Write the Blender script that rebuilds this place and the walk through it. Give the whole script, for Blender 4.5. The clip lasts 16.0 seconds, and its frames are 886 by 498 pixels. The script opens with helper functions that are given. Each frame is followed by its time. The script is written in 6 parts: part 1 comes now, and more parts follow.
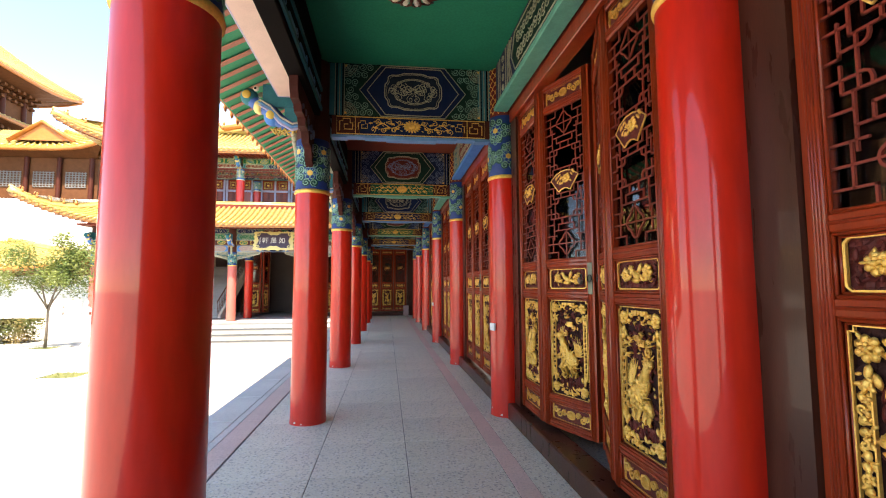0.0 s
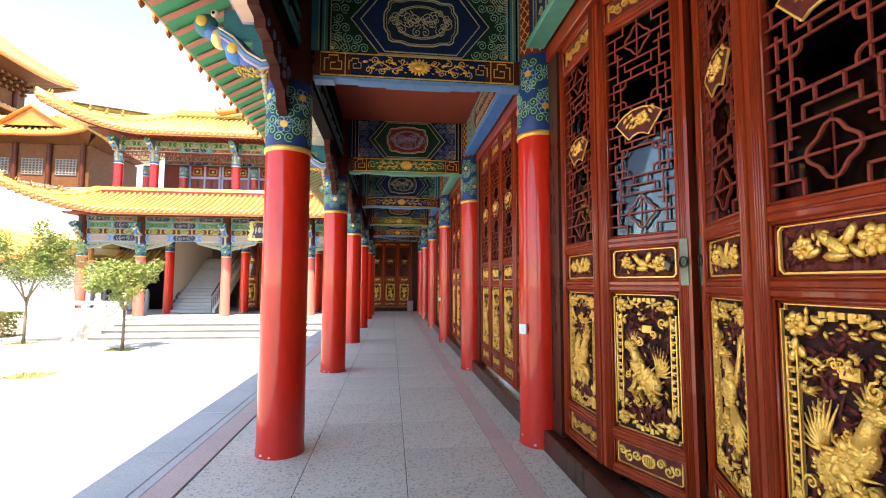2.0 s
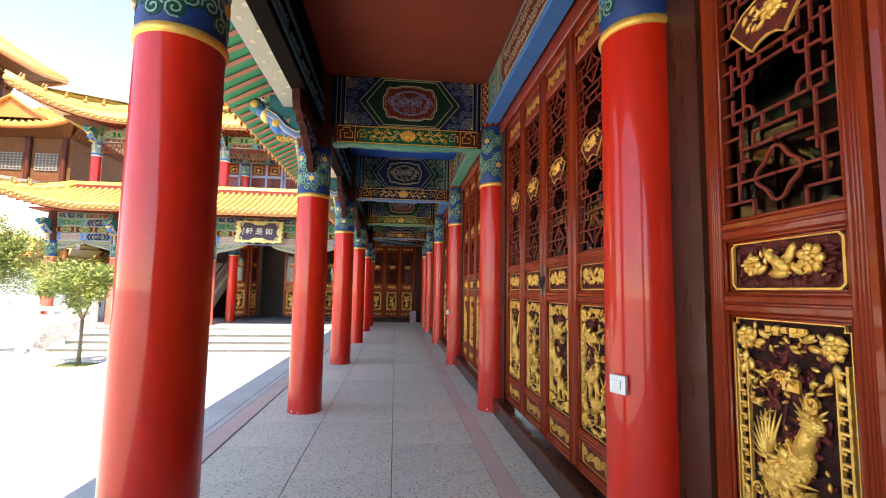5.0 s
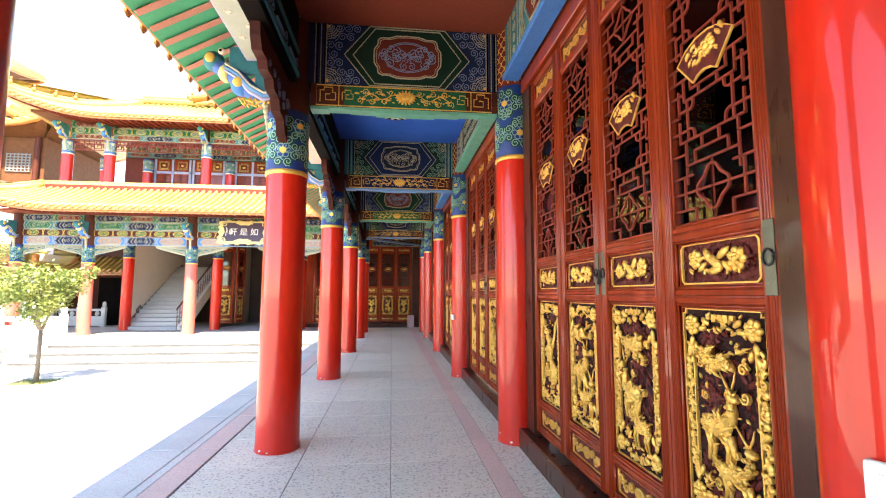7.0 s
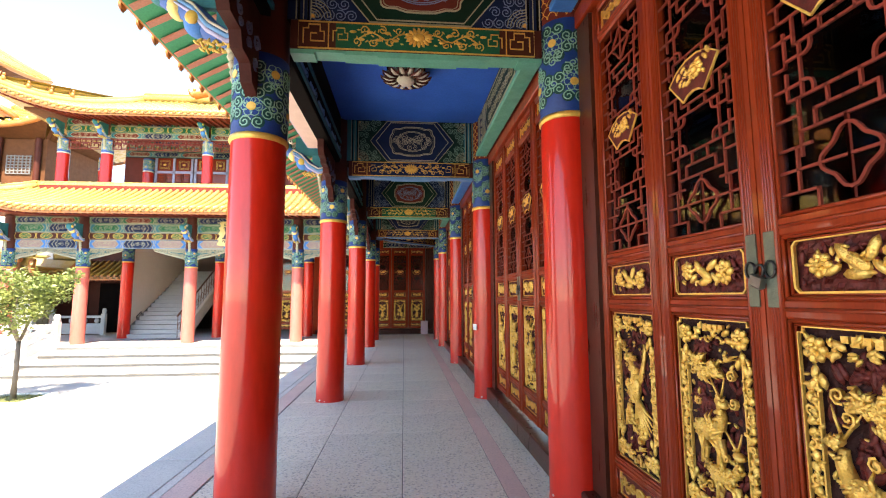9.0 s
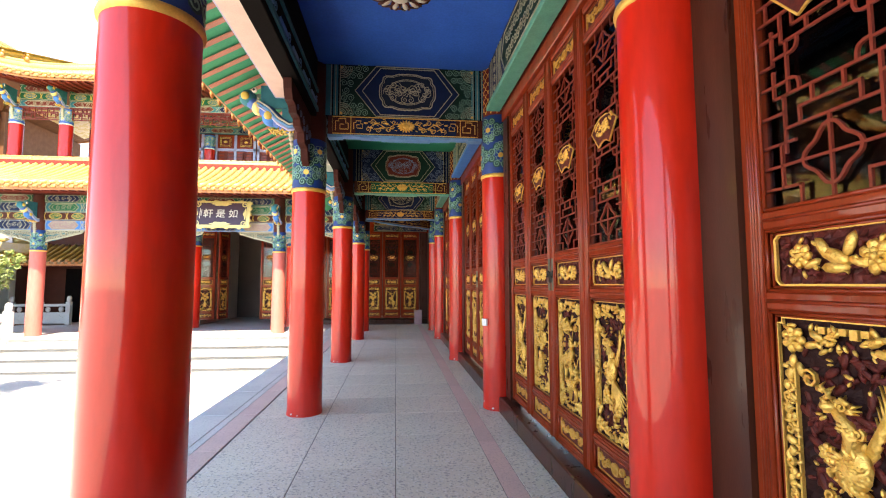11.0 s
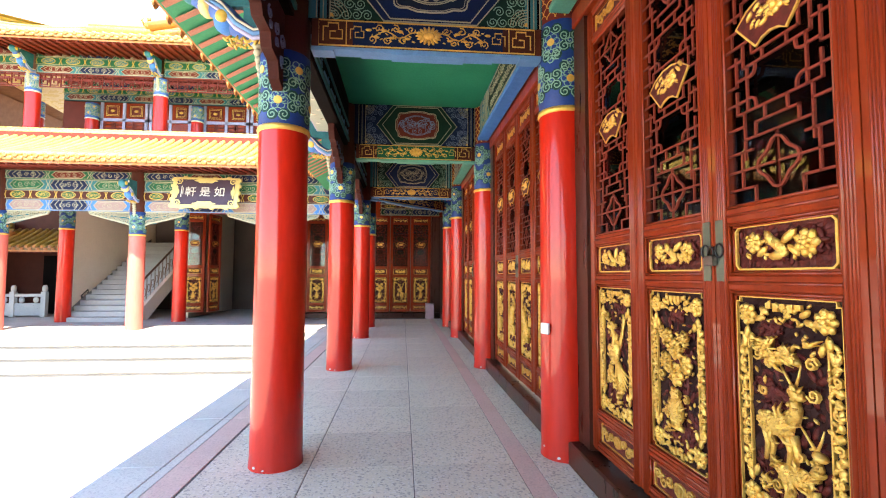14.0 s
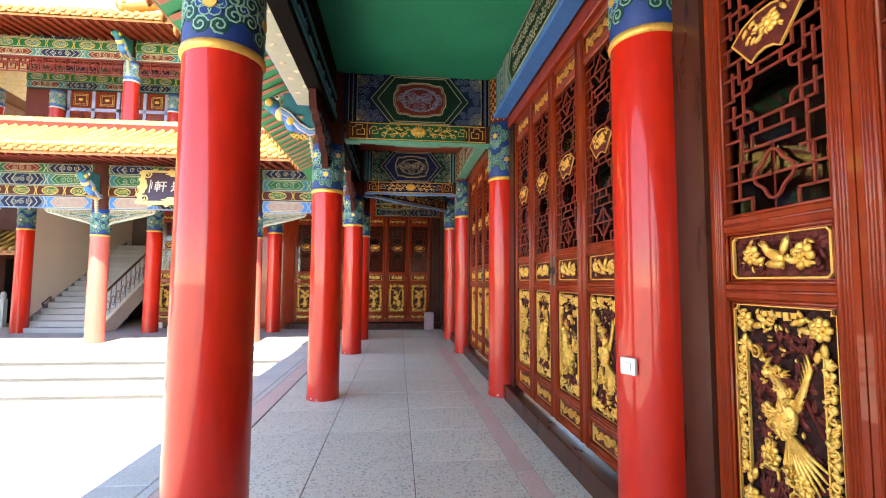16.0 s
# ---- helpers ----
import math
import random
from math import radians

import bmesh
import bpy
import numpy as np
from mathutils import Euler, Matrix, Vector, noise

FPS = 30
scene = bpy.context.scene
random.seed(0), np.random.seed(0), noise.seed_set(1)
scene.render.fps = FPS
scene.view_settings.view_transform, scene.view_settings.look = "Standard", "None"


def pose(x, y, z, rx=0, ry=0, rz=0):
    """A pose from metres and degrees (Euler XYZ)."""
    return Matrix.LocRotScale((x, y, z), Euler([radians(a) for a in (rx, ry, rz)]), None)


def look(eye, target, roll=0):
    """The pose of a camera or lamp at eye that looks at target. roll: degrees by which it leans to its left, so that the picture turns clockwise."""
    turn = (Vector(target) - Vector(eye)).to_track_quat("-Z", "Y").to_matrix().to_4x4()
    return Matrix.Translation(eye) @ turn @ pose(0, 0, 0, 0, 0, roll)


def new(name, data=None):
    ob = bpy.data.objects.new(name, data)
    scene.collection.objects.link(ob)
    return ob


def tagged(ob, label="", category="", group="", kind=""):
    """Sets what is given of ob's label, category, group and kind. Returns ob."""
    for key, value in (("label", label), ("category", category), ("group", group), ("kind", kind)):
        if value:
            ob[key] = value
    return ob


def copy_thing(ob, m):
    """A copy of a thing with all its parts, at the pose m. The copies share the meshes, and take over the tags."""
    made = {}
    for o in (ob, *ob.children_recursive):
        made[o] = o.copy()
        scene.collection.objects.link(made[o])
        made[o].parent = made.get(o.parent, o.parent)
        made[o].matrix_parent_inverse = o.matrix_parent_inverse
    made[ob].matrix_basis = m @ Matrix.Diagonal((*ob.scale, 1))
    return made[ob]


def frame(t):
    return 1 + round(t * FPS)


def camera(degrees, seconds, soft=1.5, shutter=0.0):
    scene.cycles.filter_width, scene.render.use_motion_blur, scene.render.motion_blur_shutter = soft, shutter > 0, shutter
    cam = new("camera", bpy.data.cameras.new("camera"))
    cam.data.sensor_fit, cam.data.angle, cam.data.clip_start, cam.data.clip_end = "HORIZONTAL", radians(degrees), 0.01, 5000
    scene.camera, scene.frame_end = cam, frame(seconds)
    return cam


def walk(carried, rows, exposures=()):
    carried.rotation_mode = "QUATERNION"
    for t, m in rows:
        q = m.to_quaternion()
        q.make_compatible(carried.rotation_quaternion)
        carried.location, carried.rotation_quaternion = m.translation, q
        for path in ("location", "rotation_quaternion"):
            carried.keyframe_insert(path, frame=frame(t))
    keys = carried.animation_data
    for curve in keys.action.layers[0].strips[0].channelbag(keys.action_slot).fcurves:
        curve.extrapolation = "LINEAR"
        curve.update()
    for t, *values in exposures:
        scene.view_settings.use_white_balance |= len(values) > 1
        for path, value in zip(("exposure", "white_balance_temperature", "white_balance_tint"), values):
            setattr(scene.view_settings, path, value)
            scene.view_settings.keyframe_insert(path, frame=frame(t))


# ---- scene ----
cam = camera(88.30, 16.0, soft=1.1)
PATH = [
    (0, (-0.005, 0.111, 1.574), (0.239, 2.090, 1.738), -0.23),
    (0.5, (0.001, 0.439, 1.535), (0.240, 2.417, 1.703), -0.07),
    (1, (0.040, 0.771, 1.542), (0.251, 2.752, 1.718), 0.03),
    (1.5, (0.025, 1.113, 1.544), (0.257, 3.093, 1.712), 0.09),
    (2, (0.053, 1.430, 1.516), (0.277, 3.412, 1.661), 0.18),
    (2.5, (0.109, 1.761, 1.543), (0.265, 3.751, 1.678), 0.23),
    (3, (0.131, 2.080, 1.512), (0.282, 4.069, 1.652), 0.42),
    (3.5, (0.118, 2.370, 1.521), (0.293, 4.357, 1.670), 0.44),
    (4, (0.146, 2.705, 1.544), (0.330, 4.691, 1.693), 0.52),
    (4.2, (0.163, 2.828, 1.534), (0.351, 4.814, 1.688), 0.64),
    (6.3, (0.181, 4.240, 1.524), (0.422, 6.215, 1.729), 0.29),
    (6.5, (0.150, 4.311, 1.552), (0.396, 6.286, 1.750), -0.20),
    (7, (0.168, 4.658, 1.505), (0.391, 6.636, 1.700), 0.12),
    (7.5, (0.185, 4.975, 1.519), (0.365, 6.958, 1.711), 0.06),
    (8, (0.160, 5.301, 1.536), (0.400, 7.276, 1.737), -0.07),
    (8.5, (0.153, 5.597, 1.521), (0.415, 7.572, 1.698), -0.09),
    (9, (0.191, 5.918, 1.543), (0.360, 7.900, 1.752), -0.20),
    (9.2, (0.189, 6.039, 1.530), (0.352, 8.023, 1.720), -0.25),
    (11.3, (0.170, 7.438, 1.560), (0.399, 9.420, 1.699), 0.01),
    (11.5, (0.131, 7.529, 1.548), (0.378, 9.509, 1.674), 0.06),
    (12, (0.146, 7.881, 1.534), (0.401, 9.861, 1.646), 0.18),
    (12.5, (0.142, 8.220, 1.524), (0.396, 10.201, 1.627), 0.16),
    (13, (0.082, 8.537, 1.539), (0.380, 10.512, 1.641), 0.14),
    (13.5, (0.081, 8.861, 1.521), (0.310, 10.844, 1.642), 0.24),
    (14, (0.090, 9.183, 1.523), (0.266, 11.172, 1.638), 0.23),
    (14.5, (0.055, 9.520, 1.535), (0.300, 11.500, 1.675), 0.26),
    (15, (0.047, 9.843, 1.512), (0.263, 11.826, 1.647), 0.28),
    (15.5, (0.073, 10.203, 1.524), (0.241, 12.190, 1.665), 0.29),
    (16, (0.039, 10.547, 1.530), (0.235, 12.532, 1.672), 0.36),
]
walk(cam, [(t, look(eye, target, roll)) for t, eye, target, roll in PATH],
     [(0, 2.42, 8000, 11), (1, 2.92, 8000, 11), (2.5, 2.52, 8000, 11), (4.2, 2.37, 8000, 11), (7, 3.24, 8000, 11), (9.2, 2.79, 8000, 11), (11.5, 3.02, 8000, 11), (12.5, 3.34, 8000, 11), (16, 3.14, 8000, 11)])

# ---- world, sun, exposure ----
SUN_EL, SUN_AZ = 61.0, 177.0          # elevation; compass direction of the sun, clockwise from +y
world = bpy.data.worlds.new("world")
scene.world = world
world.use_nodes = True
wn = world.node_tree
sky = wn.nodes.new("ShaderNodeTexSky")
sky.sky_type, sky.sun_disc = "NISHITA", False
sky.sun_elevation, sky.sun_rotation = radians(SUN_EL), radians(SUN_AZ)
sky.air_density, sky.dust_density, sky.ozone_density = 1.0, 0.1, 2.5
sky.altitude = 2200
wn.links.new(sky.outputs[0], wn.nodes["Background"].inputs[0])
wn.nodes["Background"].inputs[1].default_value = 0.14
sun = new("sun", bpy.data.lights.new("sun", "SUN"))
sun.data.energy, sun.data.angle, sun.data.color = 3.7, radians(0.6), (1.0, 0.94, 0.86)
_az, _el = radians(SUN_AZ), radians(SUN_EL)
sun.matrix_world = look((math.sin(_az) * math.cos(_el) * 60, math.cos(_az) * math.cos(_el) * 60, math.sin(_el) * 60), (0, 0, 0))

# ---- materials ----


def rgb(*c):
    return (*c, 1.0)


def material(name, base, second=None, rough=0.6, metal=0.0, scale=8.0, fine=90.0, bump=0.15, coat=0.0, mix=0.5, vary=0.06, streak=None, spec=0.5):
    """A surface with broad stains, fine grain, relief and a little change from object to object."""
    m = bpy.data.materials.new(name)
    m.use_nodes = True
    n, l = m.node_tree.nodes, m.node_tree.links
    b = n["Principled BSDF"]
    tc = n.new("ShaderNodeTexCoord")
    mp = n.new("ShaderNodeMapping")
    if streak:
        mp.inputs["Scale"].default_value = streak
    l.new(tc.outputs["Object"], mp.inputs[0])
    big, small = n.new("ShaderNodeTexNoise"), n.new("ShaderNodeTexNoise")
    big.inputs["Scale"].default_value, big.inputs["Detail"].default_value = scale, 6
    small.inputs["Scale"].default_value, small.inputs["Detail"].default_value = fine, 3
    l.new(mp.outputs[0], big.inputs[0]), l.new(mp.outputs[0], small.inputs[0])
    ramp = n.new("ShaderNodeMapRange")
    ramp.inputs[1].default_value, ramp.inputs[2].default_value = 0.35, 0.68
    l.new(big.outputs[0], ramp.inputs[0])
    mx = n.new("ShaderNodeMix")
    mx.data_type = "RGBA"
    mx.inputs["A"].default_value = rgb(*base)
    mx.inputs["B"].default_value = rgb(*(second or [c * 0.72 for c in base]))
    mul = n.new("ShaderNodeMath")
    mul.operation = "MULTIPLY"
    mul.inputs[1].default_value = mix
    l.new(ramp.outputs[0], mul.inputs[0]), l.new(mul.outputs[0], mx.inputs["Factor"])
    info = n.new("ShaderNodeObjectInfo")
    vr = n.new("ShaderNodeMapRange")
    vr.inputs[3].default_value, vr.inputs[4].default_value = 1 - vary, 1 + vary
    l.new(info.outputs["Random"], vr.inputs[0])
    gr = n.new("ShaderNodeMapRange")
    gr.inputs[1].default_value, gr.inputs[2].default_value, gr.inputs[3].default_value, gr.inputs[4].default_value = 0.3, 0.7, 0.9, 1.08
    l.new(small.outputs[0], gr.inputs[0])
    mm = n.new("ShaderNodeMath")
    mm.operation = "MULTIPLY"
    l.new(vr.outputs[0], mm.inputs[0]), l.new(gr.outputs[0], mm.inputs[1])
    sc = n.new("ShaderNodeVectorMath")
    sc.operation = "SCALE"
    l.new(mx.outputs["Result"], sc.inputs[0]), l.new(mm.outputs[0], sc.inputs["Scale"])
    l.new(sc.outputs[0], b.inputs["Base Color"])
    rr = n.new("ShaderNodeMapRange")
    rr.inputs[3].default_value, rr.inputs[4].default_value = max(0.02, rough - 0.08), min(1, rough + 0.12)
    l.new(big.outputs[0], rr.inputs[0]), l.new(rr.outputs[0], b.inputs["Roughness"])
    b.inputs["Metallic"].default_value = metal
    b.inputs["Specular IOR Level"].default_value = spec
    b.inputs["Coat Weight"].default_value, b.inputs["Coat Roughness"].default_value = coat, 0.035
    if bump:
        bp = n.new("ShaderNodeBump")
        bp.inputs["Strength"].default_value, bp.inputs["Distance"].default_value = bump, 0.01
        l.new(small.outputs[0], bp.inputs["Height"]), l.new(bp.outputs[0], b.inputs["Normal"])
    return m


def speckled(name, base, dark, light, rough=0.5, scale=85.0):
    """Granite: coarse dark and light grains in a grey ground, with faint stains."""
    m = material(name, base, [c * 0.82 for c in base], rough, scale=1.3, fine=60, bump=0.05, mix=0.6, vary=0.05)
    n, l = m.node_tree.nodes, m.node_tree.links
    b = n["Principled BSDF"]
    src = b.inputs["Base Color"].links[0].from_socket
    tc = [x for x in n if x.bl_idname == "ShaderNodeTexCoord"][0]
    v = n.new("ShaderNodeTexVoronoi")
    v.inputs["Scale"].default_value = scale
    l.new(tc.outputs["Object"], v.inputs["Vector"])
    sep = n.new("ShaderNodeSeparateColor")
    l.new(v.outputs["Color"], sep.inputs[0])
    col = src
    for chan, lo, tint in (("Red", 0.80, dark), ("Green", 0.84, light)):
        gt = n.new("ShaderNodeMapRange")
        gt.inputs[1].default_value, gt.inputs[2].default_value, gt.inputs[4].default_value = lo, lo + 0.06, 0.45
        l.new(sep.outputs[chan], gt.inputs[0])
        mx = n.new("ShaderNodeMix")
        mx.data_type = "RGBA"
        l.new(gt.outputs[0], mx.inputs["Factor"]), l.new(col, mx.inputs["A"])
        mx.inputs["B"].default_value = rgb(*tint)
        col = mx.outputs["Result"]
    l.new(col, b.inputs["Base Color"])
    return m


def glass_material():
    m = bpy.data.materials.new("window_glass")
    m.use_nodes = True
    n, l = m.node_tree.nodes, m.node_tree.links
    n.remove(n["Principled BSDF"])
    out = n["Material Output"]
    tr, gl, mx, fr = n.new("ShaderNodeBsdfTransparent"), n.new("ShaderNodeBsdfGlossy"), n.new("ShaderNodeMixShader"), n.new("ShaderNodeFresnel")
    tr.inputs[0].default_value = rgb(0.55, 0.6, 0.58)
    gl.inputs["Roughness"].default_value = 0.02
    fr.inputs[0].default_value = 1.55
    l.new(fr.outputs[0], mx.inputs[0]), l.new(tr.outputs[0], mx.inputs[1]), l.new(gl.outputs[0], mx.inputs[2])
    l.new(mx.outputs[0], out.inputs[0])
    return m


M = {
    "red": material("red_lacquer", (0.60, 0.020, 0.008), (0.50, 0.014, 0.007), 0.36, scale=1.6, fine=14, bump=0.03, coat=0.58, mix=0.7, vary=0.03, streak=(1.6, 1.6, 0.35), spec=0.18),
    # slightly faded red, lightened further to carry the glare of direct sun
    "red_faded_sunlit": material("sun_faded_red_paint", (0.62, 0.135, 0.105), (0.55, 0.105, 0.08), 0.5, scale=1.6, fine=14, bump=0.04, coat=0.15, mix=0.7, streak=(1.6, 1.6, 0.35)),
    "wood": material("brown_red_lacquer", (0.27, 0.032, 0.009), (0.18, 0.021, 0.007), 0.34, scale=3, fine=40, bump=0.04, coat=0.48, mix=0.7, streak=(5, 5, 0.8), spec=0.10),
    "lattice": material("lattice_lacquer", (0.21, 0.028, 0.015), (0.13, 0.018, 0.010), 0.45, scale=6, fine=80, bump=0.08, coat=0.1, spec=0.25),
    "plinth": material("dark_plinth", (0.042, 0.013, 0.008), (0.066, 0.022, 0.013), 0.28, scale=3, fine=40, bump=0.06, mix=0.8, coat=0.15, streak=(5, 5, 0.8), spec=0.25),
    "brown": material("dark_brown_beam", (0.075, 0.018, 0.010), (0.045, 0.012, 0.008), 0.5, scale=4, fine=60, spec=0.18),
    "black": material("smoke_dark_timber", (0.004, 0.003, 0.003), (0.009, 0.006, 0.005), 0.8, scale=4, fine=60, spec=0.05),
    "brace": material("red_brown_carved_timber", (0.060, 0.014, 0.010), (0.022, 0.008, 0.006), 0.6, scale=5, fine=60, spec=0.12),
    "rust": material("red_brown_board", (0.15, 0.024, 0.015), (0.10, 0.017, 0.011), 0.55, scale=3, fine=60, spec=0.18),
    "gold": material("gilt_carving", (0.93, 0.58, 0.145), (0.68, 0.36, 0.055), 0.32, metal=0.5, scale=26, fine=160, bump=0.35, mix=0.8, vary=0.02),
    "gilt": material("gilt_edge", (0.88, 0.53, 0.125), (0.62, 0.32, 0.05), 0.36, metal=0.45, scale=30, fine=160, bump=0.1),
    "maroon": material("maroon_carving", (0.13, 0.020, 0.015), (0.06, 0.012, 0.010), 0.45, scale=24, fine=140, bump=0.3, mix=0.9, spec=0.18),
    "dark": material("dark_recess", (0.024, 0.007, 0.006), (0.04, 0.011, 0.009), 0.7, scale=20, fine=120, bump=0.3, spec=0.18),
    "green": material("green_paint", (0.014, 0.23, 0.125), (0.012, 0.19, 0.105), 0.5, scale=1.4, fine=40, bump=0.08, mix=0.7, spec=0.18),
    "blue": material("blue_paint", (0.028, 0.13, 0.56), (0.022, 0.10, 0.45), 0.5, scale=1.4, fine=40, bump=0.08, mix=0.7, spec=0.18),
    "ceil_red": material("red_oxide_paint", (0.26, 0.055, 0.032), (0.21, 0.042, 0.025), 0.55, scale=1.4, fine=40, bump=0.08, mix=0.7, spec=0.18),
    "deep_green": material("deep_green_paint", (0.003, 0.027, 0.016), (0.002, 0.017, 0.010), 0.5, scale=8, fine=70, spec=0.18),
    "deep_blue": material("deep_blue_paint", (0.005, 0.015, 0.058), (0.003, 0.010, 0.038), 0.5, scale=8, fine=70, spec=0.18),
    "collar_blue": material("collar_blue_paint", (0.010, 0.045, 0.20), (0.007, 0.030, 0.14), 0.42, scale=8, fine=70, spec=0.25),
    "collar_green": material("collar_green_paint", (0.006, 0.055, 0.050), (0.004, 0.035, 0.035), 0.42, scale=8, fine=70, spec=0.25),
    "dark_navy": material("dark_navy_paint", (0.008, 0.016, 0.035), (0.006, 0.012, 0.02), 0.5, scale=8, fine=70, spec=0.18),
    "teal": material("teal_paint", (0.03, 0.17, 0.20), (0.02, 0.11, 0.15), 0.5, scale=10, fine=70, spec=0.18),
    "sky_blue": material("light_blue_paint", (0.10, 0.26, 0.50), (0.07, 0.19, 0.4), 0.5, scale=10, fine=70),
    "mid_green": material("mid_green_paint", (0.010, 0.115, 0.055), (0.008, 0.085, 0.04), 0.5, scale=10, fine=70, spec=0.18),
    "edge_blue": material("bright_blue_paint", (0.05, 0.19, 0.50), (0.04, 0.15, 0.4), 0.5, scale=10, fine=70, spec=0.2),
    "mid_blue": material("mid_blue_paint", (0.03, 0.10, 0.34), (0.02, 0.075, 0.27), 0.5, scale=10, fine=70),
    "jade": material("jade_paint", (0.10, 0.36, 0.26), (0.07, 0.27, 0.2), 0.5, scale=10, fine=70),
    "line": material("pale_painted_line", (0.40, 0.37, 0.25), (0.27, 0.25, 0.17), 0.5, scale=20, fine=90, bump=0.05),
    "line_green": material("pale_green_line", (0.22, 0.42, 0.32), (0.16, 0.33, 0.24), 0.5, scale=20, fine=90, bump=0.05),
    "line_blue": material("pale_blue_line", (0.17, 0.24, 0.40), (0.11, 0.17, 0.30), 0.5, scale=20, fine=90, bump=0.05),
    "cream": material("cream_paint", (0.66, 0.60, 0.48), (0.52, 0.46, 0.36), 0.5, scale=10, fine=80),
    "pink": material("pale_pink_paint", (0.62, 0.43, 0.36), (0.52, 0.36, 0.3), 0.5, scale=8, fine=80),
    "grey_board": material("grey_green_board", (0.34, 0.36, 0.29), (0.28, 0.30, 0.24), 0.5, scale=8, fine=80),
    "dusty_pink": material("dusty_pink_paint", (0.30, 0.19, 0.165), (0.22, 0.14, 0.12), 0.5, scale=8, fine=80),
    "lilac": material("lilac_paint", (0.36, 0.34, 0.50), (0.27, 0.26, 0.42), 0.5, scale=8, fine=80),
    "yellow": material("yellow_paint", (0.62, 0.40, 0.07), (0.48, 0.3, 0.05), 0.5, scale=10, fine=80),
    "granite": speckled("grey_granite", (0.77, 0.725, 0.585), (0.12, 0.118, 0.112), (0.86, 0.85, 0.82), scale=70.0),
    "granite_pink": speckled("pink_granite", (0.76, 0.57, 0.49), (0.52, 0.36, 0.32), (0.78, 0.60, 0.54)),
    "kerb": speckled("blue_grey_granite", (0.66, 0.665, 0.60), (0.42, 0.43, 0.41), (0.72, 0.73, 0.68)),
    "joint": material("dark_joint", (0.12, 0.11, 0.10), None, 0.9, scale=20),
    "paving": material("pale_concrete_paving", (0.47, 0.45, 0.41), (0.35, 0.335, 0.31), 0.85, scale=0.6, fine=30, bump=0.2, mix=0.8),
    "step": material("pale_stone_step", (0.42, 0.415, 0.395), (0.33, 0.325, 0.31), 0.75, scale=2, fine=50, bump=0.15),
    # darker than the treads: weaker light on the risers, put into the colour
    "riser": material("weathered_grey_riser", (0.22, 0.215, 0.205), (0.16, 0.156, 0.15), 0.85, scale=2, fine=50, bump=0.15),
    "marble": material("white_marble", (0.72, 0.72, 0.71), (0.60, 0.60, 0.59), 0.55, scale=3, fine=40, bump=0.1),
    "plaster": material("cream_plaster", (0.76, 0.68, 0.56), (0.70, 0.62, 0.5), 0.85, scale=2, fine=60, bump=0.1),
    "white": material("white_plaster", (0.78, 0.78, 0.76), (0.68, 0.68, 0.66), 0.8, scale=2, fine=60, bump=0.1),
    "tile": material("yellow_glazed_tile", (0.49, 0.355, 0.110), (0.37, 0.25, 0.062), 0.26, scale=5, fine=40, bump=0.1, mix=0.8, vary=0.12, coat=0.3),
    "tile_bed": material("dark_amber_tile", (0.20, 0.115, 0.035), (0.13, 0.07, 0.02), 0.5, scale=6, fine=50),
    "tile_end": material("orange_glazed_tile", (0.46, 0.17, 0.04), (0.34, 0.11, 0.025), 0.35, scale=8, fine=50, bump=0.1, vary=0.12),
    "soffit": material("green_soffit", (0.055, 0.40, 0.19), (0.05, 0.33, 0.16), 0.6, scale=5, fine=60),
    "rafter": material("faded_red_rafter", (0.56, 0.24, 0.16), (0.46, 0.19, 0.125), 0.6, scale=6, fine=60),
    "old_wood": material("weathered_brown_wood", (0.13, 0.050, 0.020), (0.08, 0.030, 0.012), 0.7, scale=5, fine=60, spec=0.18),
    "metal": material("dark_iron", (0.05, 0.05, 0.05), (0.09, 0.08, 0.07), 0.4, metal=0.8, scale=20),
    "brass": material("aged_green_brass", (0.16, 0.17, 0.12), (0.10, 0.11, 0.085), 0.45, metal=0.6, scale=20),
    "steel": material("padlock_steel", (0.22, 0.21, 0.20), (0.14, 0.135, 0.13), 0.3, metal=0.9, scale=20),
    "rail": material("rust_brown_rail", (0.20, 0.10, 0.06), (0.14, 0.07, 0.04), 0.5, metal=0.3, scale=20),
    "shade": material("lamp_shade_cream", (0.62, 0.58, 0.48), (0.5, 0.46, 0.38), 0.5, scale=20),
    "bark": material("grey_brown_bark", (0.16, 0.13, 0.10), (0.10, 0.08, 0.06), 0.9, scale=10, fine=60, bump=0.5),
    "leaf": material("yellow_green_leaf", (0.11, 0.165, 0.035), (0.20, 0.21, 0.045), 0.5, scale=1.5, fine=20, bump=0, mix=0.9),
    "hedge": material("mixed_hedge_leaf", (0.10, 0.13, 0.03), (0.24, 0.12, 0.04), 0.6, scale=1.2, fine=20, bump=0, mix=0.9),
    "grass": material("dry_grass", (0.13, 0.15, 0.05), (0.22, 0.2, 0.08), 0.8, scale=6, fine=60),
    "plaque": material("dark_plaque", (0.045, 0.020, 0.034), (0.07, 0.035, 0.05), 0.4, scale=8),
    "plaque_gold": material("pale_gilt_frame", (0.74, 0.58, 0.22), (0.6, 0.44, 0.14), 0.4, metal=0.3, scale=20),
    "box": material("pink_painted_metal", (0.46, 0.30, 0.33), (0.36, 0.24, 0.27), 0.5, scale=8),
    "switch": material("white_plastic", (0.75, 0.75, 0.73), (0.65, 0.65, 0.62), 0.4, scale=20),
    # low albedo puts the dimness of the unlit rooms into the plaster
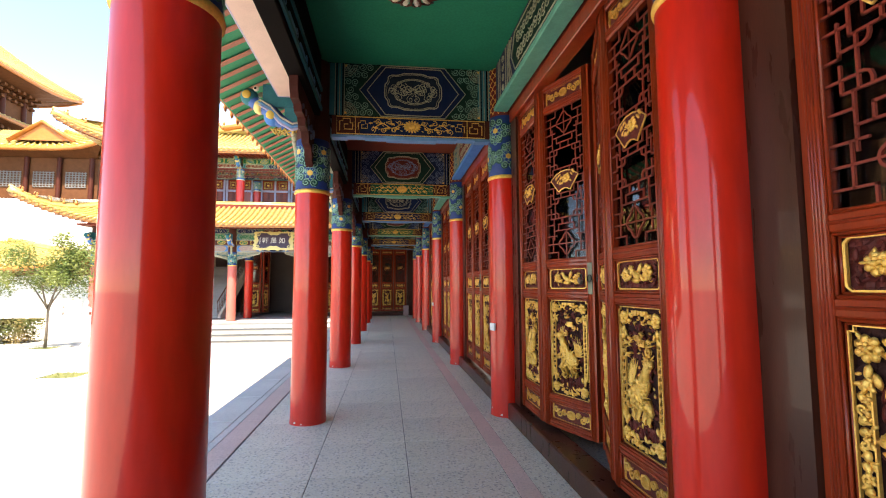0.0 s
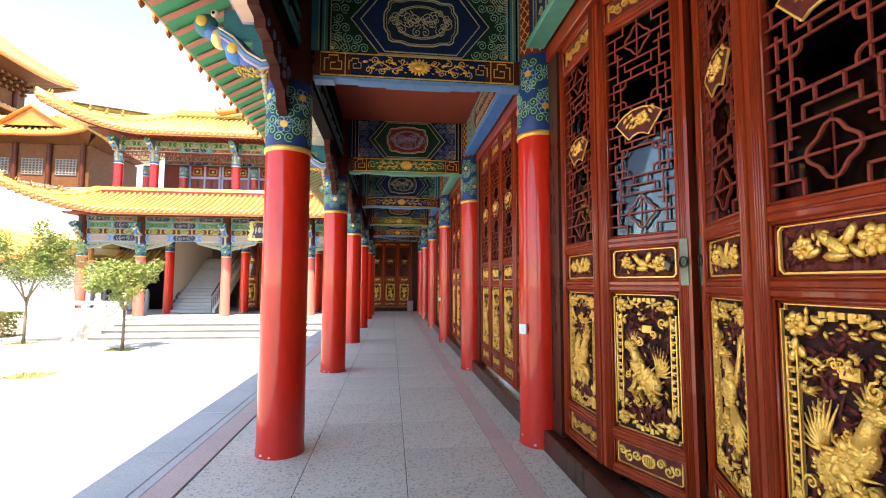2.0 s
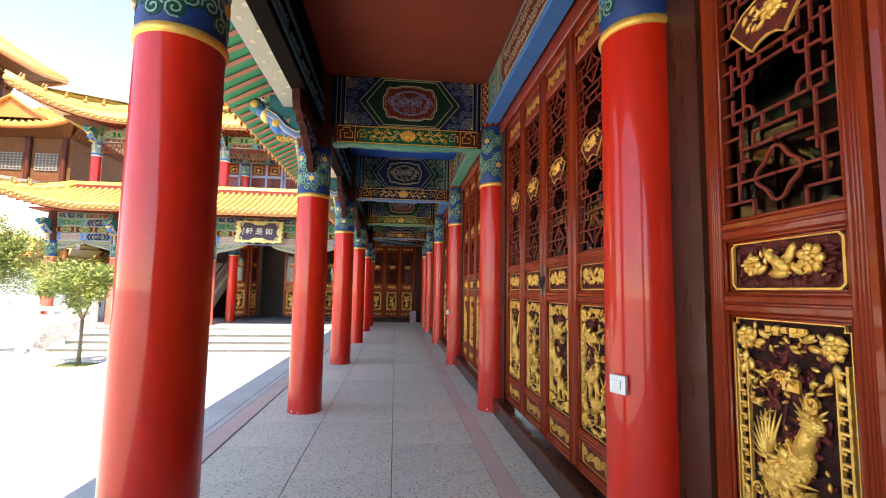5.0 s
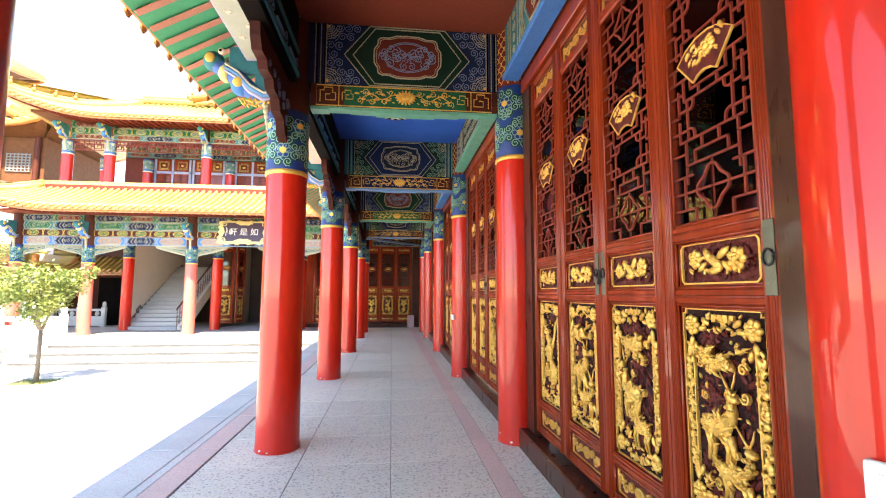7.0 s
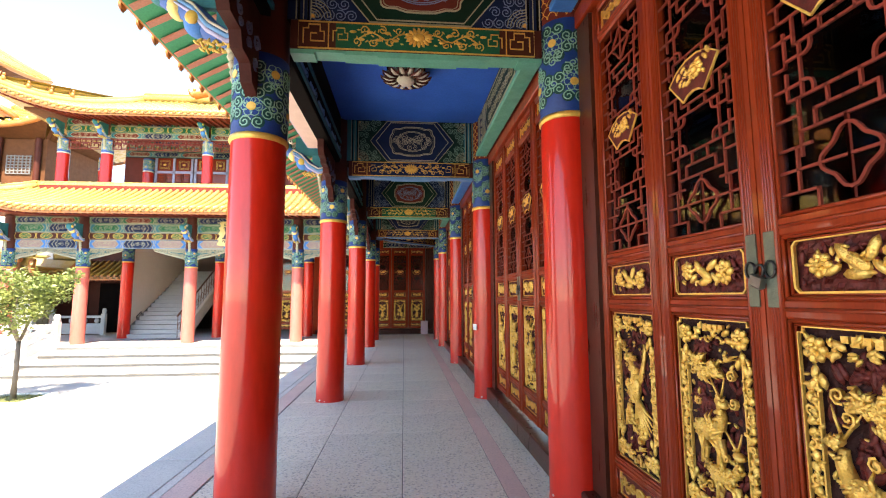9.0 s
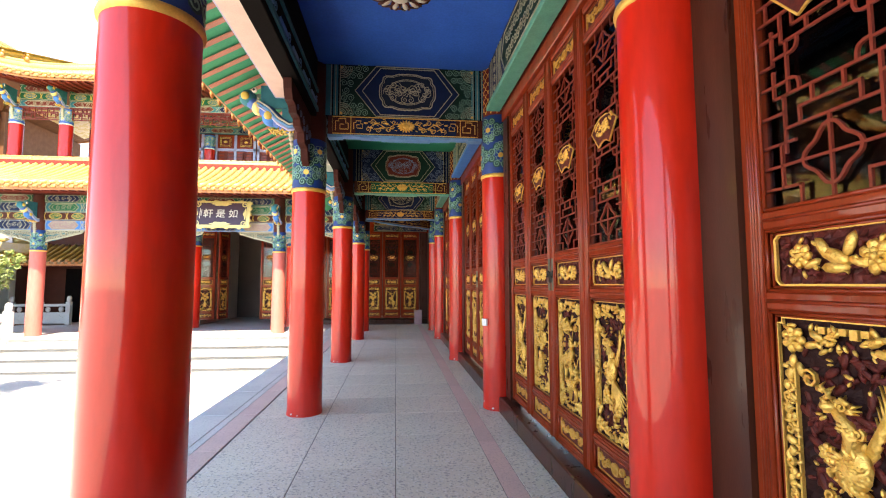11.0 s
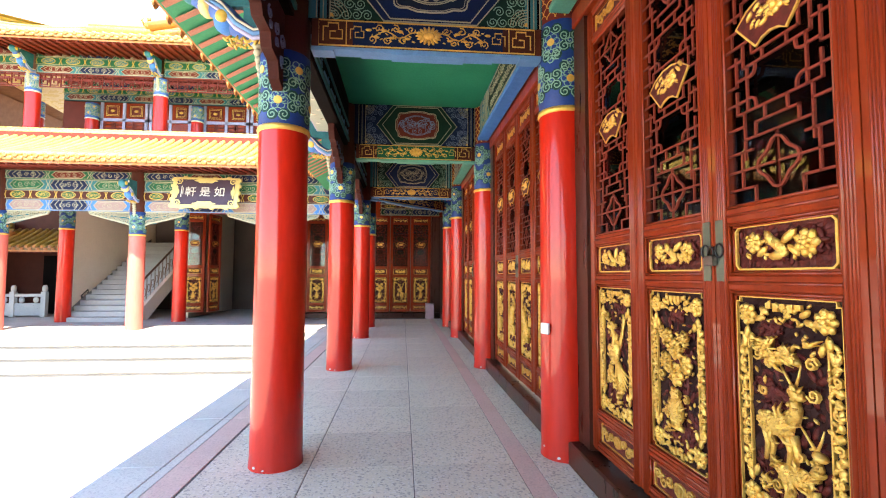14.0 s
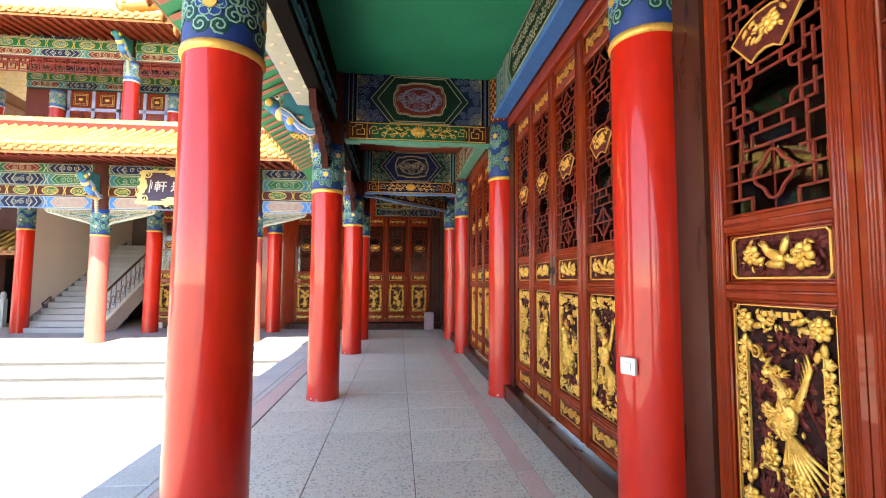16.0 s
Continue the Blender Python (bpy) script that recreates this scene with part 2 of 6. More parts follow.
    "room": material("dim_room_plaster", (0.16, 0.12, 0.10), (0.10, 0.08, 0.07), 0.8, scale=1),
    "chip": material("bare_plaster_chip", (0.6, 0.55, 0.52), (0.45, 0.4, 0.38), 0.9, scale=30),
}
# a tooled, scale-like relief on the gilding
for key in ("gold",):
    nt = M[key].node_tree
    bump = [x for x in nt.nodes if x.bl_idname == "ShaderNodeBump"][0]
    tex = [x for x in nt.nodes if x.bl_idname == "ShaderNodeTexCoord"][0]
    vor, second = nt.nodes.new("ShaderNodeTexVoronoi"), nt.nodes.new("ShaderNodeBump")
    vor.inputs["Scale"].default_value = 85
    second.inputs["Strength"].default_value, second.inputs["Distance"].default_value = 0.28, 0.006
    second.invert = True
    nt.links.new(tex.outputs["Object"], vor.inputs["Vector"])
    nt.links.new(vor.outputs["Distance"], second.inputs["Height"])
    nt.links.new(bump.outputs[0], second.inputs["Normal"])
    nt.links.new(second.outputs[0], nt.nodes["Principled BSDF"].inputs["Normal"])
GLASS = glass_material()

# ---- mesh tools ----


class Geo:
    """Collects vertices and faces; s marks faces to be shaded smooth, k is the material slot."""

    def __init__(self):
        self.v, self.f, self.k, self.s = [], [], [], []

    def add(self, verts, faces, k=0, smooth=False):
        o = len(self.v)
        self.v.extend(tuple(p) for p in verts)
        for q in faces:
            self.f.append(tuple(i + o for i in q))
            self.k.append(k), self.s.append(smooth)
        return self

    def box(self, x0, y0, z0, x1, y1, z1, k=0, b=0.0):
        """A box; b chamfers its upright-facing rims."""
        if b:
            xs = [(x0, y0), (x1, y0), (x1, y1), (x0, y1)]
            xi = [(x0 + b, y0 + b), (x1 - b, y0 + b), (x1 - b, y1 - b), (x0 + b, y1 - b)]
            v = [(*p, z0) for p in xi] + [(*p, z0 + b) for p in xs] + [(*p, z1 - b) for p in xs] + [(*p, z1) for p in xi]
            f = [(3, 2, 1, 0), (12, 13, 14, 15)]
            for r in range(3):
                for i in range(4):
                    j = (i + 1) % 4
                    f.append((r * 4 + i, r * 4 + j, r * 4 + 4 + j, r * 4 + 4 + i))
            return self.add(v, f, k)
        v = [(x0, y0, z0), (x1, y0, z0), (x1, y1, z0), (x0, y1, z0), (x0, y0, z1), (x1, y0, z1), (x1, y1, z1), (x0, y1, z1)]
        return self.add(v, [(3, 2, 1, 0), (4, 5, 6, 7), (0, 1, 5, 4), (1, 2, 6, 5), (2, 3, 7, 6), (3, 0, 4, 7)], k)

    def lathe(self, prof, n=32, k=0, c=(0, 0), smooth=True, caps=True):
        v, f = [], []
        for r, z in prof:
            for i in range(n):
                a = 2 * math.pi * i / n
                v.append((c[0] + r * math.cos(a), c[1] + r * math.sin(a), z))
        for j in range(len(prof) - 1):
            for i in range(n):
                a, b = j * n + i, j * n + (i + 1) % n
                f.append((a, b, b + n, a + n))
        self.add(v, f, k, smooth)
        if caps:
            self.add(v[:n], [tuple(range(n))[::-1]], k)
            self.add(v[-n:], [tuple(range(n))], k)
        return self

    def blob(self, c, r, n=7, m=4, k=0, rot=None):
        """An ellipsoid at c with radii r."""
        v, f = [], []
        R = rot or Matrix.Identity(3)
        for j in range(1, m):
            p = math.pi * j / m
            for i in range(n):
                a = 2 * math.pi * i / n
                v.append(R @ Vector((r[0] * math.sin(p) * math.cos(a), r[1] * math.sin(p) * math.sin(a), r[2] * math.cos(p))) + Vector(c))
        top, bot = len(v), len(v) + 1
        v += [R @ Vector((0, 0, r[2])) + Vector(c), R @ Vector((0, 0, -r[2])) + Vector(c)]
        for i in range(n):
            j = (i + 1) % n
            f.append((top, i, j))
            f.append((bot, (m - 2) * n + j, (m - 2) * n + i))
            for q in range(m - 2):
                f.append((q * n + i, (q + 1) * n + i, (q + 1) * n + j, q * n + j))
        return self.add(v, f, k, True)

    def tube(self, pts, r, n=6, k=0, smooth=True):
        """A tube along pts; r one radius or one for each point."""
        pts = [Vector(p) for p in pts]
        rs = r if isinstance(r, (list, tuple)) else [r] * len(pts)
        v, f = [], []
        up = Vector((0.13, 0.21, 0.97))
        for i, p in enumerate(pts):
            d = (pts[min(i + 1, len(pts) - 1)] - pts[max(i - 1, 0)]).normalized()
            a = d.cross(up)
            if a.length < 1e-3:
                a = d.cross(Vector((1, 0, 0)))
            a.normalize()
            b = d.cross(a)
            for q in range(n):
                t = 2 * math.pi * q / n
                v.append(p + rs[i] * (math.cos(t) * a + math.sin(t) * b))
        for i in range(len(pts) - 1):
            for q in range(n):
                s = (q + 1) % n
                f.append((i * n + q, i * n + s, (i + 1) * n + s, (i + 1) * n + q))
        f += [tuple(range(n))[::-1], tuple(range((len(pts) - 1) * n, len(pts) * n))]
        return self.add(v, f, k, smooth)

    def ribbon(self, pts, w, on, h=0.004, k=0, closed=False):
        """A raised line of width w along the flat points pts, laid on a surface by on(u, v, height)."""
        P = [Vector(p) for p in pts]
        if closed:
            P = P + [P[0]]
        L, Rr = [], []
        for i, p in enumerate(P):
            a, b = P[max(i - 1, 0)], P[min(i + 1, len(P) - 1)]
            if closed and i in (0, len(P) - 1):
                a, b = P[-2], P[1]
            d = (b - a)
            d = d.normalized() if d.length > 1e-9 else Vector((1, 0))
            nn = Vector((-d.y, d.x)) * w / 2
            L.append(p + nn), Rr.append(p - nn)
        v, f = [], []
        for a, b in zip(L, Rr):
            v += [on(a.x, a.y, 0), on(a.x, a.y, h), on(b.x, b.y, h), on(b.x, b.y, 0)]
        for i in range(len(P) - 1):
            o = i * 4
            f += [(o, o + 4, o + 5, o + 1), (o + 1, o + 5, o + 6, o + 2), (o + 2, o + 6, o + 7, o + 3)]
        return self.add(v, f, k)

    def plate(self, pts, on, h=0.003, k=0):
        """A flat plate of the outline pts, raised by h."""
        n = len(pts)
        v = [on(x, y, 0) for x, y in pts] + [on(x, y, h) for x, y in pts]
        f = [tuple(range(n, 2 * n))] + [(i, (i + 1) % n, n + (i + 1) % n, n + i) for i in range(n)]
        return self.add(v, f, k)

    def grid(self, fn, nu, nv, k=0, smooth=True):
        v = [fn(i / nu, j / nv) for j in range(nv + 1) for i in range(nu + 1)]
        f = [(j * (nu + 1) + i, j * (nu + 1) + i + 1, (j + 1) * (nu + 1) + i + 1, (j + 1) * (nu + 1) + i) for j in range(nv) for i in range(nu)]
        return self.add(v, f, k, smooth)

    def mesh(self, name, mats):
        me = bpy.data.meshes.new(name)
        me.from_pydata(self.v, [], self.f)
        for m in mats if isinstance(mats, (list, tuple)) else [mats]:
            me.materials.append(m)
        me.polygons.foreach_set("material_index", self.k)
        me.polygons.foreach_set("use_smooth", self.s)
        me.update()
        return me


def part(name, geo, mats, parent=None, label="", at=None):
    """One mesh object, a child of parent where one is given."""
    ob = new(name, geo.mesh(name, mats) if isinstance(geo, Geo) else geo)
    if at is not None:
        ob.matrix_world = at
    if parent is not None:
        ob.parent = parent
    if label:
        tagged(ob, label)
    return ob


def thing(name, label, category, group="", kind="", at=None):
    ob = new(name)
    ob.empty_display_size = 0.1
    tagged(ob, label, category, group, kind)
    if at is not None:
        ob.matrix_world = at
    return ob


def flat_y(y):
    """A surface facing -y at y: (u, v, height) to the world."""
    return lambda u, v, h: (u, y - h, v)


def spiral(cx, cy, r, turns=1.6, start=0.0, way=1, n=14):
    return [(cx + r * (1 - 0.86 * i / n) * math.cos(start + way * 2 * math.pi * turns * i / n), cy + r * (1 - 0.86 * i / n) * math.sin(start + way * 2 * math.pi * turns * i / n)) for i in range(n + 1)]


def ring(cx, cy, rx, ry=None, n=20):
    ry = ry or rx
    return [(cx + rx * math.cos(2 * math.pi * i / n), cy + ry * math.sin(2 * math.pi * i / n)) for i in range(n)]


def lobed(cx, cy, rx, ry, lobes=4, depth=0.12, n=32):
    return [(cx + rx * (1 + depth * math.cos(lobes * a)) * math.cos(a), cy + ry * (1 + depth * math.cos(lobes * a)) * math.sin(a)) for a in (2 * math.pi * i / n for i in range(n))]


COL_Y0, BAY, COL_X, WALL_X, COL_R = 2.03, 3.66, -0.90, 1.535, 0.196
INNER_X, FIRST, LAST = 1.475, -2, 5
FLOOR_Z = 0.028
FLOOR_END, GROUND = 25.4, -0.65

# ---- corridor structure ----


def column_ys():
    return [COL_Y0 + BAY * k for k in range(FIRST, LAST + 1)]


def slab(name, x0, y0, z0, x1, y1, z1, mat, label, category, b=0.0):
    return tagged(part(name, Geo().box(x0, y0, z0, x1, y1, z1, 0, b), mat), label, category, kind="structure")


SOUTH = -7.4
floor = slab("floor", -2.10, SOUTH, -0.30, 1.62, FLOOR_END, FLOOR_Z - 0.006, M["joint"], "grey granite tile floor of a covered gallery", "floor")
slab("foundation", -2.06, SOUTH, GROUND - 0.2, 7.0, FLOOR_END + 6, -0.31, M["kerb"], "blue-grey stone base under the gallery", "foundation")

# doorway wall above and below the leaves, room behind
slab("plinth", 1.425, SOUTH, -0.005, 1.66, FLOOR_END + 0.06, 0.20, M["plinth"], "dark brown timber sill along the gallery wall", "plinth", 0.012)
slab("head_rail", 1.495, SOUTH, 3.60, 1.64, FLOOR_END, 3.74, M["wood"], "red-brown lacquered rail over the doors", "rail", 0.008)
slab("wall_east", 1.495, SOUTH, 3.745, 1.66, FLOOR_END, 5.2, M["rust"], "red-brown boarding above the gallery doors", "wall")
slab("room_floor", 1.63, SOUTH, -0.10, 7.0, FLOOR_END, 0.02, M["granite"], "dim stone floor inside the hall", "floor")
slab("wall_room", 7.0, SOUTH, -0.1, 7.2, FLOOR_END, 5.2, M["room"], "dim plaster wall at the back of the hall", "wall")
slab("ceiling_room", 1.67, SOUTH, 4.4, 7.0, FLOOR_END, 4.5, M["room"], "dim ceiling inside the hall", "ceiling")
slab("wall_south", -2.10, SOUTH - 0.2, 0.0, 7.2, SOUTH, 5.2, M["wood"], "red-brown end wall of the gallery", "wall")

# ceilings, bay by bay
CEIL = ["green", "ceil_red", "blue"]
CEIL_NAME = {"green": "green", "ceil_red": "red-brown", "blue": "blue"}
for k in range(FIRST - 1, LAST + 2):
    y0 = COL_Y0 + BAY * k + 0.05
    y1 = min(y0 + BAY - 0.006, FLOOR_END)
    tone = CEIL[k % 3]
    slab("ceiling", -0.80, max(y0, SOUTH), 4.33, 1.478, y1, 4.40, M[tone], "plain %s painted ceiling board of one bay" % CEIL_NAME[tone], "ceiling")
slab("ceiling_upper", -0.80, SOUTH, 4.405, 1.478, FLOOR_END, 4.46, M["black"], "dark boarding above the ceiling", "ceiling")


# ---- columns ----
def capital_mesh(r, z0, z1):
    """Blue and green painted collar with gold-centred flowers among spirals."""
    g = Geo().lathe([(r, z0), (r + 0.003, z0 + 0.004), (r + 0.003, z1 - 0.004), (r, z1)], 40)
    return g


def capital_scrolls(r, z0, z1):
    h = z1 - z0
    green, lines, blue, gold = Geo(), Geo(), Geo(), Geo()

    def on(u, v, t):
        a = u / r
        return ((r + 0.003 + t) * math.cos(a), (r + 0.003 + t) * math.sin(a), v)
    circ = 2 * math.pi * r
    n = 4
    for i in range(n):
        for row in range(2):
            cx, cz = circ * (i + 0.5 * row) / n, z0 + h * (0.30 + 0.44 * row)
            s = 0.118
            for q in range(8):
                a = 2 * math.pi * q / 8 + 0.39
                px, pz = cx + s * 1.02 * math.cos(a), cz + s * 1.02 * math.sin(a)
                if z0 + 0.045 < pz < z1 - 0.045:
                    green.plate(ring(px, pz, s * 0.40, n=10), on, 0.0025)
                    lines.ribbon(spiral(px, pz, s * 0.40, 1.5, a + (q % 2) * 2.2, 1 if q % 2 else -1, 12), 0.008, on, 0.005)
            for q in range(6):
                a = 2 * math.pi * q / 6
                blue.plate(ring(cx + s * 0.38 * math.cos(a), cz + s * 0.38 * math.sin(a), s * 0.24, n=8), on, 0.005)
                lines.ribbon(ring(cx + s * 0.38 * math.cos(a), cz + s * 0.38 * math.sin(a), s * 0.25, n=8), 0.005, on, 0.0065, closed=True)
            gold.plate(ring(cx, cz, s * 0.27, n=12), on, 0.011)
            for q, (dx, dz) in enumerate(((0.5, 0.18), (0.5, -0.18), (0.5, 0.0), (0.36, 0.25), (0.64, 0.25), (0.36, -0.25), (0.64, -0.25))):
                px, pz = cx + dx * circ / n, cz + dz * 1.0
                if z0 + 0.05 < pz < z1 - 0.04 and abs(dx - 0.5) * circ / n + abs(dz) < 0.30:
                    lines.ribbon(spiral(px, pz, s * 0.36, 1.6, q * 1.1, (-1) ** q, 12), 0.008, on, 0.0045)
    return green, lines, blue, gold


def build_column(r, z_ring, z_cap, z_top, name, label, paint="red", top="brown", group="red gallery columns"):
    root = thing(name, label, "column", group)
    prof = [(r + 0.014, 0.0), (r + 0.013, 0.012), (r + 0.006, 0.10), (r + 0.004, 0.9), (r + 0.002, 1.9), (r, z_ring)]
    part("shaft", Geo().lathe(prof, 48), M[paint], root)
    part("gold_ring", Geo().lathe([(r, z_ring), (r + 0.012, z_ring + 0.006), (r + 0.015, z_ring + 0.022), (r + 0.010, z_ring + 0.045), (r, z_ring + 0.048)], 48), M["gilt"], root, "gilt ring under the painted collar")
    cap = part("collar", capital_mesh(r, z_ring + 0.048, z_cap), M["collar_blue"], root, "blue collar painted with green scrolls and flowers")
    gr, li, bl, go = capital_scrolls(r, z_ring + 0.05, z_cap)
    part("scroll_ground", gr, M["collar_green"], cap), part("scroll_line", li, M["line_green"], cap)
    part("petals", bl, M["collar_blue"], cap), part("flower_centre", go, M["gilt"], cap)
    part("upper_shaft", Geo().lathe([(r, z_cap), (r, z_top)], 32), M[top], root)
    if top == "rust":
        sc = Geo()
        for row in range(int((z_top - z_cap) / 0.055)):
            for i in range(16):
                a0 = 2 * math.pi * (i + 0.5 * (row % 2)) / 16
                zz = z_cap + 0.02 + 0.055 * row
                arc = [(r * (a0 + 0.19 * math.cos(t)), zz + 0.05 * math.sin(t)) for t in (0, 0.63, 1.26, 1.88, 2.51, 3.14)]
                sc.ribbon(arc, 0.006, lambda u, v, h: ((r + h) * math.cos(u / r), (r + h) * math.sin(u / r), v), 0.003)
        tagged(part("scale_line", sc, M["gilt"], root, "gilt fish-scale lines on red"), kind="stuff")
    for a, z, w in ((4.1, 0.06, 0.016), (4.5, 0.05, 0.010), (3.4, 0.12, 0.013)):
        ch = Geo().plate([((r + 0.012) * a + w * q[0], z + w * 0.7 * q[1]) for q in ((-1, -0.6), (-0.3, -1), (0.6, -0.7), (1, 0.1), (0.4, 1), (-0.5, 0.7))],
                         lambda u, v, h: ((r + 0.012 + h) * math.cos(u / (r + 0.012)), (r + 0.012 + h) * math.sin(u / (r + 0.012)), v), 0.003)
        part("paint_chip", ch, M["chip"], root, "bare spot of chipped paint")
    return root


outer = build_column(COL_R, 2.67, 3.32, 4.30, "gallery_column", "glossy red lacquered column with blue painted collar")
inner = build_column(0.198, 2.90, 3.70, 4.32, "wall_column", "glossy red lacquered column set against the door wall", top="rust")
ys = column_ys()
rng = random.Random(4)
outer.matrix_world, inner.matrix_world = pose(COL_X, ys[0], 0), pose(INNER_X, ys[0], 0)
for y in ys[1:]:
    copy_thing(outer, pose(COL_X, y, 0, 0, 0, 0)), copy_thing(inner, pose(INNER_X, y, 0, 0, 0, 0))
copy_thing(outer, pose(COL_X, 22.65, 0)), copy_thing(inner, pose(INNER_X, 22.65, 0))


# ---- cross beams ----
def build_crossbeam(low, inner_tone, border, line, label):
    """The beam across one column line: a carved lower beam, and an upper board with a painted hexagon. Front and back alike."""
    root = thing("cross_beam", label, "beam", "painted cross beams")
    x0, x1, zb, zm, zt = -0.68, 1.27, 3.385, 3.655, 4.33
    cx = (x0 + x1) / 2 + 0.0
    body = Geo().box(x0, -0.07, zb + 0.035, x1, 0.07, zm, 0, 0.006)
    part("lower_beam", body, M["brown"], root)
    steps = Geo()
    for a, b, d in ((x0, -0.50, 0.0), (-0.50, -0.28, 0.016), (-0.28, -0.02, 0.004), (-0.02, 0.60, -0.010), (0.60, 0.86, 0.004), (0.86, 1.08, 0.016), (1.08, x1, 0.0)):
        steps.box(a, -0.066, zb + d, b, 0.066, zb + 0.035)
    part("stepped_edge", steps, M["sky_blue" if low == "deep_blue" else "jade"], root)
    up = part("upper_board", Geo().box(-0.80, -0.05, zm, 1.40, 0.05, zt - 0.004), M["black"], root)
    for side in (-1, 1):
        def on(u, v, h, s=side):
            return (u, s * (0.07 + h), v)

        def up_on(u, v, h, s=side):
            return (u, s * (0.05 + h), v)
        fld = Geo()
        fld.plate([(-0.34, zb + 0.05), (0.93, zb + 0.05), (0.93, zm - 0.02), (-0.34, zm - 0.02)], on, 0.004)
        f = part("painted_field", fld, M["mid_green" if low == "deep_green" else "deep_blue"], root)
        gl, gd = Geo(), Geo()
        gl.ribbon([(x0 + 0.06, zb + 0.045), (x1 - 0.06, zb + 0.045), (x1 - 0.06, zm - 0.012), (x0 + 0.06, zm - 0.012)], 0.010, on, 0.007, closed=True)
        for sx in (-1, 1):
            ex = cx + sx * 0.80
            z = (zb + zm) / 2 + 0.02
            for s, ww in ((0.078, 0.009), (0.055, 0.008)):
                c = ex if s == 0.078 else cx + sx * 0.60
                q = [(-s, -s), (-s, s * 0.6), (-s * 0.5, s * 0.6), (-s * 0.5, s), (s * 0.6, s), (s * 0.6, s * 0.3), (s, s * 0.3), (s, -s * 0.7), (-s * 0.3, -s * 0.7), (-s * 0.3, 0.1 * s), (s * 0.3, 0.1 * s)]
                gl.ribbon([(c - sx * a, z + b) for a, b in q], ww, on, 0.010)
            gl.ribbon([(cx + sx * 0.69, zb + 0.045), (cx + sx * 0.69, zm - 0.012)], 0.008, on, 0.007)
            for i in range(6):
                gd.ribbon(spiral(cx + sx * (0.15 + 0.065 * i), z + 0.05 * (-1) ** i, 0.038, 1.3, i, 1 if i % 2 else -1, 9), 0.007, on, 0.012)
                gd.blob(on(cx + sx * (0.18 + 0.065 * i), z - 0.03 * (-1) ** i, 0.008), (0.028, 0.010, 0.012), 6, 4)
            gd.ribbon([(cx + sx * (0.06 + 0.05 * i), z + 0.03 * math.sin(i * 1.3)) for i in range(9)], 0.008, on, 0.012)
            for i in range(26):
                gd.blob(on(cx + sx * (0.10 + 0.015 * i), z + 0.055 * math.sin(i * 2.4), 0.006), (0.016, 0.007, 0.006), 6, 4, rot=Matrix.Rotation(i * 1.7, 3, "Y"))
        z = (zb + zm) / 2 + 0.02
        for i in range(16):
            a = 2 * math.pi * i / 16
            gd.blob(on(cx + 0.075 * math.cos(a), z + 0.05 * math.sin(a), 0.012), (0.035, 0.012, 0.014), 6, 4, rot=Matrix.Rotation(-a * side * -1 if side > 0 else -a, 3, "Y"))
        gd.blob(on(cx, z, 0.015), (0.05, 0.022, 0.035), 10, 6)
        part("line_work", gl, M["gilt"], f), part("gilt_flower", gd, M["gold"], f)
        # the hexagon board
        c2, zc, hh = 0.31, (zm + zt) / 2 + 0.0, (zt - zm) / 2
        a0, a1 = -0.62, 1.22
        ends, pan, lines, scroll, med, rosette = Geo(), Geo(), Geo(), Geo(), Geo(), Geo()
        pan.plate([(a0 + 0.07, zm + 0.012), (a1 - 0.07, zm + 0.012), (a1 - 0.07, zt - 0.012), (a0 + 0.07, zt - 0.012)], up_on, 0.004)
        for sx in (-1, 1):
            e = c2 + sx * 0.90
            ends.plate([(e - 0.028, zm + 0.01), (e + 0.028, zm + 0.01), (e + 0.028, zt - 0.01), (e - 0.028, zt - 0.01)], up_on, 0.006)
            ends.plate([(e - 0.08 - sx * 0.0, zm + 0.01), (e - 0.045, zm + 0.01), (e - 0.045, zt - 0.01), (e - 0.08, zt - 0.01)], up_on, 0.0045)
            for d in (0.845, 0.90, 0.955):
                lines.ribbon([(c2 + sx * d, zm + 0.012), (c2 + sx * d, zt - 0.012)], 0.008, up_on, 0.008)
            ends.plate([(c2 + sx * 0.955, zm + 0.01), (c2 + sx * 1.03, zm + 0.01), (c2 + sx * 1.03, zt - 0.01), (c2 + sx * 0.955, zt - 0.01)], up_on, 0.003)
            for ix in range(5):
                for row in range(7):
                    dx, dz = 0.80 - 0.088 * ix - 0.03 * (row % 2), -0.285 + 0.095 * row
                    if dx > 0.69 * (1 - 0.40 * abs(dz) / hh) + 0.03:
                        scroll.ribbon(spiral(c2 + sx * dx, zc + dz, 0.050, 1.7, ix + row, sx * (-1) ** row, 14), 0.006, up_on, 0.009)
            for iz in (-1, 1):
                qx, qz = c2 + sx * 0.84, zc + iz * 0.31
                for r in (0.035, 0.055, 0.075, 0.10, 0.125, 0.15):
                    lines.ribbon([(qx - sx * r * math.cos(t), qz - iz * r * math.sin(t)) for t in (0, 0.39, 0.79, 1.18, 1.57)], 0.005, up_on, 0.010)
                rosette.plate([(qx - sx * 0.028 * math.cos(t), qz - iz * 0.028 * math.sin(t)) for t in (0, 0.39, 0.79, 1.18, 1.57)] + [(qx, qz)], up_on, 0.014)
        hexa = lambda w, t: [(c2 - w, zc), (c2 - w * 0.60, zc + t), (c2 + w * 0.60, zc + t), (c2 + w, zc), (c2 + w * 0.60, zc - t), (c2 - w * 0.60, zc - t)]
        hx = part("hexagon_field", Geo().plate(hexa(0.66, hh - 0.012), up_on, 0.006), M[border], root)
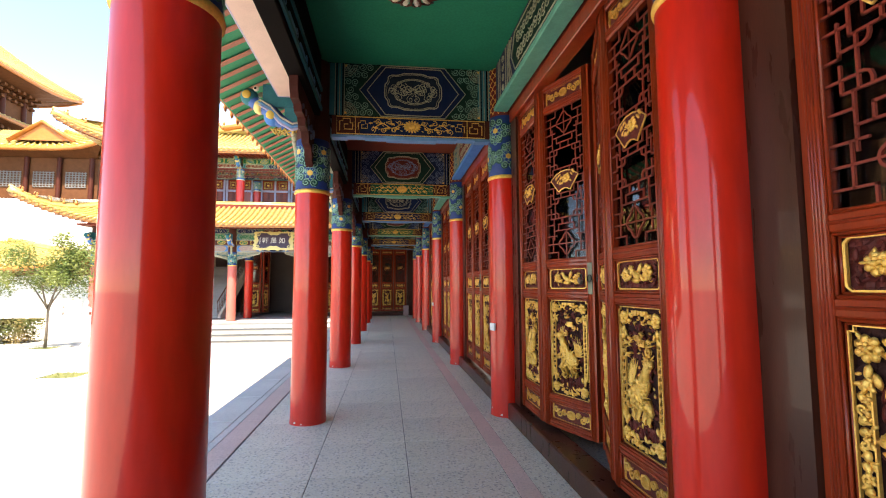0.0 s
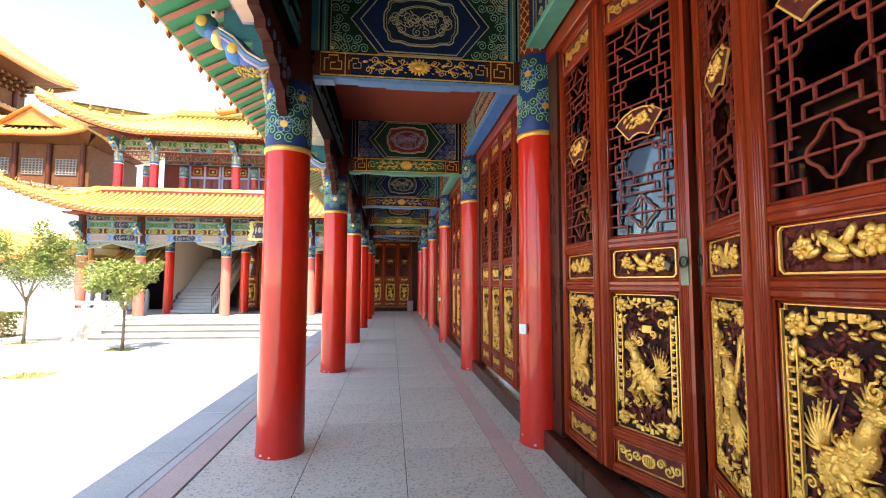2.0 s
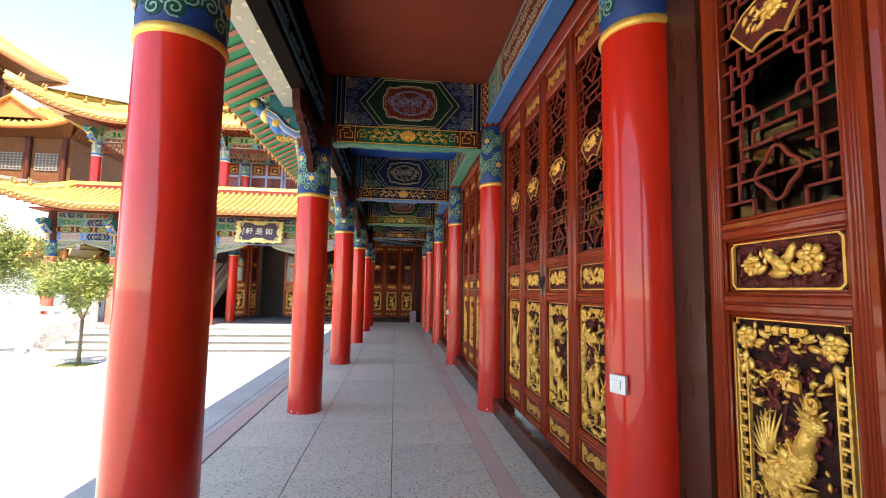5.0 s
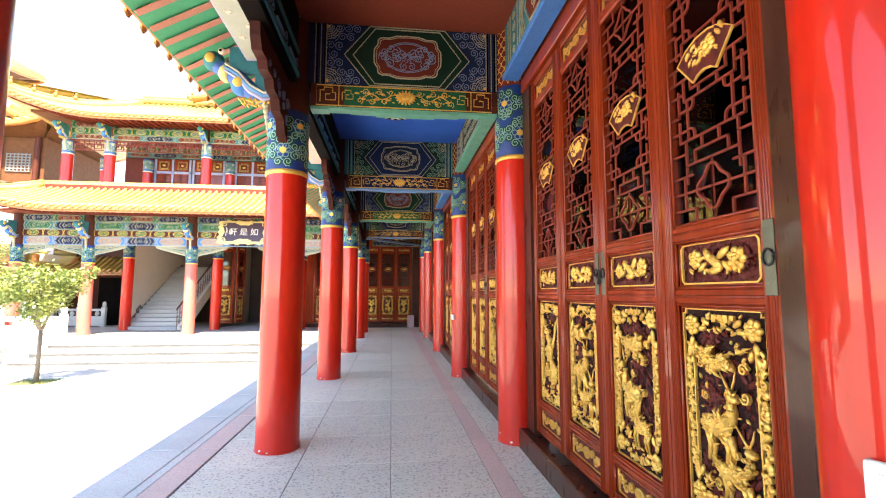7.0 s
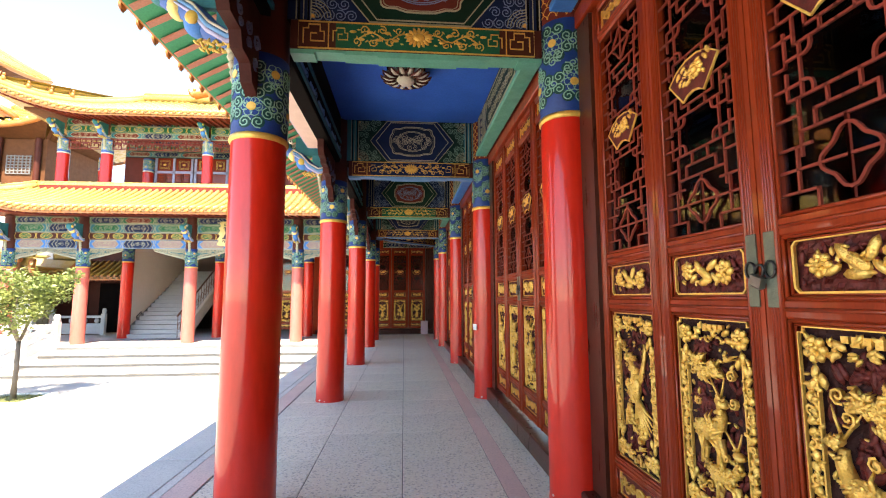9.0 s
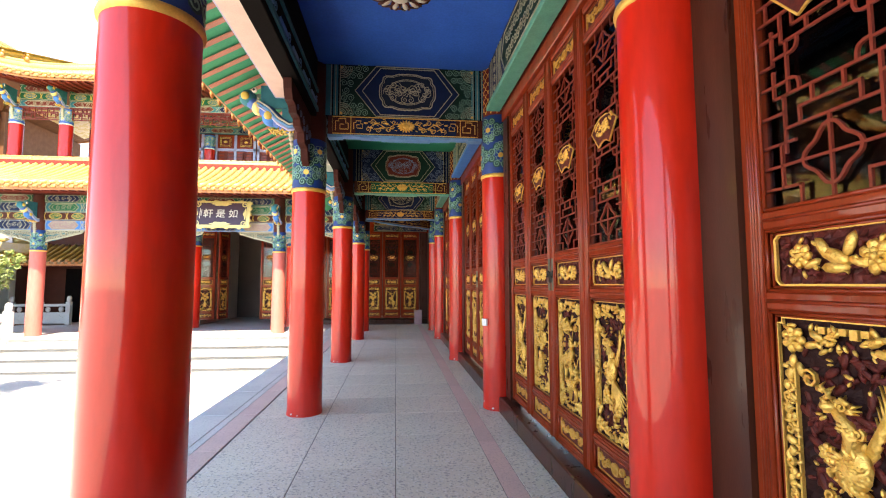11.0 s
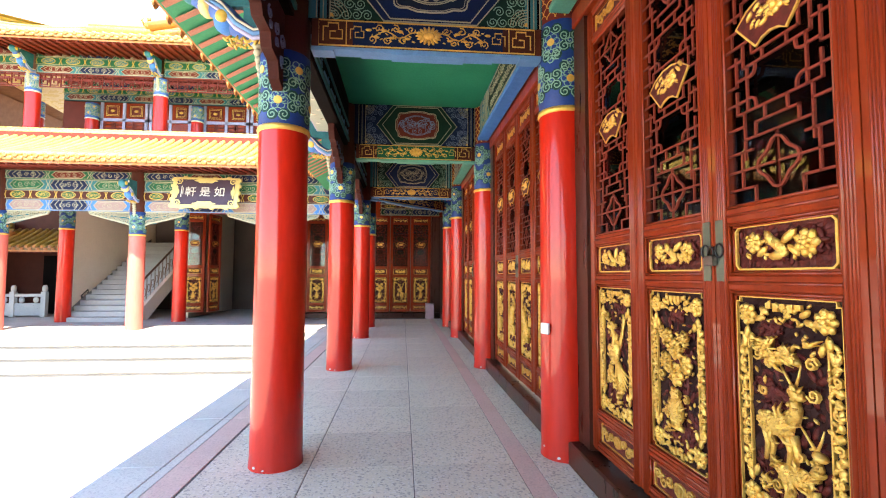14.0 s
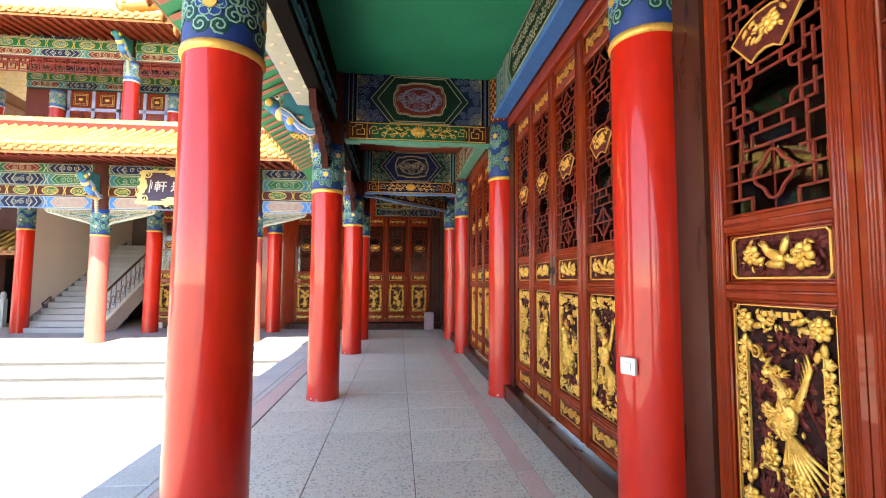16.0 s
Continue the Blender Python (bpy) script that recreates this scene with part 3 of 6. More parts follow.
        core = Geo().plate(hexa(0.56, hh - 0.05), up_on, 0.009)
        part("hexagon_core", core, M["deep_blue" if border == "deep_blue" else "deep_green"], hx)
        for w, t in ((0.66, hh - 0.012), (0.57, hh - 0.035)):
            lines.ribbon(hexa(w, t), 0.010, up_on, 0.012, closed=True)
        MED = lambda k: [(c2 + k * (0.355 * math.copysign(abs(math.cos(a)) ** 0.55, math.cos(a)) * (1 - 0.07 * abs(math.sin(4 * a)) ** 3)), zc + k * (0.235 * math.copysign(abs(math.sin(a)) ** 0.55, math.sin(a)) * (1 - 0.09 * abs(math.sin(4 * a)) ** 3))) for a in (2 * math.pi * i / 48 for i in range(48))]
        med.plate(MED(1), up_on, 0.012)
        lines.ribbon(MED(1), 0.012, up_on, 0.017, closed=True)
        lines.ribbon(MED(0.93), 0.005, up_on, 0.016, closed=True)
        fl = Geo()
        for i in range(5):
            for sx in (-1, 1):
                fl.ribbon(spiral(c2 + sx * (0.03 + 0.06 * i), zc + 0.02 * (-1) ** i, 0.034, 1.3, i * 2.1, -sx, 10), 0.005, up_on, 0.019)
                if i == 4:
                    continue
                fl.ribbon(spiral(c2 + sx * (0.06 + 0.065 * i), zc + 0.085 * math.sin(i * 1.9 + 0.5), 0.058, 1.5, 1.2 * i, sx, 12), 0.006, up_on, 0.019)
                fl.ribbon(spiral(c2 + sx * (0.04 + 0.07 * i), zc - 0.10 * math.cos(i * 1.4), 0.046, 1.4, 2 + i, -sx, 11), 0.006, up_on, 0.019)
        for rx, rz in ((0.25, 0.165), (0.235, 0.15)):
            fl.ribbon(ring(c2, zc, rx, rz, 28), 0.005, up_on, 0.019, closed=True)
        for i in range(10):
            a = 2 * math.pi * i / 10
            fl.ribbon([(c2 + 0.02 * math.cos(a), zc + 0.02 * math.sin(a)), (c2 + 0.06 * math.cos(a + 0.3), zc + 0.05 * math.sin(a + 0.3)), (c2 + 0.075 * math.cos(a), zc + 0.065 * math.sin(a))], 0.006, up_on, 0.02)
        m = part("medallion", med, M[inner_tone], hx)
        part("scroll_flower", fl, M[line], m)
        part("scroll_ground", pan, M["deep_green" if border == "deep_blue" else "deep_blue"], root)
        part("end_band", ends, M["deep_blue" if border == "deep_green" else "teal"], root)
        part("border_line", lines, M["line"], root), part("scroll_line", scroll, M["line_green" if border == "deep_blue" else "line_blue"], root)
        part("corner_fan", rosette, M["gilt"], root)
    return root


beam_a = build_crossbeam("deep_blue", "dark_navy", "deep_blue", "line", "blue carved beam under a board with a blue hexagon")
beam_b = build_crossbeam("deep_green", "rust", "deep_green", "line_blue", "green carved beam under a board with a red medallion")
used = set()
for k in range(FIRST, LAST + 1):
    src, m = (beam_a, beam_b)[k % 2 == 0], pose(0, COL_Y0 + BAY * k + 0.0, 0)
    if k % 2:
        src = beam_a
    if src.name in used:
        copy_thing(src, m)
    else:
        src.matrix_world = m
        used.add(src.name)


copy_thing(beam_a, Matrix.Translation((0.27, 21.5, -0.004)) @ pose(0, 0, 0, 0, 0, 45) @ Matrix.Diagonal((1.42, 1, 0.998, 1)) @ Matrix.Translation((-0.295, 0, 0)))


# ---- long beams over the two column rows ----
def long_beam(y0, y1, tone, edge, pattern, i):
    """The painted board above the doors of one bay."""
    root = thing("wall_beam", "painted %s board with a light edge above the doors" % ("blue" if edge == "sky_blue" else "green"), "beam", "boards above the doors")
    part("board", Geo().box(1.335, y0, 3.80, 1.476, y1, 4.325, 0, 0.006), M[tone], root)
    part("lower_edge", Geo().box(1.30, y0, 3.735, 1.476, y1, 3.797, 0, 0.008), M["edge_blue" if edge == "sky_blue" else edge], root)

    def on(u, v, h):
        return (1.335 - h, u, v)
    ln, pn = Geo(), Geo()
    yc, zc = (y0 + y1) / 2, 4.065
    pn.plate([(yc - 0.75, zc - 0.19), (yc + 0.75, zc - 0.19), (yc + 0.88, zc), (yc + 0.75, zc + 0.19), (yc - 0.75, zc + 0.19), (yc - 0.88, zc)], on, 0.005)
    ln.ribbon([(yc - 0.78, zc - 0.20), (yc + 0.78, zc - 0.20), (yc + 0.92, zc), (yc + 0.78, zc + 0.20), (yc - 0.78, zc + 0.20), (yc - 0.92, zc)], 0.014, on, 0.009, closed=True)
    for s in (-1, 1):
        for d in (1.0, 1.08, 1.16, 1.42, 1.5):
            ln.ribbon([(yc + s * d, zc - 0.24), (yc + s * d, zc + 0.24)], 0.012, on, 0.008)
        for j in range(4):
            ln.ribbon(spiral(yc + s * 1.29, zc - 0.18 + 0.12 * j, 0.05, 1.5, j, s, 12), 0.010, on, 0.008)
    for j in range(13):
        for q in (-1, 1):
            ln.ribbon(spiral(yc - 0.66 + 0.11 * j, zc + q * 0.085, 0.07, 1.7, j + q, q * (-1) ** j, 13), 0.010, on, 0.010)
    for s in (-1, 1):
        for j in range(3):
            ln.ribbon([(yc + s * (0.90 + 0.05 * j), zc - 0.22), (yc + s * (1.0 + 0.05 * j), zc), (yc + s * (0.90 + 0.05 * j), zc + 0.22)], 0.009, on, 0.008)
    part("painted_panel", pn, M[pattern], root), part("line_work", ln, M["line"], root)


for k in range(FIRST, LAST):
    y0, y1 = COL_Y0 + BAY * k + 0.19, COL_Y0 + BAY * (k + 1) - 0.19
    edge = ("jade", "sky_blue")[(k + 0) % 2] if k != 0 else "jade"
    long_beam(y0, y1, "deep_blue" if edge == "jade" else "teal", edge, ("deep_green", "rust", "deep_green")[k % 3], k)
long_beam(COL_Y0 + BAY * LAST + 0.19, 22.45, "teal", "sky_blue", "rust", 9)


# outer row: architrave with hanging carved braces and the painted purlin outside it
def outer_beam(y0, y1, under, star):
    root = thing("outer_beam", "dark painted architrave between the outer columns", "beam", "outer architraves")
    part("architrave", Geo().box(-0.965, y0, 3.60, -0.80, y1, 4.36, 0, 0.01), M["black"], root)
    part("blue_edge", Geo().box(-0.799, y0, 3.66, -0.778, y1, 3.71).box(-0.799, y0, 3.90, -0.781, y1, 3.94), M["teal"], root)

    def on(u, v, h):
        return (-0.80 + h, u, v)
    ln = Geo()
    n = int((y1 - y0) / 0.42)
    for i in range(n):
        c = y0 + (i + 0.5) * (y1 - y0) / n
        ln.plate([(c - 0.11, 3.74), (c + 0.11, 3.74), (c + 0.15, 3.77), (c + 0.11, 3.80), (c - 0.11, 3.80), (c - 0.15, 3.77)], on, 0.006)
        ln.ribbon(spiral(c + 0.21, 3.80, 0.06, 1.4, i, 1, 12), 0.010, on, 0.006)
    part("painted_cartouche", ln, M["sky_blue"], root)
    # braces at both ends, stepped and scalloped
    for s, ye in ((1, y0), (-1, y1)):
        pts = [(0, 3.62), (1.06, 3.62), (1.04, 3.50), (0.98, 3.405), (0.84, 3.40), (0.80, 3.34), (0.62, 3.34), (0.58, 3.27), (0.40, 3.26), (0.36, 3.16), (0.20, 3.14), (0.15, 3.02), (0.05, 2.98), (0.0, 2.90)]
        g = Geo()
        if s > 0:
            pts = [(a * 0.42, z) for a, z in pts]
        q = [(ye + s * a, z) for a, z in pts]
        m = len(q)
        v = [(-0.945, y, z) for y, z in q] + [(-0.865, y, z) for y, z in q]
        f = [tuple(range(m)), tuple(range(2 * m - 1, m - 1, -1))] + [(i, (i + 1) % m, m + (i + 1) % m, m + i) for i in range(m)]
        g.add(v, f)
        br = part("brace", g, M["brace"], root, "dark carved brace beside the column")
        cv = Geo()
        for xs, hh in ((-0.945, -1), (-0.865, 1)):
            for i, (a, z, r) in enumerate(((0.10, 3.33, 0.07), (0.27, 3.36, 0.06), (0.44, 3.38, 0.05), (0.60, 3.40, 0.04), (0.76, 3.42, 0.03), (0.11, 3.18, 0.05), (0.26, 3.25, 0.045), (0.42, 3.31, 0.035))):
                if s > 0 and a > 0.3:
                    continue
                cv.ribbon(spiral(ye + s * a, z, r, 1.4, i, (-1) ** i, 11), 0.012, lambda u, w, h, X=xs, S=hh: (X + S * h, u, w), 0.012)
        part("carved_scroll", cv, M["line_blue"], br)
    # purlin outside with a painted underside
    pb = part("eave_purlin", Geo().box(-1.30, y0 - 0.02, 3.815, -0.97, y1 + 0.02, 4.10, 0, 0.012), M["lilac"], root)
    un = Geo()
    un.box(-1.27, y0 + 0.06, 3.800, -1.00, y1 - 0.06, 3.814)
    part("painted_underside", un, M[under], pb)
    if star:
        st = Geo()
        for i in range(14):
            c = y0 + 0.45 + (y1 - y0 - 0.9) * i / 13
            cx = -1.19 if i % 2 else -1.08
            for a in range(6):
                t = math.pi * a / 6
                st.ribbon([(cx - 0.035 * math.cos(t), c - 0.035 * math.sin(t)), (cx + 0.035 * math.cos(t), c + 0.035 * math.sin(t))], 0.007, lambda u, w, h: (u, w, 3.800 - h), 0.003 + 0.0004 * a)
        part("star_marks", st, M["cream"], pb)
    return root


CY = column_ys()
for i, (a, b) in enumerate(zip(CY, CY[1:] + [22.65])):
    outer_beam(a + 0.16, b - 0.16, ("pink", "grey_board")[i % 2], i % 2 == 1)


def bracket():
    """The carved and painted bracket head that carries the eave at a column: swirls, an eye-like boss and gilt leaves."""
    root = thing("eave_bracket", "carved painted bracket head in blue, green and gold", "bracket", "eave brackets")
    path = [(-1.0, 3.52), (-1.16, 3.50), (-1.30, 3.58), (-1.42, 3.70), (-1.55, 3.76), (-1.66, 3.84), (-1.68, 3.94)]
    part("arm", Geo().tube([(x, 0, z) for x, z in path], [0.06, 0.075, 0.085, 0.085, 0.08, 0.075, 0.05], 9), M["mid_blue"], root)
    part("back_board", Geo().box(-1.50, -0.035, 3.74, -1.0, 0.035, 4.02, 0, 0.01).box(-1.24, -0.035, 3.55, -1.0, 0.035, 3.74, 0, 0.01), M["teal"], root)
    part("head_curl", Geo().blob((-1.66, 0, 3.86), (0.105, 0.10, 0.105), 12, 8), M["teal"], root)
    part("middle_curl", Geo().blob((-1.54, 0, 3.74), (0.075, 0.095, 0.09), 12, 8), M["plaque_gold"], root)
    part("lower_curl", Geo().blob((-1.38, 0, 3.62), (0.11, 0.10, 0.11), 12, 8), M["edge_blue"], root)
    for s in (-1, 1):
        for nm, x, z, r, tone in (("head_boss", -1.67, 3.86, 0.052, "yellow"), ("lower_boss", -1.39, 3.62, 0.055, "yellow"), ("eye", -1.56, 3.93, 0.035, "cream")):
            part(nm, Geo().blob((x, s * 0.092, z), (r, 0.022, r), 10, 6), M[tone], root)
        part("pupil", Geo().blob((-1.565, s * 0.113, 3.93), (0.014, 0.006, 0.016), 8, 5), M["black"], root)
        for tone, r0, nm, dz in (("sky_blue", 0.020, "blue_fold", 0.0), ("cream", 0.012, "white_fold", 0.035), ("lilac", 0.016, "lilac_fold", -0.035)):
            part(nm, Geo().tube([(x + 0.02, s * 0.085, z + dz - 0.02 * math.sin(q)) for q, (x, z) in enumerate(path[:5])], [r0, r0 * 1.2, r0 * 1.2, r0, r0 * 0.5], 6), M[tone], root)
        lf = Geo()
        for q in range(16):
            lf.blob((-1.04 - 0.022 * q, s * 0.05, 3.47 - 0.035 * abs(math.sin(q * 1.1))), (0.034, 0.016, 0.012), 6, 4, rot=Matrix.Rotation(q * 1.3, 3, "Y"))
        part("gilt_leaves", lf, M["yellow"], root)
    # hanging carved drop beside the collar
    for i in range(7):
        part("carved_bead", Geo().blob((-1.13 + 0.008 * i, 0, 3.42 - 0.06 * i), (0.045 - 0.004 * i, 0.05, 0.04), 7, 4), M["line"], root)
    return root


br0 = bracket()
br0.matrix_world = pose(0, CY[0], 0)
for y in CY[1:]:
    copy_thing(br0, pose(0, y, 0))

# eave: sloping soffit with rafters, drip tiles, roof above
EAVE_X, EAVE_Z, IN_X, IN_Z = -2.06, 3.90, -0.95, 4.52
slope = (IN_Z - EAVE_Z) / (IN_X - EAVE_X)
roof = tagged(part("gallery_roof", Geo().add(
    [(EAVE_X, SOUTH, EAVE_Z), (EAVE_X, FLOOR_END, EAVE_Z), (1.7, SOUTH, EAVE_Z + slope * (1.7 - EAVE_X)), (1.7, FLOOR_END, EAVE_Z + slope * (1.7 - EAVE_X)),
     (EAVE_X, SOUTH, EAVE_Z + 0.14), (EAVE_X, FLOOR_END, EAVE_Z + 0.14), (1.7, SOUTH, EAVE_Z + 0.14 + slope * (1.7 - EAVE_X)), (1.7, FLOOR_END, EAVE_Z + 0.14 + slope * (1.7 - EAVE_X)),
     (7.3, SOUTH, 6.6), (7.3, FLOOR_END, 6.6)],
    [(0, 2, 3, 1), (4, 5, 7, 6), (0, 1, 5, 4), (0, 4, 6, 2), (1, 3, 7, 5), (6, 7, 9, 8)]), M["soffit"]), "green boarded underside of the gallery eave", "roof", kind="structure")
rafter = Geo()
L = 1.05
rafter.box(0, -0.036, -0.014, L / math.cos(math.atan(slope)), 0.045, 0.0, 0, 0.008)
rme = rafter.mesh("rafter", M["rafter"])
drip = Geo()
drip.lathe([(0.042, 0), (0.046, 0.012), (0.042, 0.024)], 10)
drip.blob((0, -0.025, 0.012), (0.038, 0.034, 0.012), 7, 4)
dme = drip.mesh("drip_tile", M["tile_end"])
ny = int((20.6 - SOUTH) / 0.245)
for i in range(ny):
    y = SOUTH + 0.1 + i * 0.245
    part("rafter", rme, None, roof, at=pose(EAVE_X + 0.02, y, EAVE_Z - 0.002, 0, -math.degrees(math.atan(slope)), 0))
    part("drip_tile", dme, None, roof, at=Matrix.Translation((EAVE_X - 0.03, y, EAVE_Z + 0.005)) @ Matrix(((0, 0, -1, 0), (1, 0, 0, 0), (0, 1, 0, 0), (0, 0, 0, 1))))
part("eave_board", Geo().box(EAVE_X - 0.025, SOUTH, EAVE_Z + 0.0, EAVE_X - 0.002, 20.6, EAVE_Z + 0.10), M["tile_end"], roof)


# ceiling lamps
def ceiling_lamp(x, y):
    root = thing("ceiling_lamp", "round petal-shaped ceiling lamp, unlit, dark wooden rim", "ceiling lamp", "ceiling lamps", at=pose(x, y, 4.24))
    part("base", Geo().lathe([(0.16, -0.05), (0.22, -0.035), (0.24, 0.088)], 24), M["black"], root)
    part("centre", Geo().blob((0, 0, -0.10), (0.11, 0.11, 0.07), 16, 8), M["shade"], root)
    pt, rm = Geo(), Geo()
    for i in range(14):
        a = 2 * math.pi * i / 14
        R = Matrix.Rotation(a, 3, "Z")
        pt.blob(R @ Vector((0.20, 0, -0.075)), (0.08, 0.036, 0.04), 8, 5, rot=R)
        rm.tube([R @ Vector(p) for p in ((0.12, -0.038, -0.105), (0.2, -0.042, -0.115), (0.285, -0.025, -0.08), (0.30, 0, -0.06), (0.285, 0.025, -0.08), (0.2, 0.042, -0.115), (0.12, 0.038, -0.105))], 0.011, 5)
    part("petals", pt, M["shade"], root), part("rim", rm, M["brown"], root)


for k in (-2, 0, 2, 4):
    ceiling_lamp(0.20, COL_Y0 + BAY * (k + 0.5))

# ---- lattice door leaves ----
LEAF_W, LEAF_B, LEAF_T, STILE = 0.70, 0.235, 3.60, 0.085
# local axes of a leaf: x across, z up, front towards -y


def front(y=0.0):
    return lambda u, v, h: (u, y - h, v)


def leaf_frame():
    g = Geo()
    w, s, d = LEAF_W, STILE, 0.03
    for x in (0, w - s):
        g.box(x + 0.0015, -d, LEAF_B, x + s - 0.0015, d, LEAF_T, 0, 0.018)
        q = s - 0.013 if x == 0 else 0.013
        for off, r in ((q, 0.009), (0.030, 0.005), (0.0425, 0.006), (0.055, 0.005)):
            g.tube([(x + off, -d + 0.001, LEAF_B + 0.01), (x + off, -d + 0.001, LEAF_T - 0.01)], r, 6)
    for z0, z1 in ((0.30, 0.475), (0.535, 1.46), (1.53, 1.755), (1.825, 3.315), (3.375, 3.545)):
        for inset, y, r in ((0.005, -0.020, 0.007), (0.016, -0.008, 0.006)):
            a, b, lo, hi = s + inset, w - s - inset, z0 + inset, z1 - inset
            for p0, p1 in (((a, lo), (b, lo)), ((a, hi), (b, hi)), ((a, lo), (a, hi)), ((b, lo), (b, hi))):
                if inset > 0.01 and z1 - z0 > 1.2:
                    continue
                g.tube([(p0[0], y, p0[1]), (p1[0], y, p1[1])], r, 6)
    for z0, z1 in ((LEAF_B, 0.30), (0.475, 0.535), (1.46, 1.53), (1.755, 1.825), (3.315, 3.375), (3.545, LEAF_T)):
        g.box(s - 0.002, -d + 0.003, z0, w - s + 0.002, d - 0.003, z1, 0, 0.008)
        g.tube([(s, -d + 0.004, (z0 + z1) / 2), (w - s, -d + 0.004, (z0 + z1) / 2)], 0.008, 5)
    return g


def lattice_geo():
    g = Geo()
    z0, z1, c = 1.825, 3.315, LEAF_W / 2
    half = (LEAF_W - 2 * STILE) / 2
    zm = (z0 + z1) / 2
    t = 0.0048

    def bar(xa, za, xb, zb):
        for sx in (-1, 1):
            for up in (False, True):
                A, B = (za, zb) if not up else (z1 - z0 - za, z1 - z0 - zb)
                lo, hi = min(A, B), max(A, B)
                l, r = min(sx * xa, sx * xb), max(sx * xa, sx * xb)
                g.box(c + l - t, -0.010, z0 + lo - t, c + r + t, 0.0, z0 + hi + t)
    h = half
    bar(0, 0, 0, 0.285), bar(0, 0.155, h, 0.155)
    bar(0.115, 0, 0.115, 0.075), bar(0.115, 0.075, h, 0.075), bar(0.185, 0.075, 0.185, 0.235), bar(0.13, 0.235, h, 0.235)
    bar(0, 0.285, 0.165, 0.285), bar(0.165, 0.20, 0.165, 0.405), bar(0.165, 0.345, h, 0.345)
    bar(0, 0.345, 0.105, 0.345), bar(0.105, 0.285, 0.105, 0.345), bar(0.055, 0.345, 0.055, 0.405)
    bar(0, 0.405, 0.205, 0.405), bar(0.205, 0.405, 0.205, 0.505), bar(0.145, 0.455, h, 0.455)
    bar(0.145, 0.405, 0.145, 0.60), bar(0.145, 0.555, 0.205, 0.555), bar(0.205, 0.535, 0.205, 0.66), bar(0.205, 0.535, h, 0.535)
    bar(0, 0.60, 0.165, 0.60), bar(0.165, 0.60, 0.165, 0.70), bar(0.165, 0.64, h, 0.64), bar(0, 0.645, 0.115, 0.645), bar(0.06, 0.60, 0.06, 0.645)
    bar(0.115, 0.645, 0.115, 0.745), bar(0.115, 0.71, h, 0.71), bar(0.225, 0.71, 0.225, 0.745)
    for up in (False, True):
        zc = 0.155 if not up else z1 - z0 - 0.155
        pts = lobed(c, z0 + zc, 0.088, 0.088, 4, 0.16, 28)
        g.ribbon(pts, 0.011, front(0.0), 0.011, closed=True)
        for sx in (-1, 1):
            for (a, b) in (((0.145, 0.46), (0.10, 0.405)), ((0.145, 0.55), (0.10, 0.60))):
                A = [(c + sx * (a[0] + (b[0] - a[0]) * q - 0.016 * math.sin(q * math.pi)), (a[1] + (b[1] - a[1]) * q) + (0.016 if a[1] < 0.5 else -0.016) * math.sin(q * math.pi)) for q in (0, 0.25, 0.5, 0.75, 1)]
                A = [(x, z0 + z if not up else z1 - z) for x, z in A]
                g.ribbon(A, 0.010, front(0.0), 0.011)
    return g


def fan_geo():
    """A gilt fan with a carved flower, fixed in the middle of the lattice."""
    g, gd, c, zc = Geo(), Geo(), LEAF_W / 2, 2.59
    arc = [(c + 0.27 * math.sin(a), zc - 0.19 + 0.28 * math.cos(a)) for a in (-0.74, -0.45, -0.15, 0.15, 0.45, 0.74)]
    low = [(c + 0.11 * math.sin(a), zc - 0.19 + 0.11 * math.cos(a)) for a in (0.75, 0.4, 0, -0.4, -0.75)]
    outline = arc + low
    g.plate(outline, front(-0.010), 0.008)
    gd.ribbon(outline, 0.008, front(-0.012), 0.010, closed=True)
    Q = random.Random(2)
    leafy(g, Q, c - 0.10, c + 0.10, zc - 0.02, zc + 0.06, 40, 0.016, -0.016)
    leafy(gd, Q, c - 0.08, c + 0.09, zc - 0.03, zc + 0.06, 14, 0.016, -0.020)
    for i in range(9):
        a = 2 * math.pi * i / 9
        gd.blob((c + 0.03 + 0.035 * math.cos(a), -0.024, zc + 0.01 + 0.028 * math.sin(a)), (0.022, 0.010, 0.014), 6, 4)
    gd.blob((c + 0.03, -0.030, zc + 0.01), (0.022, 0.012, 0.018), 6, 4)
    for x, z in ((-0.10, 0.03), (-0.06, 0.05), (-0.08, -0.01), (0.10, 0.04), (0.12, 0.06), (-0.03, -0.03), (-0.04, 0.02)):
        gd.blob((c + x, -0.022, zc + z), (0.026, 0.010, 0.011), 6, 4, rot=Matrix.Rotation(x * 9, 3, "Y"))
    return g, gd


def rose(g, x, z, r, y=-0.012, k=0, petals=7):
    for j, (rr, n) in enumerate(((r, petals), (r * 0.55, 5))):
        for i in range(n):
            a = 2 * math.pi * i / n + j * 0.4
            g.blob((x + rr * 0.62 * math.cos(a), y - 0.006 * j, z + rr * 0.62 * math.sin(a)), (rr * 0.42, 0.013, rr * 0.34), 6, 4, k, Matrix.Rotation(-a, 3, "Y"))
    g.blob((x, y - 0.012, z), (r * 0.28, 0.010, r * 0.28), 6, 4, k)


def leafy(g, R, x0, x1, z0, z1, n, size, y=-0.006, k=0):
    for _ in range(n):
        a = R.uniform(0, 6.28)
        s = size * R.uniform(0.6, 1.3)
        g.blob((R.uniform(x0, x1), y - R.uniform(0, 0.010), R.uniform(z0, z1)), (s, 0.008, s * 0.38), 6, 4, k, Matrix.Rotation(a, 3, "Y"))


def flower_panel(R, x0, x1, z0, z1):
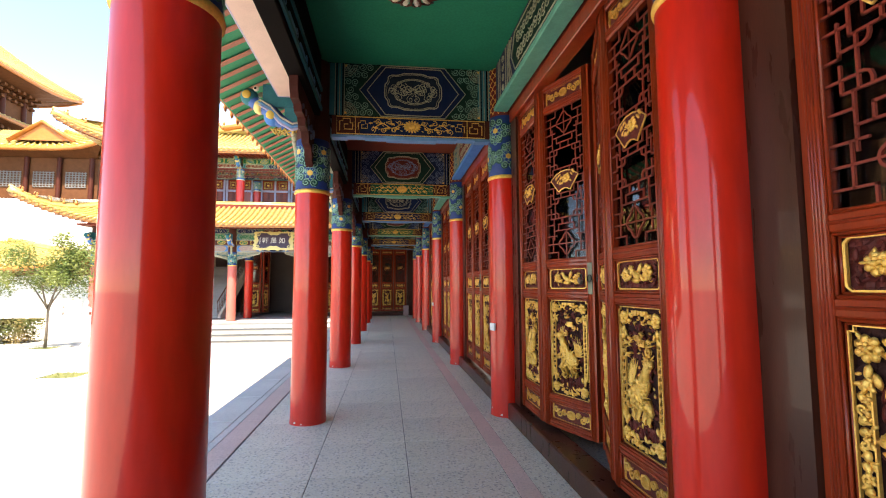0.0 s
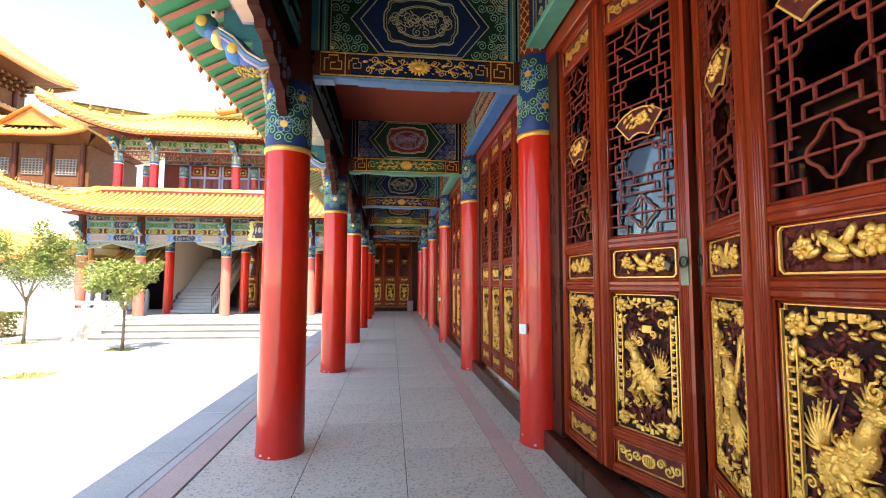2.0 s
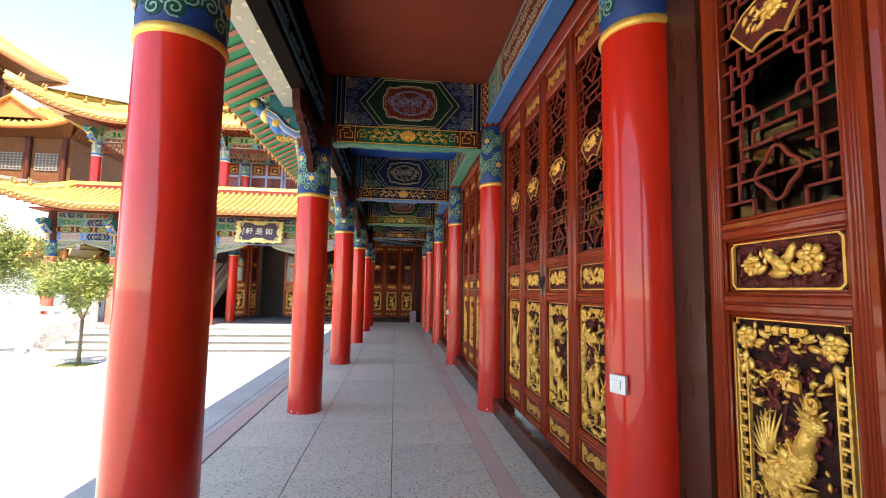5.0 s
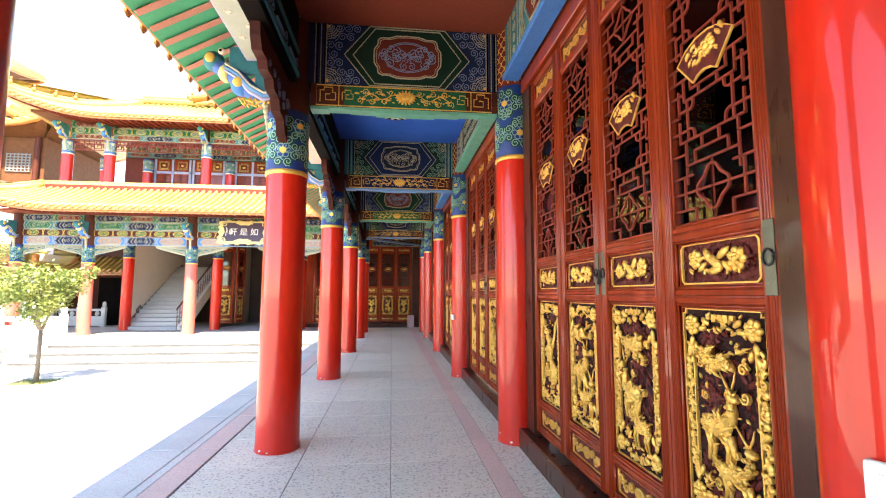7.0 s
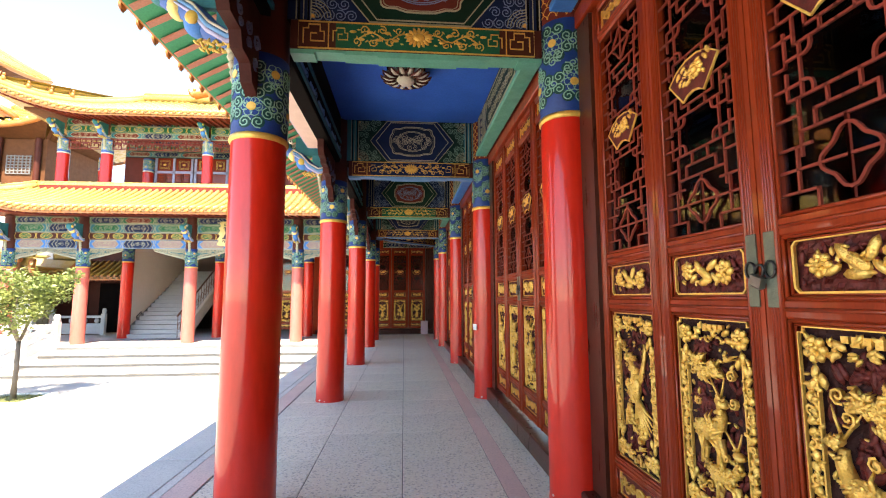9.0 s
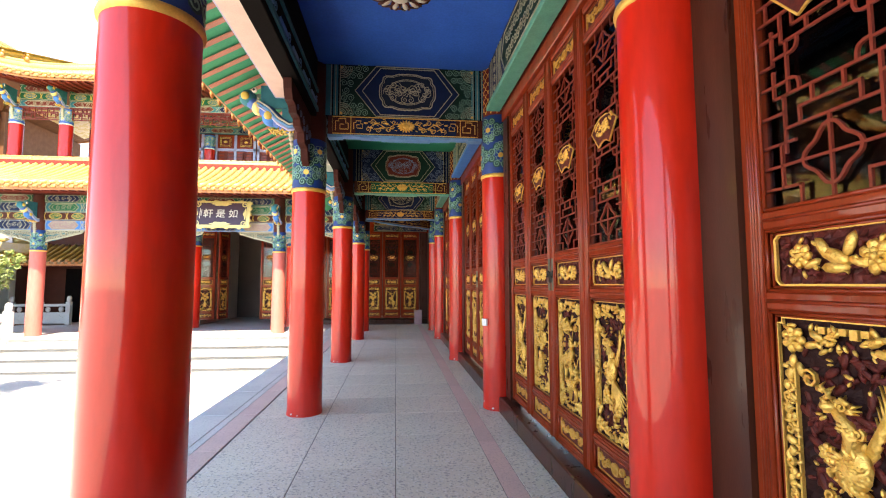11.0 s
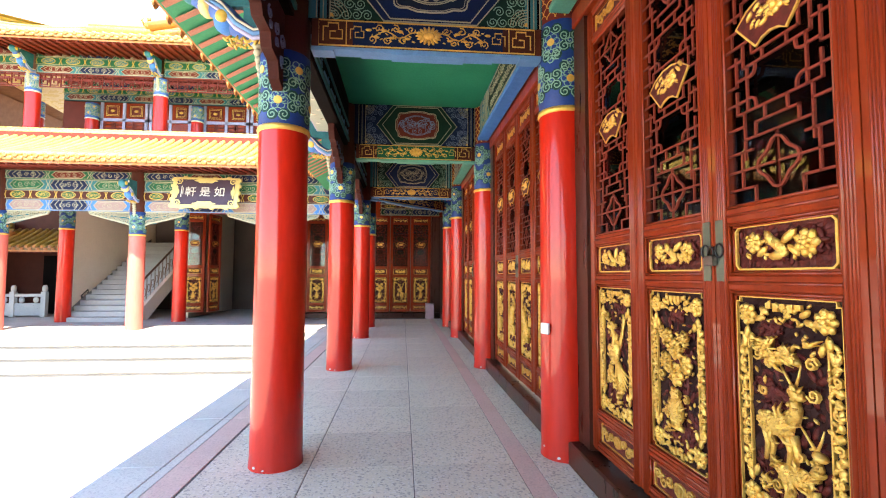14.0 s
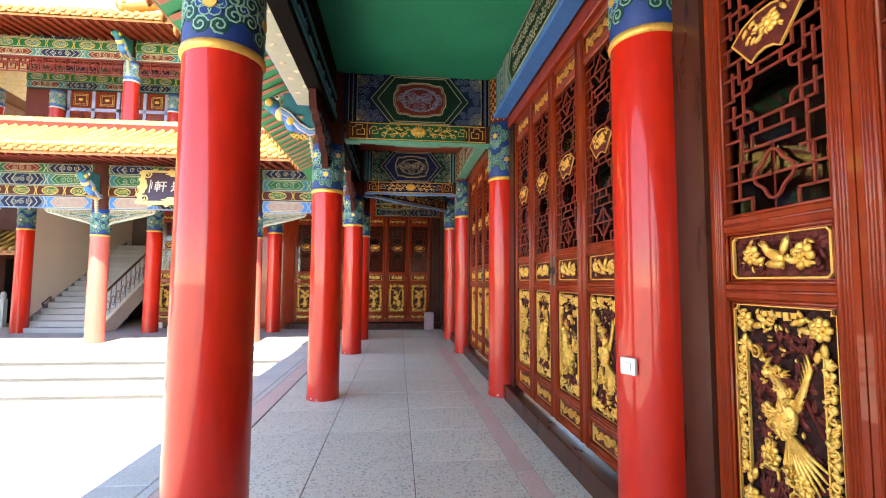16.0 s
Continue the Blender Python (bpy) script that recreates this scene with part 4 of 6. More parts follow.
    """The small oblong panel: gilt rim, maroon foliage, three gilt blossoms or a bird between two."""
    back, rim, gold, leaf = Geo(), Geo(), Geo(), Geo()
    b = 0.018
    shape = [(x0 + b, z0), (x1 - b, z0), (x1, z0 + b), (x1, z1 - b), (x1 - b, z1), (x0 + b, z1), (x0, z1 - b), (x0, z0 + b)]
    back.grid(lambda u, v: (x0 + (x1 - x0) * u, 0.008 - 0.016 * max(-0.4, noise.noise(Vector((u * 24, v * 11, x0 * 50 + R.random() * 0.0)))), z0 + (z1 - z0) * v), 26, 12, 0, False)
    rim.ribbon(shape, 0.010, front(0.0), 0.012, closed=True)
    leafy(gold, R, x0 + 0.06, x1 - 0.06, z0 + 0.03, z1 - 0.03, 16, 0.016, -0.012)
    w, h = x1 - x0, z1 - z0
    leafy(leaf, R, x0 + 0.03, x1 - 0.03, z0 + 0.03, z1 - 0.03, 46, 0.022)
    cx, cz = (x0 + x1) / 2, (z0 + z1) / 2
    for s, r in ((-0.27, 0.045), (0.26, 0.055)):
        rose(gold, cx + s * w, cz + R.uniform(-0.01, 0.02), r, -0.014)
    for x, z, a, q in ((0, 0, 0.5, 0.06), (-0.04, 0.03, 1.1, 0.045), (0.05, 0.035, -0.8, 0.045), (0.0, -0.035, 0.1, 0.05), (0.07, -0.02, 0.6, 0.035), (-0.08, -0.02, -0.4, 0.035)):
        gold.blob((cx + x, -0.018, cz + z), (q, 0.013, q * 0.40), 7, 4, rot=Matrix.Rotation(a + R.uniform(-0.4, 0.4), 3, "Y"))
    return back, rim, gold, leaf


def scroll_panel(R, x0, x1, z0, z1):
    back, rim, gold = Geo(), Geo(), Geo()
    shape = [(x0 + 0.012, z0), (x1 - 0.012, z0), (x1, z0 + 0.012), (x1, z1 - 0.012), (x1 - 0.012, z1), (x0 + 0.012, z1), (x0, z1 - 0.012), (x0, z0 + 0.012)]
    back.plate(shape, front(0.012), 0.012)
    rim.ribbon(shape, 0.008, front(0.0), 0.012, closed=True)
    cx, cz = (x0 + x1) / 2, (z0 + z1) / 2
    gold.ribbon(ring(cx, cz, 0.045, 0.035, 12), 0.010, front(0), 0.012, closed=True)
    for i in range(-3, 4):
        gold.ribbon([(cx + 0.013 * i, cz - 0.03), (cx + 0.013 * i, cz + 0.03)], 0.006, front(0), 0.010)
    for s in (-1, 1):
        for j, (d, r) in enumerate(((0.09, 0.032), (0.145, 0.038), (0.20, 0.03))):
            gold.ribbon(spiral(cx + s * d, cz + 0.012 * (-1) ** j, r, 1.4, j * 1.3, s * (-1) ** j, 12), 0.011, front(0), 0.013)
    return back, rim, gold


def scene_panel(R, kind, x0, x1, z0, z1):
    """The tall carved panel: gilt fret border with corner blossoms round a deep-cut scene of beasts, birds and pines."""
    back, gold, leaf, rim = Geo(), Geo(), Geo(), Geo()
    b = 0.022
    shape = [(x0 + b, z0), (x1 - b, z0), (x1 - b, z0 + b), (x1, z0 + b), (x1, z1 - b), (x1 - b, z1 - b), (x1 - b, z1), (x0 + b, z1), (x0 + b, z1 - b), (x0, z1 - b), (x0, z0 + b), (x0 + b, z0 + b)]
    back.grid(lambda u, v: (x0 + (x1 - x0) * u, 0.012 - 0.020 * max(-0.3, noise.noise(Vector((x0 + u * 13 + kind * 7, v * 24, 0.5)))), z0 + (z1 - z0) * v), 22, 40, 0, False)
    rim.ribbon(shape, 0.010, front(0.0), 0.012, closed=True)
    w, h = x1 - x0, z1 - z0
    cx, cz = (x0 + x1) / 2, (z0 + z1) / 2
    # border: blossoms in the corners, leaves and fret between
    for sx in (-1, 1):
        for sz in (-1, 1):
            px, pz = cx + sx * (w / 2 - 0.065), cz + sz * (h / 2 - 0.075)
            rose(gold, px, pz, 0.048, -0.010)
            for dx, dz, a in ((0.065, -0.012, 0.2), (0.085, 0.02, -0.5), (-0.008, -0.075, 1.4), (0.02, -0.10, 1.9), (-0.02, -0.12, 1.2)):
                gold.blob((px - sx * dx, -0.008, pz + sz * dz), (0.03, 0.011, 0.014), 6, 4, rot=Matrix.Rotation(sx * sz * a, 3, "Y"))
    for sz in (-1, 1):
        for i in range(5):
            u = cx - 0.07 + 0.035 * i
            gold.box(u - 0.012, -0.014, cz + sz * (h / 2 - 0.035) - 0.010 * (1 + i % 2), u + 0.012, 0.0, cz + sz * (h / 2 - 0.035) + 0.012)
    for sx in (-1, 1):
        if kind < 2:
            fret = []
            for i in range(13):
                v, u = z0 + 0.17 + (h - 0.34) * i / 12, w / 2 - 0.022
                e = (h - 0.34) / 12
                fret += [(cx + sx * u, v), (cx + sx * u, v + e * 0.5), (cx + sx * (u - 0.030), v + e * 0.5), (cx + sx * (u - 0.030), v + e * 0.2), (cx + sx * (u - 0.015), v + e * 0.2)]
                gold.ribbon(fret[-5:], 0.010, front(0.0), 0.014)
                gold.ribbon([(cx + sx * u, v + e * 0.5), (cx + sx * u, v + e)], 0.010, front(0.0), 0.013)
        for i in range(52 if kind > 1 else 8):
            v = z0 + 0.16 + (h - 0.32) * i / 51
            a = R.uniform(-1.2, 1.2)
            s = R.uniform(0.010, 0.020)
            gold.blob((cx + sx * (w / 2 - R.uniform(0.018, 0.062)), -0.004 - R.uniform(0, 0.008), v), (s, 0.009, s * 0.5), 6, 4, rot=Matrix.Rotation(a, 3, "Y"))
        for i in range(14 if kind > 1 else 0):
            v = z0 + 0.20 + (h - 0.40) * i / 13
            u = cx + sx * (w / 2 - 0.032)
            if i % 3 == 2:
                gold.ribbon(spiral(u, v, 0.019, 1.2, i, sx, 8), 0.009, front(0), 0.014)
            else:
                gold.blob((u + R.uniform(-0.006, 0.006), -0.006, v), (0.017, 0.011, 0.02), 6, 4, rot=Matrix.Rotation(R.uniform(-1, 1), 3, "Y"))
        rim.ribbon([(cx + sx * (w / 2 - 0.062), z0 + 0.17), (cx + sx * (w / 2 - 0.062), z1 - 0.17)], 0.007, front(0.004), 0.014)
    # foliage, rocks and trunks, maroon
    leafy(leaf, R, x0 + 0.09, x1 - 0.09, z0 + 0.06, z0 + 0.26, 46, 0.03, 0.010)
    leafy(leaf, R, x0 + 0.08, x1 - 0.08, z0 + 0.10, z1 - 0.08, 95, 0.034, 0.014)
    leafy(gold, R, x0 + 0.03, x1 - 0.03, z1 - 0.105, z1 - 0.025, 40, 0.018, -0.002)
    leafy(gold, R, x0 + 0.03, x1 - 0.03, z0 + 0.025, z0 + 0.105, 40, 0.018, -0.002)
    for _ in range(4):
        px, pz = R.uniform(x0 + 0.12, x1 - 0.12), R.uniform(cz + 0.02, z1 - 0.12)
        leafy(leaf, R, px - 0.055, px + 0.055, pz - 0.03, pz + 0.03, 24, 0.026, 0.002)
        leaf.tube([(px, 0.012, pz), (px + R.uniform(-0.05, 0.05), 0.012, pz - 0.15), (px + R.uniform(-0.08, 0.08), 0.012, pz - 0.33)], 0.010, 5)
    for _ in range(16):
        a = R.uniform(-0.7, 0.7)
        px = R.uniform(x0 + 0.10, x1 - 0.10)
        leaf.tube([(px, 0.006, z0 + 0.07), (px + 0.06 * a, 0.0, z0 + 0.16), (px + 0.16 * a, 0.004, z0 + 0.22)], [0.008, 0.007, 0.002], 5)

    def curl(x, z, n, reach, lean=0.0):
        """Flame-like locks and scales round a point, which break up its outline."""
        for _ in range(n):
            a = R.uniform(0, 6.28)
            r = reach * R.uniform(0.35, 1.0)
            p, q = (cx + 1.05 * x + 0.4 * r * math.cos(a), cz + 1.12 * z + 0.4 * r * math.sin(a)), (cx + 1.05 * x + r * math.cos(a + lean), cz + 1.12 * z + r * math.sin(a + lean))
            m = ((p[0] + q[0]) / 2 + R.uniform(-0.008, 0.008), (p[1] + q[1]) / 2 + R.uniform(-0.008, 0.008))
            gold.tube([(p[0], -0.030, p[1]), (m[0], -0.034, m[1]), (q[0], -0.014, q[1])], [0.008, 0.007, 0.002], 5)

    def limb(pts, r0, r1, y=-0.012):
        n = len(pts)
        if r0 > 0.02:
            curl(*pts[0], 5, r0 * 1.6), curl(*pts[1], 4, r0 * 1.3)
        gold.tube([(cx + 1.05 * x, y, cz + 1.12 * z) for x, z in pts], [0.95 * r0 + (r1 - r0) * i / (n - 1) for i in range(n)], 7)

    def bl(x, z, rx, rz, a=0.0, y=-0.016, d=0.026):
        if rx > 0.03:
            curl(x, z, int(rx * 320), max(rx, rz) * 1.35, 0.5)
            for _ in range(int(rx * 330)):
                t, q = R.uniform(0, 6.28), math.sqrt(R.random()) * 0.95
                u, w = rx * 1.05 * q * math.cos(t), rz * 1.05 * q * math.sin(t)
                gold.blob((cx + 1.05 * x + u * math.cos(a) + w * math.sin(a), y - d * math.sqrt(1 - q * q) + 0.003, cz + 1.12 * z - u * math.sin(a) + w * math.cos(a)), (0.011, 0.006, 0.008), 6, 4)
        gold.blob((cx + 1.05 * x, y, cz + 1.12 * z), (rx * 1.05, d, rz * 1.05), 9, 6, rot=Matrix.Rotation(a, 3, "Y"))
    f = 1 if kind % 2 else -1
    if kind in (0, 1):                                     # a crested beast with raised head and flame-like mane
        bl(0.0, -0.06, 0.085, 0.055, 0.35 * f), bl(0.055 * f, -0.10, 0.06, 0.05), bl(-0.05 * f, -0.01, 0.05, 0.055, 0.5 * f)
        limb([(-0.05 * f, 0.0), (-0.07 * f, 0.05), (-0.085 * f, 0.09)], 0.04, 0.028)
        bl(-0.10 * f, 0.10, 0.042, 0.03, -0.3 * f, -0.02)
        for i in range(9):
            a = 0.3 + i * 0.32
            limb([(-0.08 * f, 0.10), (-0.08 * f - f * 0.075 * math.cos(a) * (1 if i % 2 else 0.8), 0.10 + 0.085 * math.sin(a))], 0.013, 0.003, -0.008)
        for x in (-0.07, -0.02, 0.045, 0.09):
            limb([(x * f, -0.10), ((x - 0.03) * f, -0.16), ((x + 0.005) * f, -0.215), ((x - 0.02) * f, -0.23)], 0.024, 0.012)
        for i in range(10):
            a = -0.2 + i * 0.24
            limb([(0.08 * f, -0.05), (0.085 * f + f * 0.05 * math.cos(a), -0.04 + 0.07 * math.sin(a)), (0.07 * f + f * 0.10 * math.cos(a), -0.02 + 0.13 * math.sin(a))], 0.013, 0.003, -0.006)
        for i in range(8):
            bl(0.03 * f * (i % 3 - 1), -0.02 - 0.02 * i + 0.03 * (i % 2), 0.022, 0.014, i, -0.034, 0.012)
        gold.box(cx - 0.02, -0.012, cz + 0.20, cx + 0.05, 0.0, cz + 0.245)
    elif kind in (2, 3):                                   # two deer under a pine, with a crane above
        for s, dx, dz in ((1.0, -0.03, -0.04), (0.82, 0.05, -0.19)):
            bl(dx, dz, 0.075 * s, 0.045 * s, 0.15 * f), bl(dx + 0.05 * f, dz - 0.005, 0.045 * s, 0.045 * s)
            limb([(dx - 0.055 * f, dz + 0.02), (dx - 0.075 * f, dz + 0.07 * s), (dx - 0.07 * f, dz + 0.105 * s)], 0.03 * s, 0.018 * s)
            bl(dx - 0.09 * f, dz + 0.12 * s, 0.032 * s, 0.018 * s, -0.4 * f, -0.02)
            for q in (-1, 1):
                limb([(dx - 0.07 * f, dz + 0.13 * s), (dx - (0.06 + 0.03 * q) * f, dz + 0.18 * s), (dx - (0.05 + 0.05 * q) * f, dz + 0.22 * s)], 0.007, 0.003)
            for x in (-0.06, -0.03, 0.045, 0.07):
                limb([(dx + x * f, dz - 0.02), (dx + (x - 0.015) * f, dz - 0.08 * s), (dx + x * f, dz - 0.14 * s)], 0.018 * s, 0.008 * s)
        bl(0.03 * f, 0.18, 0.05, 0.022, 0.5 * f), bl(-0.03 * f, 0.20, 0.05, 0.016, -0.6 * f), bl(0.07 * f, 0.22, 0.05, 0.014, 1.1 * f)
        limb([(0.0, 0.19), (-0.05 * f, 0.24), (-0.07 * f, 0.235)], 0.012, 0.006)
    elif kind == 4:                                        # long-tailed bird on a rock with peonies
        bl(0.01, 0.0, 0.055, 0.075, 0.4), limb([(0.02, 0.05), (0.0, 0.11), (-0.04, 0.15)], 0.03, 0.018), bl(-0.055, 0.155, 0.026, 0.018)
        for i in range(9):
            a = -1.9 + 0.19 * i
            limb([(0.03, -0.05), (0.03 + 0.09 * math.cos(a), -0.06 + 0.09 * math.sin(a)), (0.03 + 0.15 * math.cos(a + 0.2), -0.05 + 0.19 * math.sin(a))], 0.016, 0.004)
        for i in range(7):
            limb([(0.03, 0.02), (0.07 + 0.008 * i, 0.06 + 0.022 * i), (0.06 + 0.006 * i, 0.10 + 0.028 * i)], 0.015, 0.004, -0.004)
        rose(gold, cx - 0.07, cz - 0.16, 0.05), rose(gold, cx + 0.08, cz - 0.22, 0.045), rose(gold, cx - 0.07, cz + 0.02, 0.035)
    else:                                                  # vase of blossoms
        bl(0.0, -0.17, 0.06, 0.075), bl(0.0, -0.09, 0.035, 0.03), limb([(-0.05, -0.245), (0.05, -0.245)], 0.016, 0.016)
        for x, z, r in ((0, 0.0, 0.055), (-0.075, 0.05, 0.045), (0.075, 0.06, 0.045), (0.0, 0.12, 0.05), (-0.06, 0.18, 0.035), (0.065, 0.18, 0.035)):
            rose(gold, cx + 1.15 * x, cz + 1.12 * z, r * 1.2)
            curl(x, z, 9, r * 1.5)
    leafy(gold, R, cx - 0.15, cx + 0.15, cz - 0.33, cz + 0.33, 34, 0.015, -0.004)
    for _ in range(5):
        curl(R.uniform(-0.13, 0.13), R.choice((-1, 1)) * R.uniform(0.12, 0.27), 8, 0.05, 0.9)
    for _ in range(9):
        gold.ribbon(spiral(cx + R.uniform(-0.14, 0.14), cz + R.uniform(-0.3, 0.3), R.uniform(0.018, 0.034), 1.4, R.uniform(0, 6), R.choice((-1, 1)), 10), 0.008, front(-0.004), 0.016)
    return back, rim, gold, leaf


LEAF_MESH = {}


def leaf_meshes():
    fg, fd = fan_geo()
    LEAF_MESH.update(
        leaf_frame=leaf_frame().mesh("leaf_frame", M["wood"]), lattice=lattice_geo().mesh("lattice", M["lattice"]),
        fan=fg.mesh("fan", M["maroon"]), fan_gold=fd.mesh("fan_gold", M["gold"]),
        pane=Geo().box(STILE - 0.004, 0.014, 1.82, LEAF_W - STILE + 0.004, 0.018, 3.32).mesh("pane", GLASS))
    panel_back = Geo()
    for z0, z1 in ((0.30, 0.475), (0.535, 1.46), (1.53, 1.755), (3.375, 3.545)):
        panel_back.box(STILE - 0.004, 0.020, z0 - 0.004, LEAF_W - STILE + 0.004, 0.027, z1 + 0.004)
    LEAF_MESH["panel_board"] = panel_back.mesh("panel_board", M["brown"])
    R = random.Random(11)
    for v in range(3):
        for nm, g, mt in zip(("back", "rim", "gold", "leaf"), flower_panel(R, 0.115, LEAF_W - 0.115, 1.552, 1.735), ("maroon", "gilt", "gold", "maroon")):
            LEAF_MESH["flower_%s%d" % (nm, v)] = g.mesh("flower_" + nm, M[mt])
    for nm, g, mt in zip(("back", "rim", "gold"), scroll_panel(R, 0.115, LEAF_W - 0.115, 0.318, 0.458), ("maroon", "gilt", "gold")):
        LEAF_MESH["low_" + nm] = g.mesh("low_" + nm, M[mt])
    for nm, g, mt in zip(("back", "rim", "gold"), scroll_panel(R, 0.115, LEAF_W - 0.115, 3.39, 3.53), ("maroon", "gilt", "gold")):
        LEAF_MESH["top_" + nm] = g.mesh("top_" + nm, M[mt])
    for v in range(6):
        for nm, g, mt in zip(("back", "rim", "gold", "leaf"), scene_panel(R, v, 0.105, LEAF_W - 0.105, 0.553, 1.440), ("dark", "gilt", "gold", "maroon")):
            LEAF_MESH["scene_%s%d" % (nm, v)] = g.mesh("scene_" + nm, M[mt])
    pl = Geo().box(LEAF_W - 0.075, -0.036, 1.50, LEAF_W - 0.018, -0.0301, 1.78, 0, 0.003)
    LEAF_MESH["plate_r"] = pl.mesh("lock_plate", M["brass"])
    LEAF_MESH["plate_l"] = Geo().box(0.018, -0.036, 1.50, 0.075, -0.0301, 1.78, 0, 0.003).mesh("lock_plate", M["brass"])
    for s, x in (("r", LEAF_W - 0.046), ("l", 0.046)):
        LEAF_MESH["ring_" + s] = Geo().tube([(x + 0.025 * math.cos(a), -0.042, 1.64 + 0.03 * math.sin(a)) for a in [2 * math.pi * i / 14 for i in range(15)]], 0.005, 6).mesh("ring_handle", M["metal"])


leaf_meshes()
SCENE_WORD = ("crested beast", "crested beast", "deer and pines", "deer and pines", "long-tailed bird", "vase of blossoms")


def door_leaf(m, v, plate="", state="closed"):
    root = thing("lattice_door", "%s red-brown lattice door with gilt panel of %s" % (state, SCENE_WORD[v]), "door", "lattice door leaves", at=m)
    P = LEAF_MESH
    part("leaf_frame", P["leaf_frame"], None, root)
    part("panel_board", P["panel_board"], None, root)
    lt = part("lattice", P["lattice"], None, root)
    fan = part("fan_ornament", P["fan"], None, lt, "gilt fan-shaped carving")
    fan2 = part("fan_carving", P["fan_gold"], None, lt, "gilt rim and flower of the fan")
    gp = part("pane", P["pane"], None, root)
    gp.visible_shadow = False
    sc = part("carved_panel", P["scene_back%d" % v], None, root, "deep-cut gilt carving of %s" % SCENE_WORD[v])
    for nm in ("rim", "gold", "leaf"):
        part({"rim": "gilt_rim", "gold": "gilt_relief", "leaf": "maroon_foliage"}[nm], P["scene_%s%d" % (nm, v)], None, sc)
    fl = part("flower_panel", P["flower_back%d" % (v % 3)], None, root, "gilt blossoms on maroon foliage")
    for nm in ("rim", "gold", "leaf"):
        part({"rim": "gilt_rim", "gold": "gilt_relief", "leaf": "maroon_foliage"}[nm], P["flower_%s%d" % (nm, v % 3)], None, fl)
    for key, word in (("low", "skirt_panel"), ("top", "top_panel")):
        pn = part(word, P[key + "_back"], None, root, "gilt scroll on maroon ground")
        part("gilt_rim", P[key + "_rim"], None, pn), part("gilt_relief", P[key + "_gold"], None, pn)
    for s in plate:
        pl = part("lock_plate", P["plate_" + s], None, root, "aged brass plate")
        part("ring_handle", P["ring_" + s], None, pl)
    return root


def wall_leaf(y_far, v, plate="", swing=0.0, hinge="far", state="closed"):
    """A leaf of the door wall, its far edge at y_far; swing turns it into the room about its hinge."""
    m = pose(WALL_X + 0.03, y_far, 0, 0, 0, -90)
    if swing:
        if hinge == "far":
            m = m @ pose(0, 0, 0, 0, 0, swing)
        else:
            m = m @ Matrix.Translation((LEAF_W, 0, 0)) @ pose(0, 0, 0, 0, 0, -swing) @ Matrix.Translation((-LEAF_W, 0, 0))
    return door_leaf(m, v, plate, state)


def jamb(y0, y1):
    slab("door_post", 1.51, y0, 0.20, 1.64, y1, 3.60, M["plinth"], "dark brown post beside the wall column", "post", 0.01)


SEQ = {-2: (5, 4, 2, 3), -1: (3, 1, 0, 2), 0: (0, 1, 4, 0), 1: (4, 2, 3, 2), 2: (4, 5, 2, 4), 3: (5, 0, 1, 4), 4: (4, 5, 2, 0), 5: (1, 0)}
for k in range(FIRST, LAST):
    a, b = COL_Y0 + BAY * k, COL_Y0 + BAY * (k + 1)
    mid = (a + b) / 2
    top = mid + 2 * LEAF_W + 0.01
    jamb(a + 0.19, mid - 2 * LEAF_W - 0.012), jamb(top + 0.003, b - 0.19)
    for i in range(4):
        if k == 0 and i in (1, 2):
            wall_leaf(top - i * (LEAF_W + 0.003), SEQ[k][i], "r" if i == 1 else "l", 21, "far" if i == 1 else "near", "slightly open")
        else:
            wall_leaf(top - i * (LEAF_W + 0.003), SEQ[k][i], ("", "r", "l", "")[i] if k != 1 else ("", "r", "l", "r")[i])
jamb(COL_Y0 + BAY * LAST + 0.19, COL_Y0 + BAY * LAST + 0.42), jamb(COL_Y0 + BAY * LAST + 1.85, 22.5), jamb(22.8, 23.1), jamb(24.53, 25.31)
for i in range(2):
    wall_leaf(COL_Y0 + BAY * LAST + 1.84 - i * (LEAF_W + 0.003), SEQ[5][i])
for i in range(2):
    wall_leaf(24.52 - i * (LEAF_W + 0.003), i)


def padlock(x, y, z, tilt):
    root = thing("padlock", "steel padlock hanging on the brass door rings", "padlock", at=pose(x, y, z, 0, tilt, -90))
    part("lock_body", Geo().box(-0.028, -0.012, -0.05, 0.028, 0.012, 0.0, 0, 0.006), M["steel"], root)
    part("shackle", Geo().tube([(0.018 * math.cos(a), 0, 0.018 + 0.022 * math.sin(a) - (0.018 if i in (0, 8) else 0)) for i, a in enumerate([math.pi * q / 8 for q in range(9)])], 0.005, 6), M["metal"], root)


padlock(1.512, COL_Y0 + BAY * 1.5, 1.62, 20)
padlock(1.512, COL_Y0 + BAY * 2.5, 1.62, 0)
padlock(1.69, COL_Y0 + BAY * 0.5 + 0.1, 1.64, 30)

# ---- courtyard ground, terrace and steps ----
ground = slab("ground", -400, -400, GROUND - 0.3, 400, 400, GROUND, M["paving"], "sunlit pale concrete paving of the courtyard", "ground")
ROW_Y, IN_Y, WALL_Y, STAIR_Y = 22.25, 24.5, 25.40, 24.60
HX = [-0.90, -3.52, -7.10, -10.60, -12.93]
terrace = slab("terrace", -13.95, 21.65, GROUND - 0.05, -2.105, 30.0, FLOOR_Z, M["step"], "pale stone terrace in front of the end hall", "terrace", 0.01)
steps = thing("stone_steps", "four pale stone steps up to the terrace", "steps", kind="structure")
for i in range(3):
